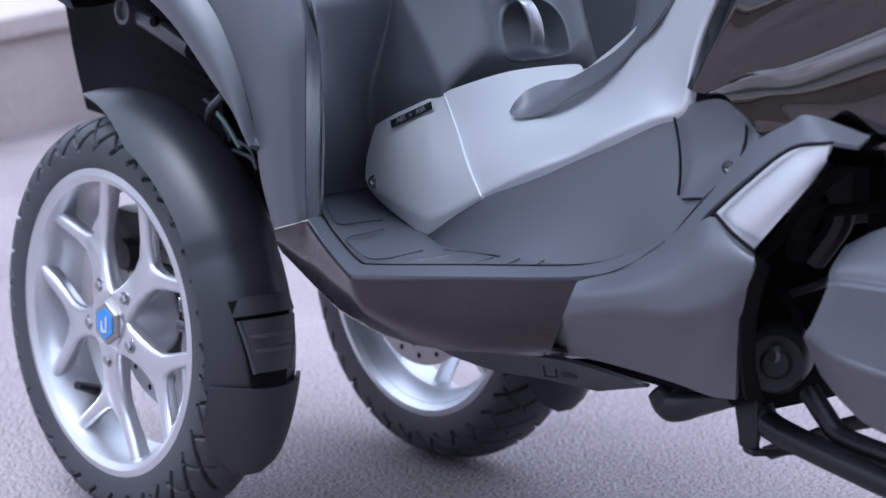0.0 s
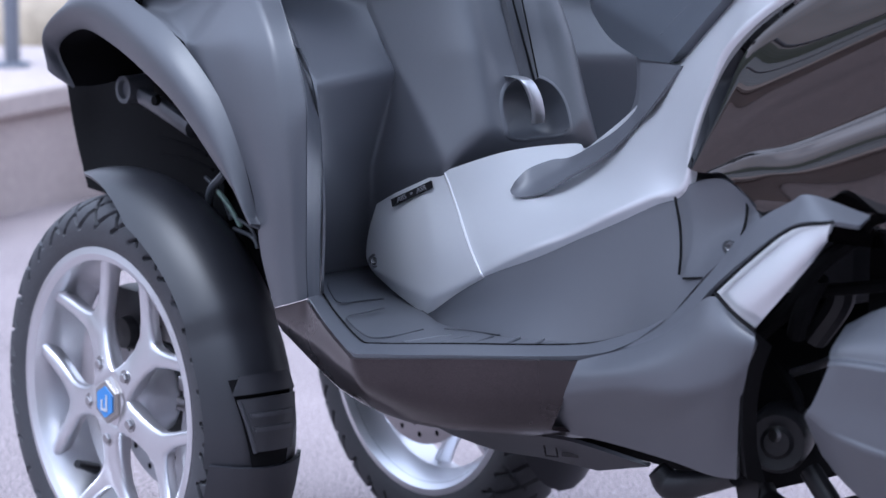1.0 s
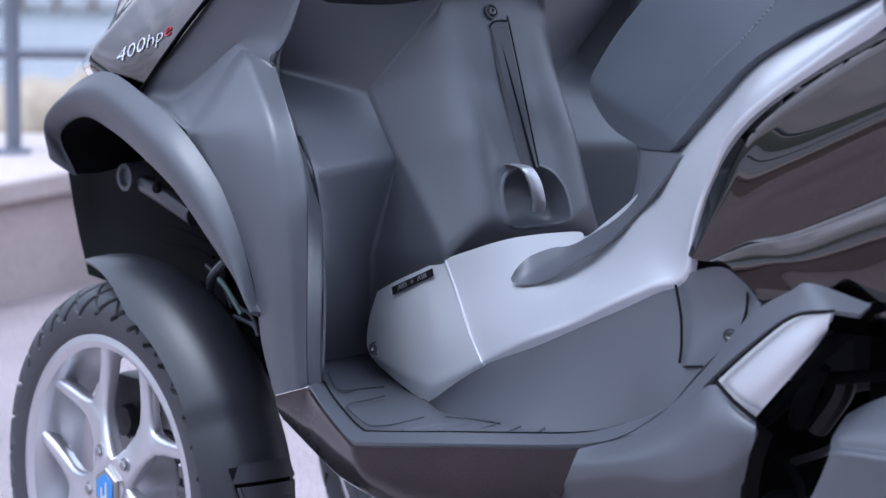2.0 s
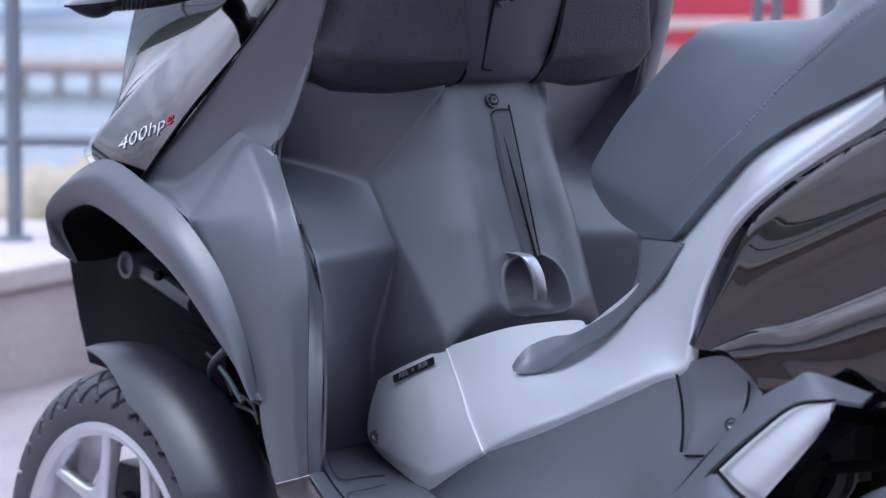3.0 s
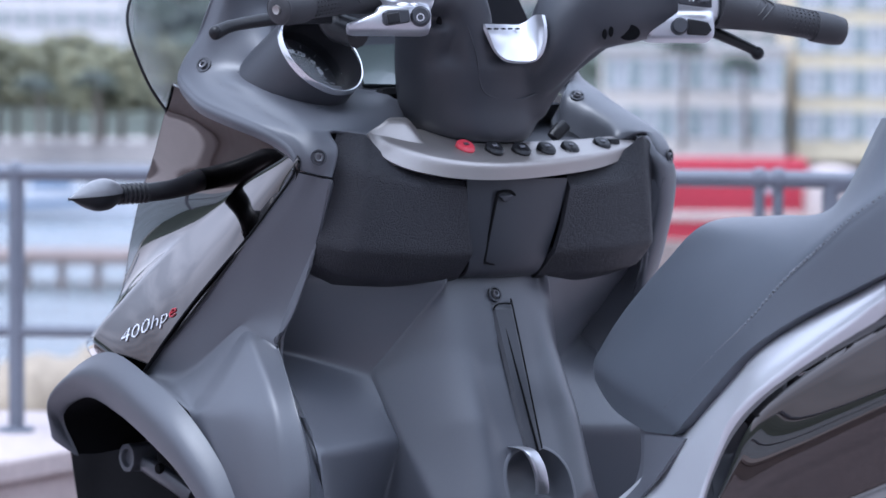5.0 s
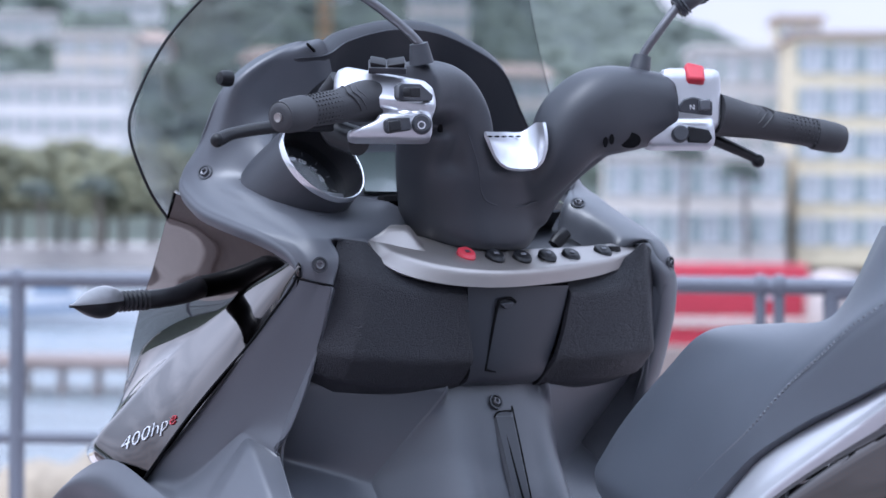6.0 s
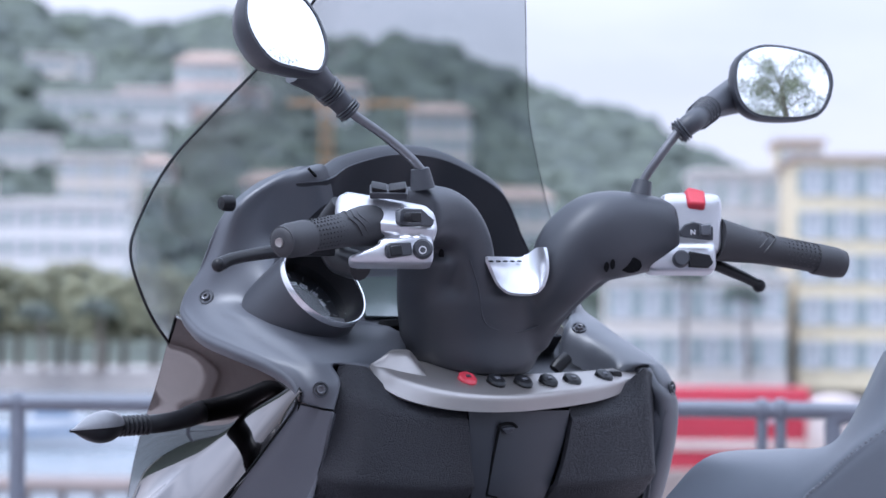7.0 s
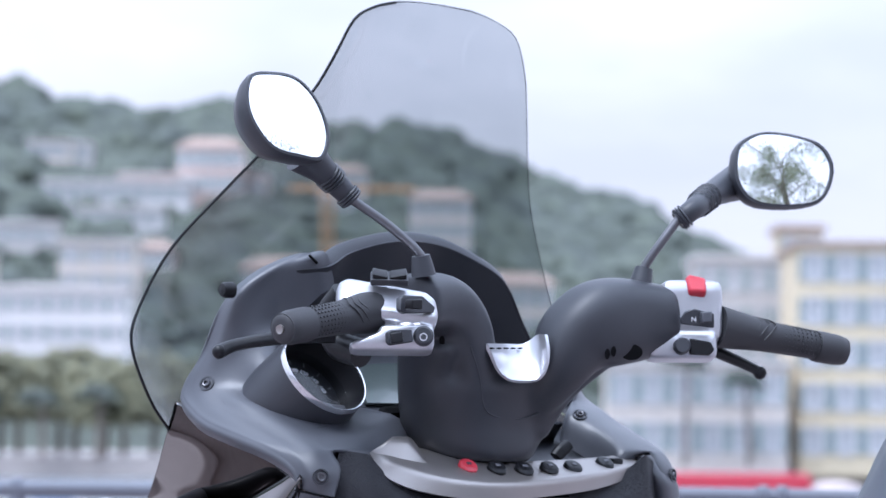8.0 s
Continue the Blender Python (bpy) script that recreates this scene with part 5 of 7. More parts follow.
tagged(part("stitching", joined(*dashes), STITCH, seat, "pale stitched seam"), kind="stuff")
part("seat_base", block((-1.00, -0.07, 0.48), (-0.70, 0.07, 0.79), 0.03), PLASTIC, scooter, "grey panel below the seat")
base = [[(-0.662, 0.04, 0.697), (-0.662, 0.04, 0.656), (-0.643, 0.04, 0.624), (-0.585, 0.04, 0.585)], [(-0.749, 0.06, 0.699), (-0.724, 0.06, 0.663), (-0.691, 0.06, 0.625), (-0.61, 0.05, 0.574)]]
panel("seat_apron", base, PLASTIC, scooter, "grey panel under the seat nose")
# grey hollow let into the silver side cover
up_ = [(-0.5618, 0.126, 0.5505), (-0.566, 0.122, 0.562), (-0.5705, 0.109, 0.5727), (-0.5927, 0.097, 0.5831), (-0.6163, 0.088, 0.5886), (-0.6434, 0.087, 0.6015), (-0.6926, 0.1, 0.6223), (-0.7207, 0.1025, 0.6409), (-0.7389, 0.107, 0.659), (-0.7338, 0.1, 0.6978)]
dn_ = [(-0.5650, 0.1265, 0.5470), (-0.5760, 0.1260, 0.5452), (-0.5960, 0.1225, 0.5490), (-0.6200, 0.1175, 0.5600), (-0.6443, 0.109, 0.5759), (-0.6734, 0.107, 0.5907), (-0.7083, 0.11, 0.6104), (-0.7472, 0.115, 0.6389), (-0.7891, 0.131, 0.6639), (-0.8221, 0.127, 0.7033)]
mid_ = [((a[0] + b[0]) / 2 + 0.006 * k, (a[1] + b[1]) / 2 - 0.010 * k, (a[2] + b[2]) / 2 - 0.004 * k) for a, b, k in zip(up_, dn_, (0, 0.15, 0.3, 0.3, 0.2, 0, 0, 0, 0, 0))]
for f in (list, flip):
    panel("cover_hollow", [f(up_), f(mid_), f(dn_)], PLASTIC, scooter, "grey hollow let into the silver cover", solid=0.003)
    seam(f(up_[1:5]), scooter, 0.0012, "hollow_edge", SILVER)
    # joints
    seam(f([(-0.429, 0.109, 0.553), (-0.482, 0.134, 0.524), (-0.526, 0.154, 0.494), (-0.562, 0.166, 0.466)]), scooter, 0.0008, "panel_gap", PALE)
    seam(f([(-0.872, 0.181, 0.586), (-0.886, 0.187, 0.56), (-0.893, 0.192, 0.535), (-0.895, 0.196, 0.516)]), scooter, 0.0014)
    seam(f([(-0.904, 0.199, 0.514), (-0.938, 0.206, 0.52)]), scooter, 0.0012)
    seam(f([(-0.979, 0.19, 0.601), (-0.987, 0.199, 0.58), (-0.986, 0.206, 0.559)]), scooter, 0.0014)
    bolt(f([(-0.974, 0.207, 0.554)])[0], (-0.5, 0.85 if f is list else -0.85, 0.2), scooter, 0.005)
    bolt(f([(-0.344, 0.14, 0.448)])[0], (-0.5, 0.85 if f is list else -0.85, 0.3), scooter, 0.0055)
    seam(f([(-1.004, 0.253, 0.521), (-1.034, 0.258, 0.507), (-1.057, 0.254, 0.494)]), scooter, 0.0022)
    seam(f([(-1.004, 0.253, 0.522), (-1.054, 0.256, 0.56), (-1.104, 0.258, 0.593), (-1.154, 0.258, 0.605)]), scooter, 0.0016)
    # floor mat: two raised fields and moulded ribs
    for line in ([(-0.3373, 0.199, 0.4288), (-0.3621, 0.2172, 0.4292), (-0.4092, 0.2426, 0.4256), (-0.4200, 0.2400, 0.4235), (-0.3919, 0.1973, 0.4164), (-0.3815, 0.1572, 0.4127)],
                 [(-0.4260, 0.1900, 0.4130), (-0.4430, 0.2300, 0.4150), (-0.4520, 0.2530, 0.4165), (-0.4600, 0.2650, 0.4162), (-0.4780, 0.2740, 0.4145), (-0.5080, 0.2800, 0.4085), (-0.5220, 0.2760, 0.4060), (-0.5231, 0.25, 0.4049), (-0.5172, 0.2075, 0.4060)],
                 [(-0.528, 0.1874, 0.4058), (-0.5619, 0.1781, 0.4076), (-0.6200, 0.1890, 0.4140)]):
        seam(f(line), scooter, 0.0009, "mat_line", PLASTIC_DARK)
    for a0, b0 in (((-0.5585, 0.2660, 0.4058), (-0.5660, 0.2100, 0.4080)), ((-0.5990, 0.2560, 0.4095), (-0.5900, 0.2040, 0.4095)), ((-0.6380, 0.2420, 0.4130), (-0.6180, 0.1950, 0.4130)), ((-0.6750, 0.2280, 0.4170), (-0.6600, 0.1950, 0.4180)), ((-0.7080, 0.2160, 0.4210), (-0.6980, 0.1950, 0.4225))):
        part("mat_rib", tube(f([a0, b0]), 0.0013, 6, 2), PLASTIC, scooter)
    # label on the tunnel cover
    a, b = f([(-0.369, 0.132, 0.514), (-0.427, 0.12, 0.541)])
    sgn = 1
    if f is flip:
        a, b, sgn = b, a, -1
    m = along(a, b, (-0.55, 0.75 * sgn, 0.4))
    tag = part("label_plate", slab([(-0.032, -0.0044), (0.032, -0.0044), (0.032, 0.0044), (-0.032, 0.0044)], 0.0008, m @ Matrix.Translation((0, 0, 0.004))), BLACK, scooter, "small black label with pale lettering")
    letters("ABS", 0.0085, m @ Matrix.Translation((-0.0155, 0, 0.0054)), DIM, tag)
    letters("ASR", 0.0085, m @ Matrix.Translation((0.0155, 0, 0.0054)), DIM, tag)
    part("label_dot", slab(oval(0.0018, 0.0018, 10), 0.0006, m @ Matrix.Translation((0, 0, 0.0052))), DIM, tag)

# -- underside, engine bay and stand --
under_tray = [[(-0.529, 0.2, 0.305), (-0.632, 0.2, 0.317), (-0.727, 0.19, 0.325), (-0.852, 0.19, 0.322)], [(-0.47, 0.13, 0.274), (-0.523, 0.11, 0.264), (-0.598, 0.11, 0.27), (-0.71, 0.13, 0.281)]]
panel("under_tray", under_tray, GUARD, scooter, "dark plastic belly tray")
m = along((-0.657, 0.155, 0.299), (-0.7, 0.15, 0.303), (-0.5, 0.85, -0.1))
for x0, x1, y0, y1 in ((-0.022, -0.004, 0.008, 0.0095), (-0.022, -0.004, -0.0095, -0.008), (-0.022, -0.0205, -0.008, 0.008), (-0.0055, -0.004, -0.008, 0.008), (0.002, 0.024, 0.003, 0.0075), (0.002, 0.024, -0.0075, -0.003)):
    part("moulded_mark", slab([(x0, y0), (x1, y0), (x1, y1), (x0, y1)], 0.0012, m @ Matrix.Translation((0, 0, 0.004))), BLACK, scooter)
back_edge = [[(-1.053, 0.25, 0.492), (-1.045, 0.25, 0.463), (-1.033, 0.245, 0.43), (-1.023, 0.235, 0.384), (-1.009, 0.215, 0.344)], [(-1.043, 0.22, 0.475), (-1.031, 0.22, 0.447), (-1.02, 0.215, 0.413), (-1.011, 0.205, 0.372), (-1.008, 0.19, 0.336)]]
# near-black instead of grey plastic: the edge's shade is in the colour
panel("panel_return", back_edge, VOID, scooter, "returned edge of the side panel, shade in its near-black colour")
# near-black blocks fill bay, belly and tunnel, with their shade in the colour
part("engine", block((-1.55, -0.16, 0.37), (-1.06, 0.13, 0.62), 0.04), VOID, scooter, "engine block with the bay's shade in its near-black colour")
part("engine_shroud", block((-1.40, -0.15, 0.60), (-0.97, 0.13, 0.76), 0.03), VOID, scooter, "near-black fill for the shaded space over the engine")
part("belly_frame", block((-0.93, -0.12, 0.29), (-0.45, 0.12, 0.36), 0.03), VOID, scooter, "underfloor frame with the belly's shade in its near-black colour")
part("tunnel_core", block((-0.98, -0.09, 0.36), (-0.30, 0.09, 0.46), 0.03), VOID, scooter, "near-black fill for the shaded inside of the tunnel")
cvt = [
    [(-1.119, 0.2, 0.5), (-1.164, 0.205, 0.522), (-1.221, 0.21, 0.54), (-1.324, 0.215, 0.567)],
    [(-1.134, 0.232, 0.487), (-1.16, 0.238, 0.496), (-1.241, 0.245, 0.505), (-1.357, 0.25, 0.514)],
    [(-1.139, 0.24, 0.478), (-1.168, 0.246, 0.484), (-1.25, 0.254, 0.49), (-1.366, 0.26, 0.5)],
    [(-1.146, 0.249, 0.477), (-1.177, 0.256, 0.483), (-1.26, 0.264, 0.489), (-1.375, 0.27, 0.498)],
]
cvt += [
    [(-1.145, 0.249, 0.472), (-1.177, 0.256, 0.477), (-1.261, 0.265, 0.484), (-1.375, 0.27, 0.492)],
    [(-1.124, 0.245, 0.438), (-1.171, 0.252, 0.447), (-1.259, 0.262, 0.452), (-1.376, 0.27, 0.46)],
    [(-1.113, 0.242, 0.428), (-1.172, 0.252, 0.42), (-1.261, 0.262, 0.418), (-1.376, 0.268, 0.427)],
    [(-1.105, 0.232, 0.418), (-1.171, 0.25, 0.409), (-1.259, 0.26, 0.407), (-1.374, 0.265, 0.416)],
    [(-1.104, 0.21, 0.384), (-1.142, 0.215, 0.363), (-1.192, 0.22, 0.35), (-1.339, 0.22, 0.339)],
]
panel("transmission_cover", cvt, PLASTIC, scooter, "grey ribbed transmission cover", angle=60, solid=0.006)
drum = lathe([(0.0, 0.012), (0.012, 0.012), (0.016, 0.008), (0.026, 0.010), (0.030, 0.004), (0.031, -0.05)], 36, "w")
drum.transform(frame_of((-0.995, 0.16, 0.368), (-0.62, 0.78, 0.05)))
part("air_valve", drum, BLACK, scooter, "round black valve body")
part("valve_centre", lathe([(0.0, 0.0), (0.006, 0.0), (0.007, -0.004)], 14, "v", (-1.006, 0.178, 0.378)), STEEL, scooter)
bracket = [[(-0.93, 0.15, 0.321), (-0.963, 0.15, 0.323)], [(-0.938, 0.15, 0.289), (-0.964, 0.15, 0.292)], [(-0.94, 0.15, 0.273), (-0.956, 0.14, 0.269)], [(-0.957, 0.15, 0.269), (-0.972, 0.1, 0.266)]]
panel("stand_bracket", bracket, BLACK, scooter, "flat black stand bracket", solid=0.006)
part("centre_stand", tube([(-0.954, 0.14, 0.31), (-0.967, 0.14, 0.298), (-1.011, 0.14, 0.289), (-1.118, 0.14, 0.274), (-1.249, 0.14, 0.259)], 0.0135, 16), BLACK, scooter, "black tubular centre stand")
part("stand_arm", tube([(-0.998, 0.12, 0.335), (-1.022, 0.12, 0.313), (-1.042, 0.12, 0.299), (-1.099, 0.12, 0.293), (-1.19, 0.12, 0.289)], 0.0105, 14), BLACK, scooter, "black tubular stand arm")
part("stand_foot_bar", tube([(-0.926, 0.1, 0.255), (-0.972, 0.1, 0.276), (-1.021, 0.09, 0.301), (-1.062, 0.08, 0.314)], 0.009, 12, 6, 0.5), BLACK, scooter, "flat black cross bar")
part("stand_lug", block((-1.26, 0.05, 0.28), (-1.21, 0.09, 0.33), 0.008), ALLOY, scooter, "silver cast lug")
part("drain_lug", tube([(-0.85, 0.18, 0.316), (-0.863, 0.17, 0.301), (-0.903, 0.17, 0.311), (-0.96, 0.18, 0.329)], [0.010, 0.016, 0.012, 0.008], 12), BLACK, scooter, "black moulded foot under the panel")
# most hoses take the near-black too, for the bay's shade
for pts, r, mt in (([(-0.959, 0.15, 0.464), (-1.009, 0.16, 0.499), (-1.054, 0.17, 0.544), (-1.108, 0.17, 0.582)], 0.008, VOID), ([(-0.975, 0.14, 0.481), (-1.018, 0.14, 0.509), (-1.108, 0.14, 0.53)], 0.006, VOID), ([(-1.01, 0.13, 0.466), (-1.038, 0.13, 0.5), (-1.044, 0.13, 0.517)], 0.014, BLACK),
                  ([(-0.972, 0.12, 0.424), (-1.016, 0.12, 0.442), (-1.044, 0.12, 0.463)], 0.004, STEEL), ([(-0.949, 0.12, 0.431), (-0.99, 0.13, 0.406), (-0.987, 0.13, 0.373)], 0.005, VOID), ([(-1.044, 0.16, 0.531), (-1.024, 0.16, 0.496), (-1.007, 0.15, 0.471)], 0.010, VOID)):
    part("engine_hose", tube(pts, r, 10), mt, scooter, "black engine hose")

# -- tail and rear wheel --
tail = [(-1.22, 0.185, 0.60, 0.93), (-1.40, 0.18, 0.66, 0.98), (-1.58, 0.155, 0.74, 1.0), (-1.74, 0.11, 0.82, 1.0), (-1.84, 0.04, 0.89, 0.97)]
rows = []
for u, a, lo, hi in tail:
    rows.append([(u, x * a / 0.2, (lo + hi) / 2 + y * (hi - lo) / 0.4) for x, y in oval(0.2, 0.2, 28, 2.6)])
part("tail_body", grid(list(zip(*[spline(c, 5) for c in zip(*rows)])), True, True), PAINT, scooter, "glossy dark brown tail body", 60)
rows = []
for u, a, w in ((-1.05, 0.14, 0.90), (-1.14, 0.155, 0.985), (-1.30, 0.15, 1.015), (-1.50, 0.125, 1.03), (-1.62, 0.08, 1.02)):
    rows.append([(u, x * a / 0.2, w + y * 0.045 / 0.2) for x, y in oval(0.2, 0.2, 24, 2.6)])
part("pillion_seat", grid(list(zip(*[spline(c, 5) for c in zip(*rows)])), True, True), VINYL, scooter, "grey vinyl pillion seat", 60)
rear = new("rear_wheel")
rear.parent, rear.location = scooter, (-1.49, -0.02, 0.283)
tyre = tyre_mesh(0.280, 0.190, 0.066)
part("tyre", tyre, RUBBER, rear, "wide black rear tyre", 40)
part("rim", lathe([(0.190, 0.058), (0.182, 0.052), (0.170, 0.02), (0.170, -0.02), (0.182, -0.052), (0.190, -0.058), (0.178, -0.060), (0.160, -0.02), (0.160, 0.02), (0.178, 0.060)], 64, closed=True), ALLOY, rear, "silver alloy rim")
for k in range(5):
    part("spoke", tube([(0.03 * math.cos(k * 1.2566), 0, 0.03 * math.sin(k * 1.2566)), (0.168 * math.cos(k * 1.2566), 0.01, 0.168 * math.sin(k * 1.2566))], [0.022, 0.016], 10), ALLOY, rear)
part("hub", lathe([(0.0, 0.05), (0.04, 0.045), (0.05, 0.0), (0.04, -0.05), (0.0, -0.05)], 24), BLACK, rear)
part("swing_arm", block((-1.52, 0.06, 0.25), (-1.20, 0.13, 0.34), 0.02), BLACK, scooter, "black swing arm")

# -- steering column cover and handlebar arms --
col = []
for c, a, b in (((-0.34, 0, 0.984), 0.060, 0.050), ((-0.332, 0, 0.992), 0.078, 0.062), ((-0.329, 0, 1.005), 0.090, 0.066), ((-0.329, 0, 1.024), 0.099, 0.066), ((-0.34, 0, 1.049), 0.109, 0.062), ((-0.351, 0, 1.066), 0.110, 0.058), ((-0.361, 0, 1.079), 0.095, 0.045)):
    col.append([(c[0] + 0.004 + y, 0.86 * x, c[2]) for x, y in oval(a, b, 32, 2.2)])
lines = list(zip(*[spline(c, 5) for c in zip(*col)]))
column = grid(lines, True, True)


def arm(path, size):
    """A covered bar of rounded-square section along a path."""
    pts = spline(path, 8)
    sz = [(q.x, q.y) for q in spline([(a, b, 0) for a, b in size], 8)]
    rows = []
    for i, p in enumerate(pts):
        d = (pts[min(i + 1, len(pts) - 1)] - pts[max(i - 1, 0)]).normalized()
        fore = Vector((1, 0, 0))
        fore = (fore - d * fore.dot(d)).normalized()
        up = d.cross(fore)
        a, b = sz[i]
        rows.append([p + fore * x + up * y for x, y in oval(a, b, 28, 2.7)])
    return grid(rows, True, True)


arm_l = [(-0.352, 0.02, 1.035), (-0.366, 0.036, 1.066), (-0.376, 0.048, 1.1018), (-0.379, 0.06, 1.1296), (-0.3801, 0.08, 1.15), (-0.3884, 0.11, 1.1574), (-0.4087, 0.155, 1.154)]
arm_r = [(-0.350, -0.03, 1.036), (-0.378, -0.046, 1.0647), (-0.4078, -0.055, 1.0944), (-0.416, -0.075, 1.1237), (-0.4237, -0.105, 1.1401), (-0.4292, -0.145, 1.1443), (-0.4433, -0.188, 1.1465)]
wide_l = [(0.030, 0.030), (0.030, 0.028), (0.031, 0.028), (0.034, 0.030), (0.037, 0.032), (0.038, 0.033), (0.036, 0.032)]
wide_r = [(0.030, 0.030), (0.031, 0.029), (0.034, 0.034), (0.042, 0.043), (0.046, 0.050), (0.045, 0.047), (0.040, 0.038)]
gusset_l = [(-0.3195, 0.049, 1.0229), (-0.3301, 0.063, 1.0604), (-0.3469, 0.077, 1.1004), (-0.3753, 0.092, 1.1300)]
gusset_r = [(-0.3556, -0.05, 1.0238), (-0.367, -0.065, 1.0557), (-0.3825, -0.085, 1.0845), (-0.4076, -0.105, 1.11)]
part("bar_cover", joined(column, arm(arm_l, wide_l), arm(arm_r, wide_r), arm(gusset_l, [(0.036, 0.034), (0.036, 0.033), (0.036, 0.031), (0.034, 0.026)]), arm(gusset_r, [(0.030, 0.024), (0.030, 0.024), (0.030, 0.024), (0.030, 0.024)])), PLASTIC_DARK, scooter, "matt black one-piece handlebar and column cover", 180, blend=0.0034, rounds=24)
for q, a, b in (((-0.4634, -0.1146, 1.108), 0.0125, 0.009), ((-0.4566, -0.0847, 1.1055), 0.0028, 0.006), ((-0.460, -0.091, 1.1085), 0.0028, 0.006), ((-0.3898, 0.0952, 1.116), 0.003, 0.006)):
    part("cable_hole", slab(oval(a, b, 20), 0.002, frame_of(q, (-0.80, 0.57, -0.2))), VOID, scooter, "dark cable opening")
# polished saddle in the middle of the bars
saddle = [
    [(-0.4096, 0.0495, 1.1137), (-0.3948, 0.0118, 1.1143), (-0.3967, -0.0149, 1.115), (-0.4103, -0.0238, 1.1249), (-0.4272, -0.021, 1.1257)],
    [(-0.4126, 0.0455, 1.102), (-0.4036, 0.0166, 1.1004), (-0.4044, -0.0087, 1.1003), (-0.4187, -0.0186, 1.1078), (-0.434, -0.0186, 1.1118)],
    [(-0.4125, 0.0374, 1.088), (-0.4112, 0.0195, 1.0853), (-0.4158, 0.0007, 1.0844), (-0.4262, -0.0124, 1.0888), (-0.4362, -0.0169, 1.0969)],
    [(-0.4144, 0.0316, 1.0801), (-0.4178, 0.0224, 1.0746), (-0.4235, 0.007, 1.073), (-0.4308, -0.0054, 1.075), (-0.4362, -0.0122, 1.0831)],
]
panel("bar_saddle", saddle, CASE, scooter, "polished silver saddle plate with pierced slots", n=5, m=5, solid=0.004, angle=60)
for k in range(5):
    p = Vector((-0.4134, 0.0446, 1.1088)).lerp(Vector((-0.4017, -0.0051, 1.1103)), k / 4)
    part("saddle_slot", slab(oval(0.0030, 0.0009, 12), 0.0010, frame_of(p, (-0.75, 0.5, 0.35))), VOID, scooter)

seam([(-0.4071, 0.0696, 1.1109), (-0.4009, 0.0517, 1.0787), (-0.3933, 0.0396, 1.0486), (-0.3919, 0.024, 1.0358), (-0.3922, -0.0154, 1.033), (-0.3956, -0.0386, 1.0395)], scooter, 0.0009, "cover_joint", PLASTIC_DARK)


def grip(path, s):
    g = part("grip", tube(path, [0.0245, 0.0215, 0.0185, 0.0172, 0.0162, 0.0158, 0.0158], 24, 6), GRIP, scooter, "black patterned rubber grip", 60)
    a, b = Vector(path[-2]), Vector(path[-1])
    d = (b - a).normalized()
    m = frame_of(b - d * 0.030, d)
    cap = lathe([(0.0, 0.033), (0.009, 0.033), (0.0135, 0.0315), (0.0162, 0.028), (0.0178, 0.018), (0.0182, -0.004), (0.0176, -0.008), (0.0150, -0.010)], 28, "w")
    cap.transform(m)
    e = part("bar_end", cap, GRIP, g, "rounded black bar end")
    sc = lathe([(0.0, 0.002), (0.003, 0.002), (0.0055, 0.003), (0.006, -0.002)], 16, "w")
    sc.transform(frame_of(b + d * 0.0025, d) @ Matrix.Scale(0.85, 4))
    part("bar_end_screw", sc, SATIN, g)
    # raised dots and chevrons
    dots, k = [], 0
    way = Vector(path[-1]) - Vector(path[0])
    ax = way.normalized()
    side = ax.cross(Vector((0, 0, 1))).normalized()
    up = side.cross(ax)
    for i in range(11):
        for j in range(-4, 9):
            t = 0.42 + 0.034 * i
            a_ = radians(j * 17)
            p = Vector(path[0]) + way * t + 0.0164 * (math.cos(a_) * up + s * math.sin(a_) * side)
            bm_ = slab(oval(0.0013, 0.0013, 6), 0.0012, frame_of(p, math.cos(a_) * up + s * math.sin(a_) * side, ax))
            dots.append(bm_)
    tagged(part("grip_dots", joined(*dots), GRIP, g), kind="stuff")
    for i in range(5):
        pts = []
        for j in range(-3, 4):
            a_ = radians(45 + j * 22)
            t = 0.10 + 0.055 * i + 0.09 * (1 - abs(j) / 3)
            pts.append(Vector(path[0]) + way * t + 0.0188 * (math.cos(a_) * up + s * math.sin(a_) * side))
        part("grip_chevron", tube(pts, 0.0010, 5, 3), GRIP, g)
    return g


def line3(a, b, n=7):
    return [tuple(Vector(a).lerp(Vector(b), i / (n - 1))) for i in range(n)]


grip(line3((-0.449, 0.225, 1.144), (-0.487, 0.375, 1.119)), -1)
grip(line3((-0.484, -0.225, 1.139), (-0.526, -0.385, 1.114)), 1)

# -- switch housings --
LOOK = (-0.80, 0.57, 0.10)


def face(rows, lift):
    return [[(p[0] - 0.80 * lift, p[1] + 0.57 * lift, p[2]) for p in r] for r in rows]


def plate(name, pts, mat, parent, thick, label="", soft=0.0015):
    """A small piece with a smooth outline, given by its corners, and its own thickness."""
    bm = bmesh.new()
    bm.faces.new([bm.verts.new(p) for p in pts])
    return part(name, bm, mat, parent, label, solid=thick, bevel=soft)


sw_l = new("switch_housing")
sw_l.parent = scooter
tagged(sw_l, "silver left switch housing with black buttons")
box_a = block((-0.056, -0.031, -0.05), (0.050, 0.026, 0.012), 0.013)
for v in box_a.verts:
    if v.co.x < 0:
        v.co.y = v.co.y * 0.8 + 0.006
    if v.co.y > 0:
        v.co.y -= 0.55 * max(0.0, v.co.x - 0.008) + 0.25 * max(0.0, -0.03 - v.co.x)
        v.co.z -= 0.010
box_a.transform(frame_of((-0.471, 0.228, 1.154), LOOK))
box_b = block((-0.048, -0.013, -0.04), (0.040, 0.015, 0.012), 0.008)
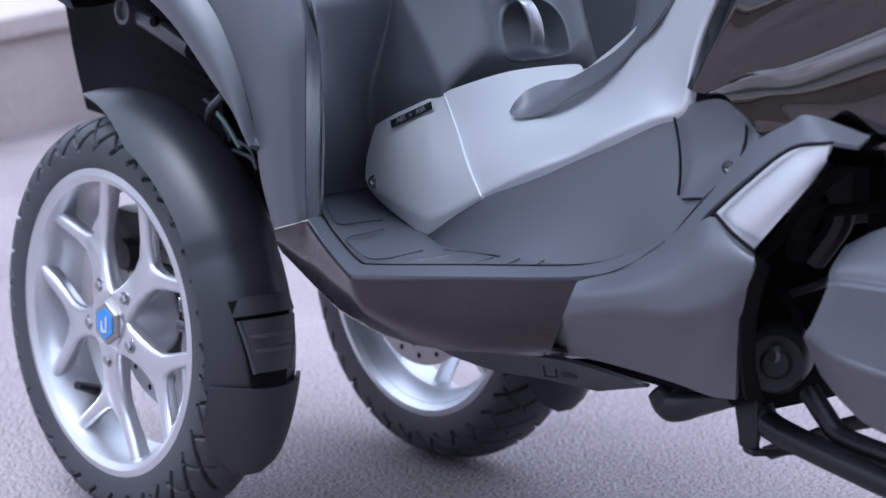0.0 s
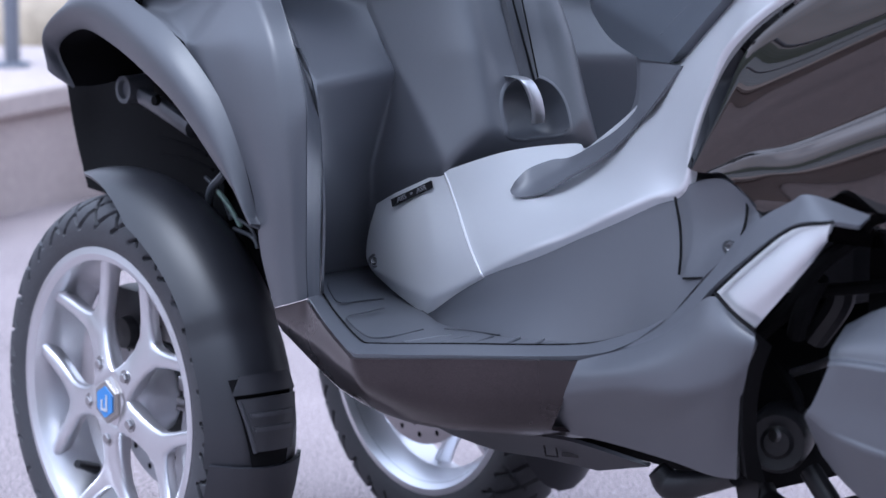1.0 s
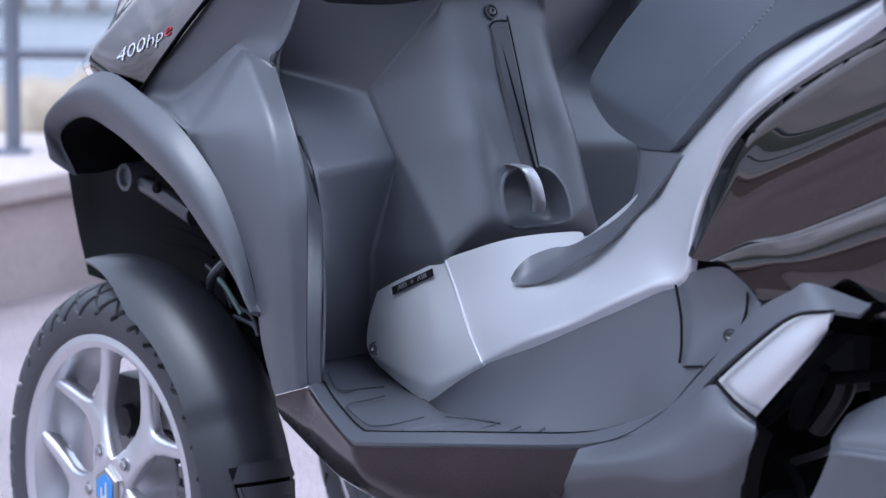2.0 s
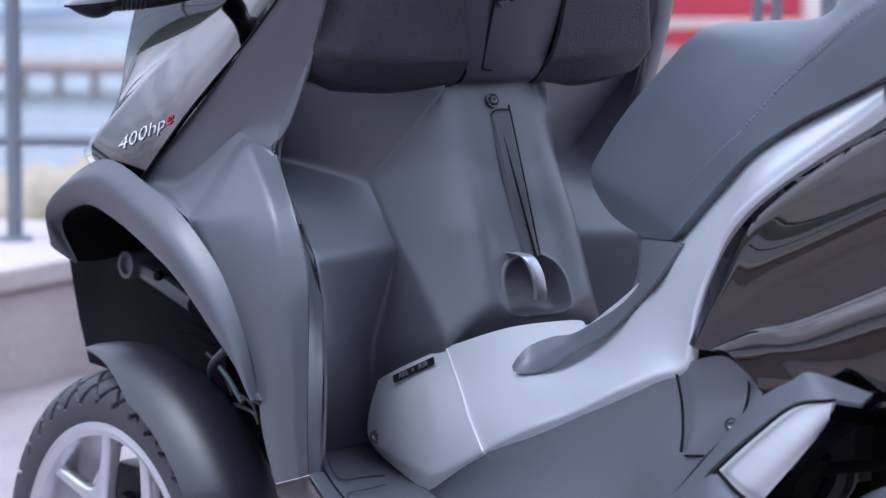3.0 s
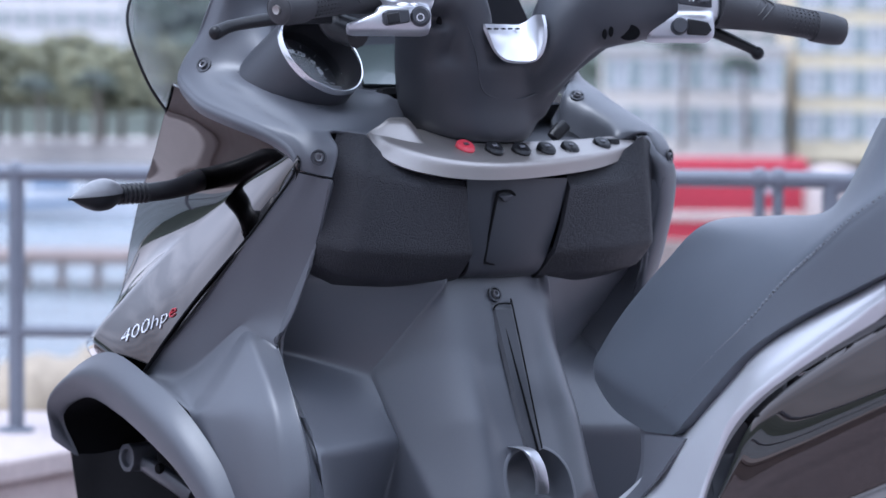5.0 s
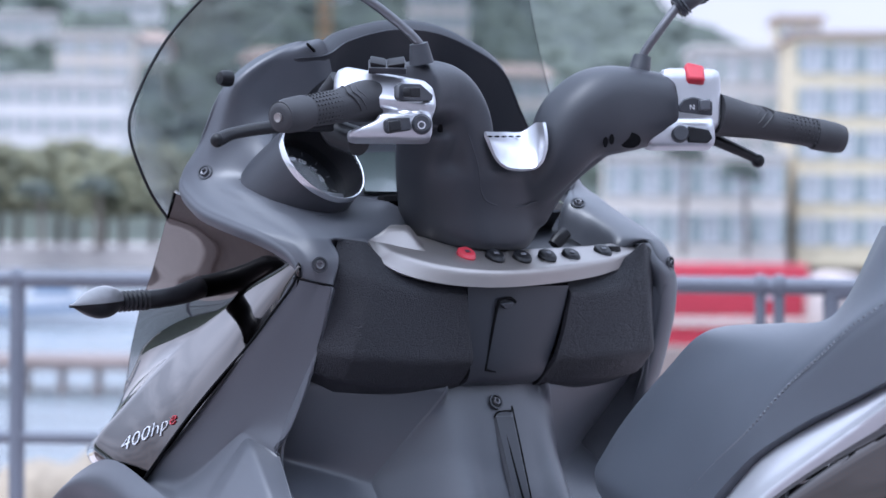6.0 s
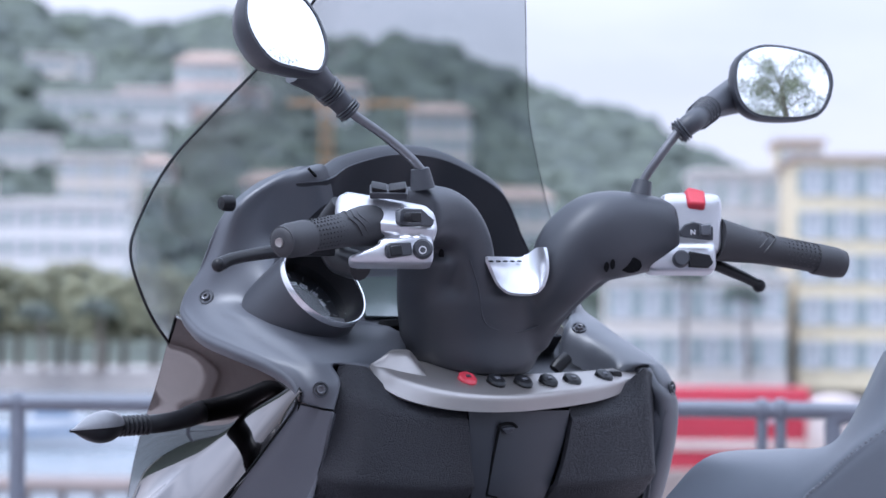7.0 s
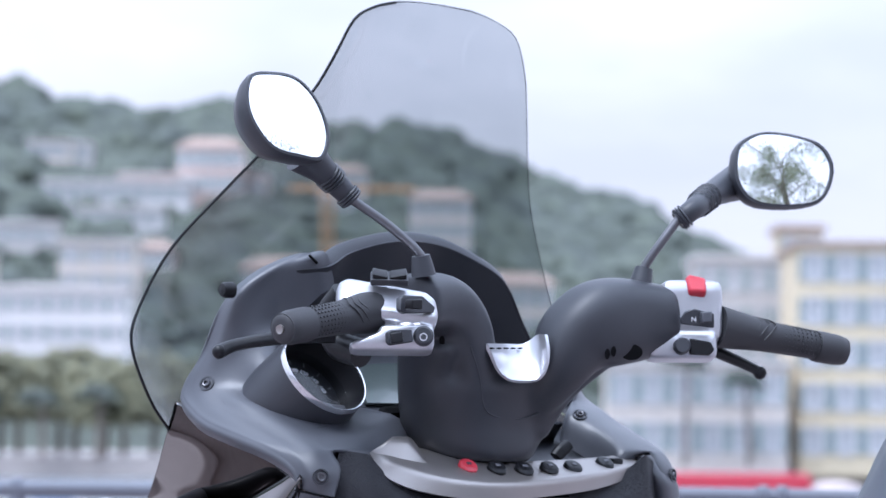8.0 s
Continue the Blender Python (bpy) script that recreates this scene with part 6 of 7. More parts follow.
for v in box_b.verts:
    if v.co.x < 0 and v.co.y > 0:
        v.co.x += 0.03
box_b.transform(frame_of((-0.486, 0.232, 1.112), LOOK))
part("shell", joined(box_a, box_b), CASE, sw_l, "satin silver shell", 180, blend=0.0022, rounds=5)
seat_ = frame_of((-0.476, 0.232, 1.176), (-0.45, 0.30, 0.84), (-0.57, -0.80, 0)) @ Matrix.Diagonal((0.8, 0.85, 0.75, 1))
rock = joined(block((-0.012, -0.024, -0.006), (0.012, 0.022, 0.004), 0.002))
rock.transform(seat_)
rocker = part("rocker_switch", rock, PLASTIC_DARK, sw_l, "black rocker switch")
for y0, y1, up in ((-0.022, -0.003, -1), (-0.001, 0.020, 1)):
    pad_ = block((-0.0095, y0, 0.003), (0.0095, y1, 0.009), 0.002)
    for v in pad_.verts:
        if v.co.z > 0.006:
            v.co.z += 0.22 * up * (v.co.y - (y0 + y1) / 2)
    pad_.transform(seat_)
    part("paddle", pad_, BLACK, rocker)
plate("beam_switch_seat", [(-0.506, 0.245, 1.154), (-0.507, 0.24, 1.157), (-0.506, 0.215, 1.157), (-0.506, 0.198, 1.146), (-0.503, 0.198, 1.14), (-0.51, 0.242, 1.138), (-0.511, 0.248, 1.141)], PLASTIC_DARK, sw_l, 0.007, "black switch recess")
plate("beam_switch", [(-0.524, 0.245, 1.152), (-0.523, 0.23, 1.153), (-0.523, 0.23, 1.142), (-0.524, 0.245, 1.142)], BLACK, sw_l, 0.012)
plate("horn_button", [(-0.501, 0.256, 1.118), (-0.503, 0.252, 1.121), (-0.51, 0.23, 1.122), (-0.512, 0.23, 1.109), (-0.503, 0.252, 1.105), (-0.502, 0.256, 1.108)], PLASTIC_DARK, sw_l, 0.008, "black horn button")
plate("horn_button_cap", [(-0.516, 0.262, 1.117), (-0.521, 0.25, 1.119), (-0.523, 0.25, 1.108), (-0.518, 0.262, 1.106)], BLACK, sw_l, 0.006)
rb = lathe([(0.0, 0.010), (0.008, 0.010), (0.0105, 0.007), (0.0105, -0.004)], 20, "w")
rb.transform(frame_of((-0.511, 0.215, 1.115), LOOK))
part("round_button", rb, PLASTIC_DARK, sw_l, "round black mode button")
mark = lathe([(0.0030, 0.0), (0.0041, 0.0), (0.0041, 0.0008), (0.0030, 0.0008)], 20, "w", closed=True)
mark.transform(frame_of((-0.528, 0.228, 1.114), LOOK))
part("button_mark", mark, PALE, sw_l)
part("housing_clamp", tube([(-0.374, 0.215, 1.164), (-0.355, 0.22, 1.14), (-0.364, 0.215, 1.11), (-0.398, 0.21, 1.1)], 0.016, 12), BLACK, sw_l, "black clamp behind the housing")

sw_r = new("switch_housing")
sw_r.parent = scooter
tagged(sw_r, "silver right switch housing with red stop switch")
box_a = block((-0.034, -0.034, -0.05), (0.036, 0.036, 0.012), 0.012)
box_a.transform(frame_of((-0.473, -0.195, 1.155), LOOK))
box_b = block((-0.046, -0.013, -0.04), (0.032, 0.017, 0.012), 0.008)
box_b.transform(frame_of((-0.478, -0.187, 1.114), LOOK))
part("shell", joined(box_a, box_b), CASE, sw_r, "satin silver shell", 180, blend=0.0022, rounds=5)
plate("stop_switch", [(-0.469, -0.19, 1.189), (-0.468, -0.195, 1.194), (-0.481, -0.21, 1.189), (-0.493, -0.2, 1.173), (-0.48, -0.185, 1.174)], RED, sw_r, 0.014, "red engine stop switch", 0.003)
plate("switch_seat", [(-0.488, -0.165, 1.146), (-0.493, -0.168, 1.154), (-0.5, -0.175, 1.157), (-0.511, -0.195, 1.152), (-0.511, -0.195, 1.136), (-0.489, -0.165, 1.14)], PLASTIC_DARK, sw_r, 0.007, "black switch recess")
plate("thumb_switch", [(-0.511, -0.175, 1.153), (-0.517, -0.185, 1.154), (-0.517, -0.185, 1.142), (-0.511, -0.175, 1.141)], PLASTIC, sw_r, 0.012)
rb = lathe([(0.0, 0.010), (0.0075, 0.010), (0.0095, 0.007), (0.0095, -0.004)], 20, "w")
rb.transform(frame_of((-0.491, -0.165, 1.115), LOOK))
part("round_button", rb, PLASTIC_DARK, sw_r, "round black button")
plate("start_button", [(-0.496, -0.172, 1.124), (-0.509, -0.192, 1.12), (-0.515, -0.192, 1.111), (-0.509, -0.19, 1.105), (-0.496, -0.172, 1.106)], BLACK, sw_r, 0.010, "black starter button")
letters("N", 0.008, frame_of((-0.518, -0.158, 1.144), LOOK), PALE, sw_r)

# -- brake levers --
part("brake_lever", tube([(-0.381, 0.235, 1.118), (-0.366, 0.29, 1.115), (-0.348, 0.335, 1.107), (-0.344, 0.355, 1.099)], [0.009, 0.0085, 0.0075, 0.0085], 12, 6, 0.7), BLACK, scooter, "black brake lever")
part("brake_lever", tube([(-0.468, -0.215, 1.118), (-0.474, -0.245, 1.108), (-0.484, -0.28, 1.094), (-0.487, -0.29, 1.088)], [0.008, 0.009, 0.0075, 0.0085], 12, 6, 0.7), BLACK, scooter, "black brake lever")


for p in ((-0.344, 0.355, 1.099), (-0.487, -0.29, 1.088)):
    ball = bmesh.new()
    bmesh.ops.create_uvsphere(ball, u_segments=16, v_segments=10, radius=0.0078)
    ball.transform(Matrix.Translation(p))
    part("lever_tip", ball, BLACK, scooter, "rounded tip of a brake lever")


# -- mirrors --
def mirror(base, stalk, boot, centre, normal, outline, m_label):
    o = new("mirror")
    o.parent = scooter
    tagged(o, m_label)
    part("stalk_boot", tube([base, stalk[0]], [0.0135, 0.010], 14), PLASTIC_DARK, o, "tapered rubber boot")
    part("stalk", tube([base] + stalk, 0.0050, 12), BOLT, o, "slim black stalk")
    part("neck", tube(boot, [0.0108, 0.0125, 0.0150, 0.0235], 16), PLASTIC_DARK, o, "ribbed black neck", 60)
    for k in range(7):
        t = (0.04 + 0.05 * k) if k < 3 else (0.42 + 0.055 * (k - 3))
        p = spline(boot, 6)
        j = t * (len(p) - 1)
        q = p[int(j)].lerp(p[int(j) + 1], j - int(j))
        ring = lathe([(0.0128 + 0.003 * t, -0.0014), (0.0140 + 0.004 * t, 0), (0.0128 + 0.003 * t, 0.0014)], 16, "w")
        ring.transform(frame_of(q, p[int(j) + 1] - p[int(j)]))
        part("neck_ring", ring, PLASTIC_DARK, o)
    m = frame_of(centre, normal)
    pts = [(p.x, p.y) for p in spline([(x, y, 0) for x, y in outline], 5, True)]
    k = len(pts)
    rings = []
    for s, z in ((0.905, -0.002), (0.92, 0.0055), (0.98, 0.0045), (1.0, -0.002), (0.96, -0.014), (0.80, -0.032), (0.45, -0.044), (0.05, -0.046)):
        rings.append([m @ Vector((x * s, y * s, z)) for x, y in pts])
    part("shell", grid(rings, True, True), PLASTIC_DARK, o, "matt black mirror shell", 60)
    rings = [[m @ Vector((x * s, y * s, 0.0055 - (x * x + y * y) * s * s / 1.7)) for x, y in pts] for s in (0.915, 0.75, 0.5, 0.25, 0.001)]
    part("mirror_glass", grid(rings, True, False), MIRROR, o, "bright slightly domed mirror glass", 80)
    return o


mirror((-0.427, 0.15, 1.184), [(-0.428, 0.155, 1.205), (-0.413, 0.185, 1.235), (-0.397, 0.225, 1.263)], [(-0.4, 0.225, 1.261), (-0.395, 0.24, 1.276), (-0.394, 0.26, 1.291), (-0.391, 0.285, 1.309)],
       (-0.42, 0.33, 1.342), (-0.93, -0.02, 0.30), [(-0.038, 0.041), (-0.013, 0.048), (0.023, 0.045), (0.045, 0.023), (0.054, -0.008), (0.05, -0.032), (0.036, -0.049), (0.01, -0.048), (-0.024, -0.041), (-0.044, -0.016), (-0.049, 0.012)], "black oval mirror on a slim stalk")
mirror((-0.438, -0.15, 1.183), [(-0.439, -0.155, 1.204), (-0.451, -0.17, 1.233), (-0.46, -0.19, 1.262)], [(-0.457, -0.19, 1.258), (-0.464, -0.21, 1.274), (-0.425, -0.275, 1.296), (-0.395, -0.352, 1.319)],
       (-0.452, -0.36, 1.328), (-0.93, 0.30, 0.20), [(-0.063, 0.014), (-0.051, 0.032), (-0.021, 0.044), (0.023, 0.041), (0.055, 0.03), (0.067, 0.003), (0.054, -0.031), (0.029, -0.045), (-0.023, -0.048), (-0.051, -0.04), (-0.065, -0.017)], "black oval mirror on a slim stalk")

# ---- parapet and railing ----
def prism(pts, z0, z1):
    bm = bmesh.new()
    lo, hi = [bm.verts.new((x, y, z0)) for x, y in pts], [bm.verts.new((x, y, z1)) for x, y in pts]
    for j in range(len(pts)):
        bm.faces.new((lo[j], lo[(j + 1) % len(pts)], hi[(j + 1) % len(pts)], hi[j]))
    bm.faces.new(lo)
    bm.faces.new(hi)
    return bm


wall_plan = [(-6.2, -40), (-5.7, -3), (-5.3, 1.4), (-4.2, 3.9), (-2.4, 5.5), (-1.06, 6.18), (-0.83, 6.64), (-0.72, 6.80), (6, 6.2), (6, 6.8), (-1.55, 7.42), (-2.8, 6.1), (-4.75, 4.25), (-5.9, 1.6), (-6.3, -3), (-6.8, -40)]
parapet = thing("parapet", "low pinkish stone parapet with a flat coping", "parapet", Matrix(), kind="structure")
part("wall", prism(wall_plan, -2.6, 0.215), STONE, parapet, bevel=0.01)
cope = [(-6.17, -40), (-5.67, -3), (-5.27, 1.38), (-4.18, 3.87), (-2.38, 5.47), (-1.04, 6.15), (-0.81, 6.62), (-0.70, 6.77), (6, 6.17), (6, 6.83), (-1.57, 7.45), (-2.82, 6.13), (-4.78, 4.28), (-5.93, 1.62), (-6.33, -3), (-6.83, -40)]
part("coping", prism(cope, 0.219, 0.272), STONE, parapet, bevel=0.008)

railing = thing("railing", "grey-blue painted tubular steel railing on the parapet", "railing", Matrix())
LEFT, RIGHT = Vector((-3.2, 7.22, 0.88)), Vector((0.83, 6.67, 0.88))
part("top_rail", tube([LEFT, LEFT.lerp(RIGHT, 0.5), RIGHT, RIGHT + Vector((0.022, 0, -0.02)), RIGHT + Vector((0.03, 0, -0.1)), RIGHT + Vector((0.03, 0, -0.6))], 0.020, 14, 5), RAIL, railing)
drop = Vector((0, 0, -0.37))
part("lower_rail", tube([LEFT + drop, RIGHT + drop + Vector((0.02, 0, 0))], 0.0155, 12, 4), RAIL, railing)
for x, thick in ((-2.6, 0.019), (-1.013, 0.019), (0.700, 0.013), (0.742, 0.013)):
    t = (x - LEFT.x) / (RIGHT.x - LEFT.x)
    p = LEFT.lerp(RIGHT, t)
    part("post", tube([(p.x, p.y, 0.27), (p.x, p.y, 0.885)], thick, 12, 2), RAIL, railing)
    part("post_ball", lathe([(0.0, 0.026), (0.015, 0.021), (0.0235, 0.008), (0.0235, -0.008), (0.015, -0.021), (0.0, -0.026)], 16, "w", (p.x, p.y, 0.882)), RAIL, railing)
    part("post_foot", lathe([(0.0, 0.012), (0.04, 0.012), (0.045, 0.0), (0.0, 0.0)], 16, "w", (p.x, p.y, 0.272)), RAIL, railing)

side_rail = [(-6.55, -20, 0.88), (-6.05, -3, 0.88), (-5.62, 1.5, 0.88), (-4.5, 4.1, 0.88), (-3.2, 5.4, 0.88)]
part("top_rail", tube(side_rail, 0.020, 10, 6), RAIL, railing)
part("lower_rail", tube([(x, y, 0.51) for x, y, z in side_rail], 0.0155, 10, 6), RAIL, railing)
for x, y in ((-6.5, -15), (-6.4, -12), (-6.3, -9), (-6.15, -6), (-6.05, -3), (-5.83, -0.75), (-5.62, 1.5), (-4.5, 4.1), (-3.2, 5.4)):
    part("post", tube([(x, y, 0.27), (x, y, 0.885)], 0.019, 10, 2), RAIL, railing)

# ---- harbour ----
WOOD = material("weathered_jetty", (0.25, 0.195, 0.175), 0.85, vary=0.25, scale=0.8, fine=9, bump=0.4, depth=0.03)
HULL = material("white_hull", (0.60, 0.62, 0.66), 0.35, vary=0.06, scale=0.5, fine=8)
BLUEHULL = material("blue_stripe", (0.20, 0.27, 0.38), 0.4, vary=0.1, fine=8)
ROCK = material("sand_coloured_rock", (0.33, 0.27, 0.20), 0.9, vary=0.25, scale=0.7, fine=8, bump=0.6, depth=0.05)
REDBOX = material("red_sheet_steel", (0.52, 0.045, 0.075), 0.5, vary=0.12, scale=0.6, fine=6)
CREAMBOX = material("cream_sheet", (0.62, 0.52, 0.48), 0.6, vary=0.1, scale=0.6, fine=6)

jetty = thing("jetty", "low brown jetty on short arches across the water", "jetty", pose(0, 60, 0))
part("deck", block((-40, 0, -2.0), (1.5, 3.2, -1.78), 0.05), WOOD, jetty)
part("pier_head", block((1.5, 0, -2.6), (30, 3.2, -1.45), 0.05), WOOD, jetty)
for i in range(30):
    x = -20.6 + 0.74 * i
    part("pier", block((x, 0.2, -2.6), (x + 0.13, 0.5, -1.95)), WOOD, jetty)


def boat(name, x, y, length, mat, label, cabin=True):
    b = thing(name, label, "boat", pose(x, y, -2.5))
    sec = []
    for i in range(13):
        t = i / 12
        half = 0.9 * math.sin(min(1, 1.25 * (1 - t) + 0.02) * math.pi / 2) * (0.86 + 0.14 * min(1, t * 4))
        deck_z = 0.75 + 0.35 * t ** 2
        px_ = (t - 0.5) * length
        sec.append([(px_, -half, deck_z), (px_ + 0.0, -half * 0.92, 0.3), (px_ - 0.1 * t, -half * 0.5, -0.15), (px_ - 0.1 * t, 0, -0.25), (px_ - 0.1 * t, half * 0.5, -0.15), (px_, half * 0.92, 0.3), (px_, half, deck_z)])
    part("hull", grid(sec), mat, b, solid=0.05)
    part("deck", grid([[r[0][:2] + (r[0][2] - 0.12,), r[-1][:2] + (r[-1][2] - 0.12,)] for r in sec]), HULL, b, solid=0.03)
    part("stripe", grid([[(r[0][0], r[0][1] - 0.03, r[0][2] - 0.1), (r[0][0], r[0][1] - 0.03, r[0][2] - 0.3)] for r in sec]), BLUEHULL, b, solid=0.02)
    if cabin:
        part("cabin", block((-0.22 * length, -0.6, 0.7), (0.12 * length, 0.6, 1.55), 0.12), HULL, b)
        part("cabin_window", block((-0.18 * length, -0.63, 1.1), (0.08 * length, -0.55, 1.4), 0.02), BLUEHULL, b)
    return b


boat("moored_boat", -13.2, 100, 5.2, HULL, "white moored motorboat with a blue stripe")
boat("moored_boat", -7.5, 104, 5.8, HULL, "white moored motorboat with a blue stripe")
boat("moored_boat", -20, 108, 6.0, HULL, "white moored motorboat with a blue stripe")
boat("moored_boat", 12, 98, 5.4, HULL, "white moored motorboat with a blue stripe")
boat("moored_boat", 8.0, 70, 3.4, HULL, "small white boat beyond the jetty", False)

rocks = thing("rock_heap", "sand-coloured boulder heap in the water", "rocks", pose(-3.0, 20, 0))
random.seed(5)


def boulder(r, seed):
    bm = bmesh.new()
    bmesh.ops.create_icosphere(bm, subdivisions=2, radius=r)
    for v in bm.verts:
        v.co *= 1 + 0.28 * noise.noise(v.co * (1.3 / r) + Vector((seed, seed * 0.7, 0)))
        v.co.z *= 0.75
    return bm


for i in range(34):
    x = random.uniform(-3.0, 0.9)
    r = random.uniform(0.35, 0.7)
    top = -1.25 + 0.62 * max(0, 1 - abs(x - 0.55) / 2.6)
    ob = part("boulder", boulder(r, i), ROCK, rocks, angle=50)
    ob.location = (x, random.uniform(-0.8, 1.2), top - r * random.uniform(0.45, 1.6))
    ob.rotation_euler = (0, 0, random.uniform(0, 6))
bm = bmesh.new()
bmesh.ops.create_icosphere(bm, subdivisions=4, radius=1)
for v in bm.verts:
    v.co = Vector((v.co.x * 3.4 - 0.6, v.co.y * 2.2 + 0.4, -2.6 + v.co.z * 1.45)) * (1 + 0.05 * noise.noise(v.co * 3))
part("rock_core", bm, ROCK, rocks, angle=50)

red = thing("red_container", "red cargo container with a cream band on the jetty", "container", pose(6.0, 61.2, -1.45))
part("body", block((-1.7, 0, 0), (1.45, 1.6, 1.70), 0.04), REDBOX, red)
for i in range(14):
    part("rib", block((-1.68 + 0.225 * i, -0.05, 0.62), (-1.57 + 0.225 * i, 0.0, 1.62), 0.01), REDBOX, red)
part("band", block((-1.72, -0.06, 0.40), (1.47, 0.0, 0.60), 0.01), CREAMBOX, red, "cream painted band")
part("white_mark", block((0.55, -0.07, 1.0), (0.85, -0.052, 1.3), 0.005), HULL, red)
tarp = thing("covered_boat", "boat under a pale rounded tarpaulin", "boat", pose(8.0, 60.8, -1.45))
part("tarpaulin", block((-0.65, 0, 0), (0.6, 1.5, 1.55), 0.45), CREAMBOX, tarp)

# ---- far shore ----
random.seed(11)
PROM = material("promenade_stone", (0.42, 0.38, 0.36), 0.85, vary=0.2, scale=0.2, fine=3)
# greens greyed towards blue: aerial haze is mixed into the base colour
LEAF = material("hazed_foliage", (0.100, 0.118, 0.088), 0.75, scale=0.12, fine=1.2, second=(0.047, 0.058, 0.054), spread=(0.38, 0.6), rand=0.18)
SHORE = material("olive_foliage", (0.25, 0.24, 0.145), 0.75, scale=0.4, fine=2.0, second=(0.125, 0.13, 0.085), spread=(0.38, 0.6), rand=0.15)
# the same haze is in the hillside's colour
HILL = material("hazed_wooded_hill", (0.100, 0.114, 0.088), 0.85, scale=0.02, fine=0.25, second=(0.062, 0.072, 0.06), spread=(0.38, 0.62), bump=0.8, depth=1.5)
TRUNK = material("grey_bark", (0.20, 0.165, 0.14), 0.9, vary=0.2, scale=0.5, fine=6)
prom = prism([(-400, 226), (400, 222), (400, 300), (-400, 300)], -3, -0.9)
tagged(part("promenade", prom, PROM, None), "stone promenade along the far shore", "promenade", kind="structure")

RIDGE = [(-900, 480), (-500, 570), (-250, 610), (0, 600), (100, 580), (300, 560), (400, 580), (560, 525), (690, 536), (770, 515), (850, 475), (950, 425), (1050, 410), (1120, 385), (1200, 335), (1280, 290), (1400, 255), (1568, 240), (1900, 220), (2500, 180)]


def ridge(k):
    for (a, p), (b, q) in zip(RIDGE, RIDGE[1:]):
        if a <= k <= b:
            t = (k - a) / (b - a)
            return p + (q - p) * (3 * t * t - 2 * t ** 3)
    return 200


def hill_z(x, y):
    k = 784 + x / y * 5200
    t = max(0.0, min(1.0, (y - 285) / 415))
    crest = ridge(k) * 700 / 5200
    return -0.95 + (crest + 1.0) * t ** 0.9 + 3.0 * t * noise.noise(Vector((x * 0.02, y * 0.02, 0))) 


rows = []
for i in range(60):
    y = 285 + 415 * i / 59
    rows.append([(x, y, hill_z(x, y)) for x in (y * (-0.32 + 0.70 * j / 159) for j in range(160))])
rows.append([(x, 760, z - 25) for x, y, z in rows[-1]])
tagged(part("hillside", grid(rows), HILL, None, angle=180), "wooded hillside behind the harbour town", "hill", kind="structure")


def clump(r, seed, sub=1):
    bm = bmesh.new()
    bmesh.ops.create_icosphere(bm, subdivisions=sub, radius=r)
    for v in bm.verts:
        v.co *= 1 + 0.35 * noise.noise(v.co * (1.6 / r) + Vector((seed, 0, seed * 0.3)))
    return bm


CLUMP = []
for i in range(8):
    b = clump(1.0, i * 3.1, 2)
    CLUMP.append(([v.co.copy() for v in b.verts], [[v.index for v in f.verts] for f in b.faces]))
    b.free()


def foliage(name, spots, mat, parent):
    """Many rough leaf clumps as one mesh: spots are (x, y, z, size)."""
    vs, fs = [], []
    for i, (x, y, z, r) in enumerate(spots):
        cv, cf = CLUMP[i % 8]
        base, a = len(vs), random.uniform(0, 6.28)
        c, s = math.cos(a) * r, math.sin(a) * r
        vs += [(x + v.x * c - v.y * s, y + v.x * s + v.y * c, z + v.z * r * 0.8) for v in cv]
        fs += [[base + k for k in f] for f in cf]
    me = bpy.data.meshes.new(name)
    me.from_pydata(vs, [], fs)
    me.materials.append(mat)
    ob = new(name, me)
    ob.parent = parent
    return ob


spots = []
for i in range(3600):
    y = random.uniform(300, 700)
    x = y * random.uniform(-0.19, 0.24)
    spots.append((x, y, hill_z(x, y) + random.uniform(0.0, 2.2), random.uniform(1.8, 4.2) * (0.7 + y / 1400)))
tagged(foliage("hill_trees", spots, LEAF, None), "dense dull green trees over the hillside", "trees", kind="stuff")


def tree(x, y, z, height, spread, lean=0.0):
    t = thing("shore_tree", "round-crowned dull green tree on the promenade", "tree", pose(x, y, z), "trees on the promenade")
    part("trunk", tube([(0, 0, -0.3), (0.1 + lean, 0, height * 0.3), (0.2 + lean, 0.1, height * 0.6)], [0.28, 0.2, 0.1], 8), TRUNK, t)
    for k in range(4):
        a = k * 1.6 + x
        part("limb", tube([(0.1 + lean, 0, height * 0.32), (0.5 * spread * math.cos(a), 0.5 * spread * math.sin(a), height * 0.62)], [0.12, 0.04], 6), TRUNK, t)
    sp = []
    for k in range(210):
        a, q, h = random.uniform(0, 6.28), math.sqrt(random.random()), random.random()
        sp.append((spread * q * math.cos(a), spread * q * math.sin(a), height * (0.34 + 0.63 * h * (1 - 0.45 * q * q)), random.uniform(0.30, 0.62)))
    foliage("crown", sp, SHORE, t)
    return t


for i in range(13):
    tree(-40 + 2.1 * i + random.uniform(-0.5, 0.5), 231 + random.uniform(-3, 3), -0.9, random.uniform(8.2, 9.6) - 0.10 * i, random.uniform(3.4, 4.4))
for x, h in ((-10, 5.5), (-6, 4.5), (-2, 5), (2, 4.2), (6, 4.8), (9.2, 4.0), (13, 3.0), (22.5, 5.6), (24, 4.8)):
    tree(x, 226, -0.9, h, 1.5)


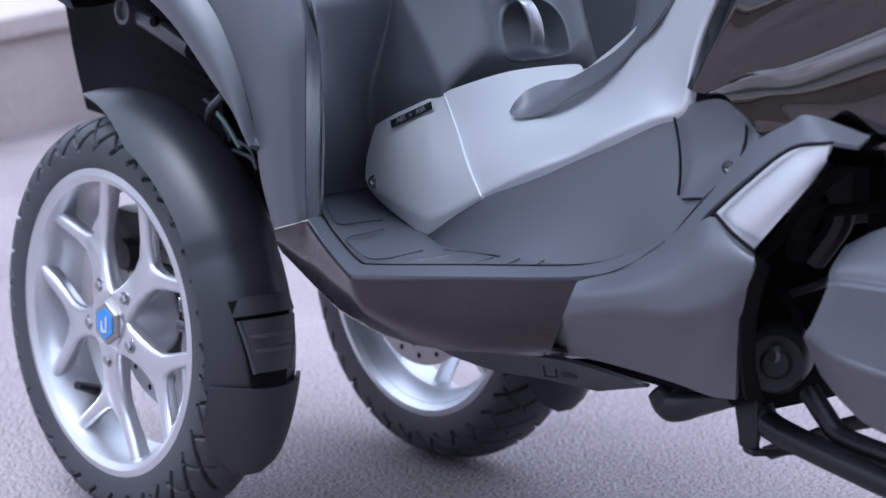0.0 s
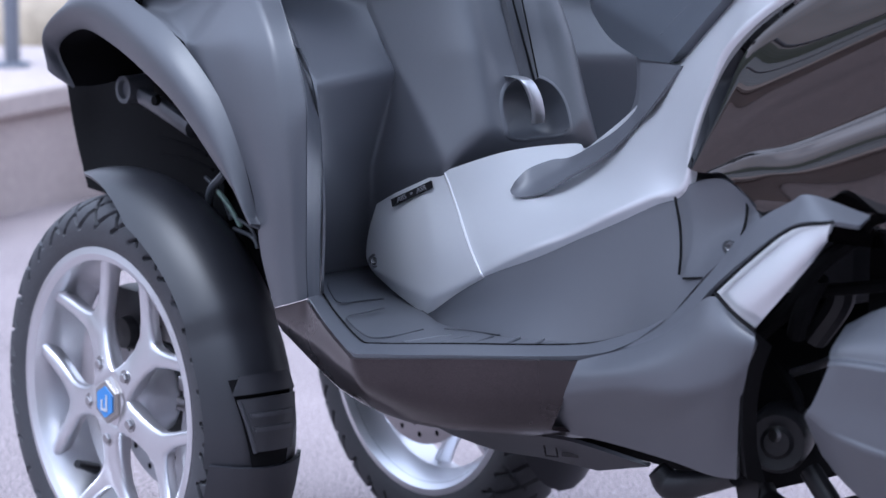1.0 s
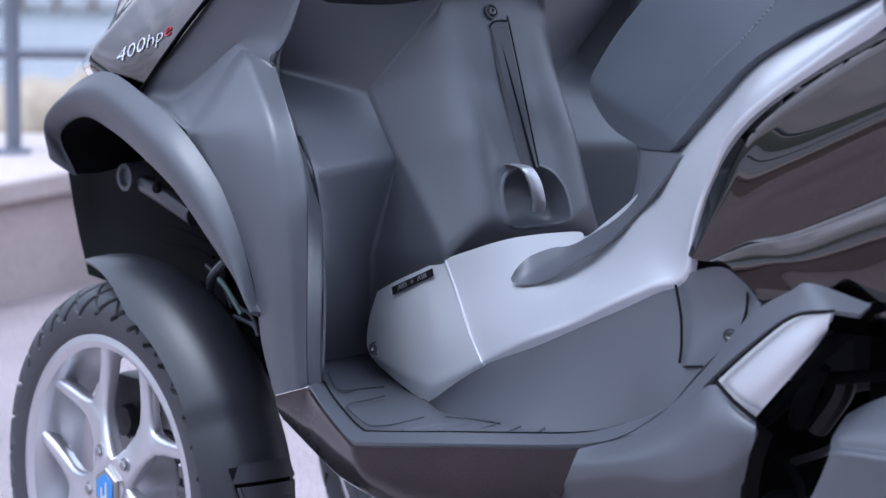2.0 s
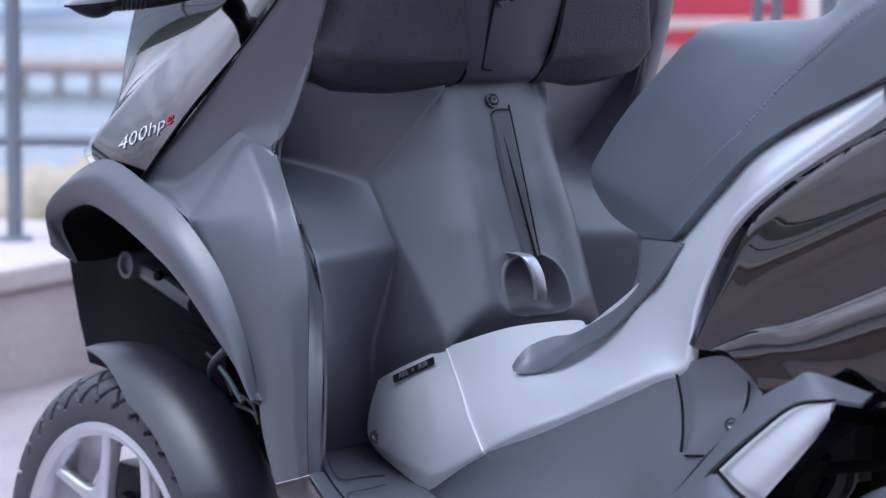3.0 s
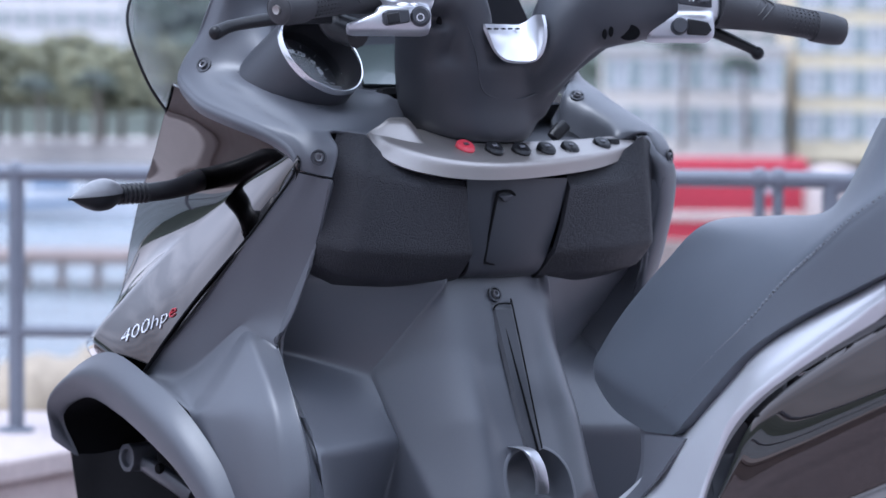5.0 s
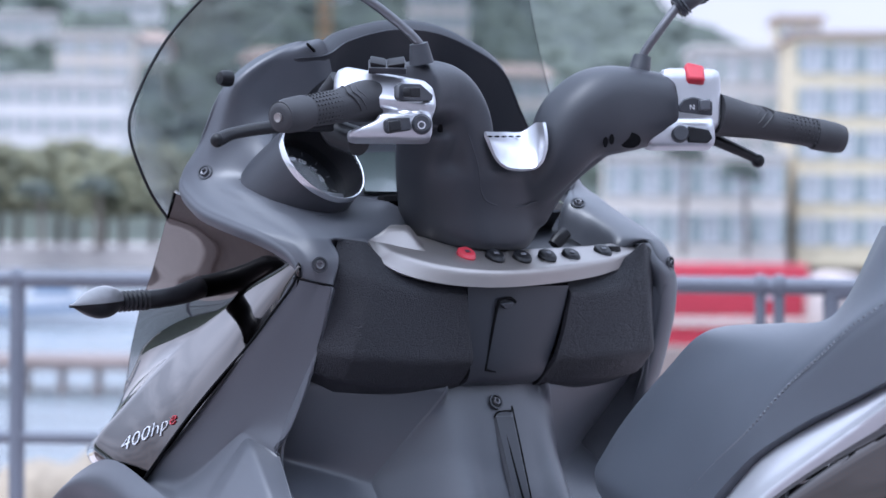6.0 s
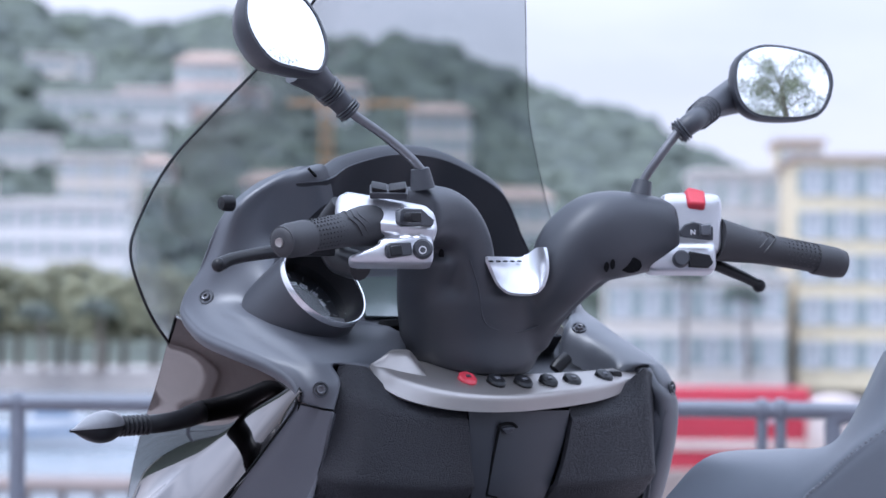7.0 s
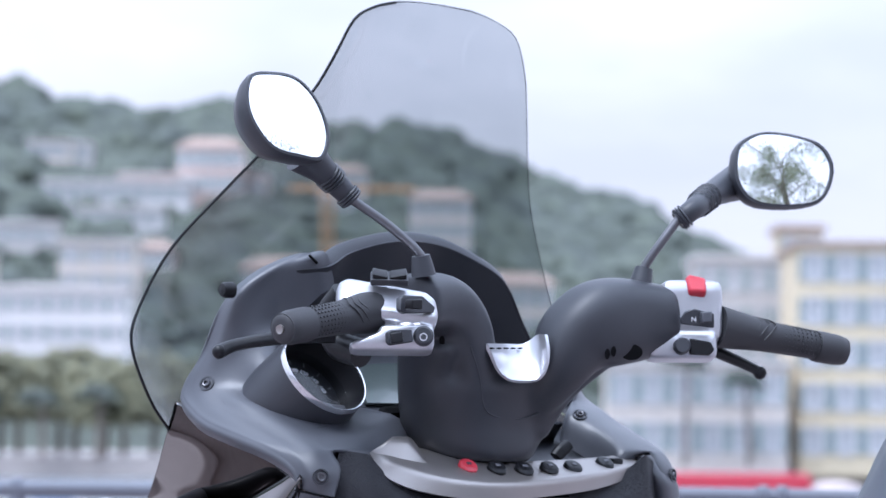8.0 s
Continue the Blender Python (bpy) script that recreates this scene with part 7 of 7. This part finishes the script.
def palm(x, y, height, tilt):
    t = thing("palm_tree", "tall palm with drooping fronds on the promenade", "palm", pose(x, y, -0.9), "palms on the promenade")
    part("trunk", tube([(0, 0, -0.2), (tilt * 0.4, 0, height * 0.5), (tilt, 0, height)], [0.24, 0.18, 0.17], 8), TRUNK, t)
    for k in range(18):
        a, q = k * 2.4, 0.6 + 0.4 * ((k * 7) % 5) / 4
        c, s = math.cos(a), math.sin(a)
        mid = [(tilt + r * c * q * 2.2, r * s * q * 2.2, height + 0.9 * q * math.sin(r * 2.4) - 1.3 * r * r) for r in (0, 0.25, 0.5, 0.75, 1.0)]
        wing = [[(p[0] - s * wd, p[1] + c * wd, p[2] - 0.12), p, (p[0] + s * wd, p[1] - c * wd, p[2] - 0.12)] for p, wd in zip(mid, (0.05, 0.28, 0.34, 0.26, 0.03))]
        part("frond", grid(wing), LEAF, t, solid=0.02)
    return t


palm(16.8, 212.6, 7.6, 0.2)
palm(21.5, 213, 6.2, -0.3)
palm(-27, 224, 5.0, 0.3)
palm(-31, 223, 4.6, -0.2)
palm(-36, 224, 4.8, 0.2)

# ---- houses ----
# pale base colour holds bright curtains and the sky's reflection in the glass
PANE = material("sky_pale_pane", (0.42, 0.425, 0.44), 0.12, coat=0.3, vary=0.2, scale=0.2, fine=2)
SHUTTER = material("grey_shutter", (0.26, 0.30, 0.30), 0.7, vary=0.15, scale=0.4, fine=4)
FACADES = {
    "cream": material("cream_render", (0.66, 0.59, 0.53), 0.85, vary=0.10, scale=0.12, fine=1.5, rand=0.05),
    "yellow": material("yellow_render", (0.68, 0.58, 0.41), 0.85, vary=0.10, scale=0.12, fine=1.5, rand=0.05),
    "white": material("white_render", (0.72, 0.70, 0.69), 0.85, vary=0.08, scale=0.12, fine=1.5, rand=0.05),
    "pink": material("pink_render", (0.62, 0.48, 0.43), 0.85, vary=0.10, scale=0.12, fine=1.5, rand=0.05),
    "grey": material("grey_render", (0.56, 0.53, 0.51), 0.85, vary=0.10, scale=0.12, fine=1.5, rand=0.05),
}
TILE = material("roof_tiles", (0.36, 0.27, 0.225), 0.85, vary=0.2, scale=0.4, fine=4)


def house(x0, x1, y, z0, z1, deep, tone, cols, floors, label, pitched=False, turn=0.0):
    h = thing("apartment_building" if floors > 3 else "house", label, "building", pose((x0 + x1) / 2, y, z0, 0, 0, turn))
    w, t = (x1 - x0) / 2, z1 - z0
    part("wall", block((-w, 0, -12 if y > 290 else -1), (w, deep, t)), FACADES[tone], h)
    if pitched:
        bm = bmesh.new()
        a = [bm.verts.new(p) for p in ((-w - 0.4, -0.4, t), (w + 0.4, -0.4, t), (w + 0.4, deep + 0.4, t), (-w - 0.4, deep + 0.4, t), (-w * 0.6, deep / 2, t + w * 0.35), (w * 0.6, deep / 2, t + w * 0.35))]
        for f in ((0, 1, 5, 4), (1, 2, 5), (2, 3, 4, 5), (3, 0, 4), (3, 2, 1, 0)):
            bm.faces.new([a[k] for k in f])
        part("roof", bm, TILE, h, "tiled hipped roof")
    else:
        part("roof", block((-w - 0.35, -0.35, t), (w + 0.35, deep + 0.3, t + 0.45), 0.1), FACADES["grey"] if tone != "yellow" else TILE, h)
    fh, cw = t / floors, 2 * w / cols
    proto = None
    for f in range(floors):
        for c in range(cols):
            cx, cz = -w + (c + 0.5) * cw, (f + 0.52) * fh
            a, b = min(0.62, cw * 0.24), fh * 0.30
            if proto is None:
                bm = joined(block((-a - 0.12, -0.12, -b - 0.12), (-a, 0.06, b + 0.12)), block((a, -0.12, -b - 0.12), (a + 0.12, 0.06, b + 0.12)), block((-a, -0.12, b), (a, 0.06, b + 0.12)), block((-a, -0.16, -b - 0.12), (a, 0.06, -b)))
                win = part("window", bm, FACADES["white"], h)
                pane = part("pane", block((-a, -0.03, -b), (a, 0.02, b)), PANE, win)
                sl = part("shutter", block((-a - 0.12 - a * 0.9, -0.10, -b), (-a - 0.13, -0.03, b)), SHUTTER, win)
                sr = part("shutter", block((a + 0.13, -0.10, -b), (a + 0.12 + a * 0.9, -0.03, b)), SHUTTER, win)
                proto = (win.data, pane.data, sl.data, sr.data)
                win.location = (cx, 0, cz)
            else:
                win = new("window", proto[0])
                win.parent, win.location = h, (cx, 0, cz)
                for nm, d in zip(("pane", "shutter", "shutter"), proto[1:]):
                    new(nm, d).parent = win
    return h


house(25.7, 40.0, 219, -0.9, 15.2, 12, "yellow", 6, 5, "tall yellow apartment building with rows of shuttered windows")
house(11.4, 24.6, 216, -0.9, 6.2, 8, "cream", 6, 2, "cream waterfront villa with tall windows and shutters")
house(19.6, 27.4, 236, -0.9, 15.2, 10, "grey", 4, 5, "grey-beige apartment building behind the villa")
house(26.2, 29.6, 236, 15.2, 17.6, 6, "yellow", 2, 1, "small yellow roof storey behind the apartments")
house(-47, -33, 296, 3.5, 15.2, 8, "white", 7, 4, "white apartment block on the slope")
house(-58, -48, 300, 2.0, 19, 8, "pink", 5, 5, "pale pink apartment block on the slope")
house(-54.2, -41.8, 418, 27.6, 32.6, 8, "white", 6, 2, "white villa among the trees")
house(-62, -40, 440, 31.5, 38.4, 8, "white", 9, 2, "long white house among the trees")
house(-42.6, -32.4, 448, 37.0, 44.6, 8, "pink", 5, 2, "pink house with a tiled roof on the hill", True)
house(-52, -29, 452, 36.5, 40.6, 6, "pink", 8, 1, "long orange terrace wall on the hill")
house(-6.2, 2.4, 398, 24.0, 33.0, 8, "cream", 4, 3, "cream house on the slope", True)
house(-16, -9, 380, 17.0, 24.5, 8, "pink", 4, 2, "pale pink house on the slope", True)
house(3.5, 12, 350, 12.0, 19.0, 8, "cream", 4, 2, "cream house above the trees", True)
house(-71, -65, 520, hill_z(-68, 520) - 1.0, hill_z(-68, 520) + 6.5, 8, "grey", 3, 2, "grey house high on the hill")
house(-30, -18, 330, 6.0, 12.5, 8, "white", 6, 2, "white house above the trees")
house(-22, -14, 470, 36, 43, 8, "cream", 4, 2, "cream house on the slope", True)

random.seed(21)
for k, y, w in ((20, 380, 8), (75, 330, 8), (150, 345, 9), (235, 365, 7), (60, 500, 7), (690, 350, 7), (820, 360, 6), (470, 330, 8)):
    x = (k - 784) / 5200 * y
    z = hill_z(x, y) + 1.0
    fl = random.choice((2, 2, 3))
    house(x - w / 2, x + w / 2, y, z, z + 3.1 * fl, 7, random.choice(("white", "cream", "pink", "grey", "grey")), random.choice((3, 4)), fl, "pale house among the trees on the slope", random.random() < 0.3)

ORANGE = material("orange_steel", (0.46, 0.24, 0.10), 0.6, vary=0.1, fine=3)
crane = thing("tower_crane", "slim orange tower crane on the slope", "crane", pose(-13.0, 300, 5))
part("mast", joined(*[tube([(sx * 0.5, sy * 0.5, -8), (sx * 0.5, sy * 0.5, 21)], 0.12, 6, 2) for sx in (-1, 1) for sy in (-1, 1)], *[tube([(-0.5, -0.5, z), (0.5, -0.5, z + 1)], 0.07, 5, 1) for z in range(-8, 20)]), ORANGE, crane)
part("jib", tube([(-4, 0, 21), (9, 0, 21)], 0.25, 6, 2), ORANGE, crane)

# ---- a tree beside the road, opposite the mirror ----
random.seed(3)
pine = thing("leafy_tree", "tree with loose hanging branches beside the road", "tree", pose(9.6, -4.6, 0))
part("trunk", tube([(0, 0, -0.1), (0.1, 0.1, 2.4), (-0.1, 0.2, 4.6), (0.1, 0.1, 7.5)], [0.24, 0.19, 0.15, 0.06], 12), TRUNK, pine)
vs, fs = [], []
for k in range(26):
    a, z0 = k * 2.4, 3.2 + 0.17 * k
    reach = random.uniform(1.6, 3.0)
    ends = [(0, 0, z0), (0.5 * reach * math.cos(a), 0.5 * reach * math.sin(a), z0 + 0.7), (reach * math.cos(a), reach * math.sin(a), z0 + random.uniform(-0.1, 0.7))]
    part("branch", tube(ends, [0.03, 0.018, 0.005], 6), TRUNK, pine)
    line = spline(ends, 12)
    for p in line[6:]:
        for q in range(44):
            c = p + Vector((random.gauss(0, 0.22), random.gauss(0, 0.22), random.gauss(-0.12, 0.2)))
            d = Vector((random.gauss(0, 1), random.gauss(0, 1), random.gauss(-0.7, 0.5))).normalized() * random.uniform(0.06, 0.13)
            n_ = d.orthogonal().normalized() * 0.018
            base = len(vs)
            vs += [tuple(c), tuple(c + d * 0.5 + n_), tuple(c + d), tuple(c + d * 0.5 - n_)]
            fs.append([base, base + 1, base + 2, base + 3])
# unseen copies of it are added below to cut skylight from behind the camera
NEAR_LEAF = material("pale_green_leaf", (0.24, 0.27, 0.17), 0.6, vary=0.3, scale=2.0, fine=20)
me = bpy.data.meshes.new("leaves")
me.from_pydata(vs, [], fs)
me.materials.append(NEAR_LEAF)
leaves = new("leaves", me)
leaves.parent = pine
tagged(leaves, kind="stuff")
tagged(pine, group="trees along the road")
# placed out of view for their darkening of the low sky
for x, y, turn in ((4.8, -8.2, 40), (-8.0, -9.6, 290), (12.4, -0.6, 75)):
    copy_thing(pine, pose(x, y, 0, 0, 0, turn))


# ---- rocks and a headland beyond the quay's other side ----
random.seed(8)
heap = thing("rock_heap", "brown boulder heap in the water by the quay", "rocks", pose(-11, 2.5, 0))
for i in range(26):
    r = random.uniform(0.4, 0.9)
    ob = part("boulder", boulder(r, i + 50), ROCK, heap, angle=50)
    ob.location = (random.uniform(-2, 1.5), random.uniform(-5, 2.5), -1.9 + random.uniform(0.0, 1.3))
rows = []
for i in range(24):
    t = i / 23
    x, y = -320 + 60 * math.sin(3 * t), 330 - 620 * t
    h = 80 * (0.55 + 0.45 * math.sin(7 * t + 1)) * (1 - 0.75 * t)
    rows.append([(x + 10 + 40 * k / 6, y, -3 + h * math.sin(math.pi * (1 - k / 6) ** 0.8 / 2 + 0.0) if k < 6 else -4) for k in range(7)][::-1] + [(x - 40, y, -3)])
tagged(part("headland", grid(rows), HILL, None, angle=180), "low wooded headland across the bay", "hill", kind="structure")

# ---- town side of the quay, behind the camera: unseen houses added to block skylight ----
for x0, x1, h, tone, cols, fl in ((-3, 13, 11, "cream", 6, 4), (13.6, 30, 9.5, "pink", 6, 3), (-20, -3.6, 10, "yellow", 6, 3)):
    house(x0, x1, -24, 0, h, 8, tone, cols, fl, "unseen shuttered house added behind the camera to block skylight", turn=180)
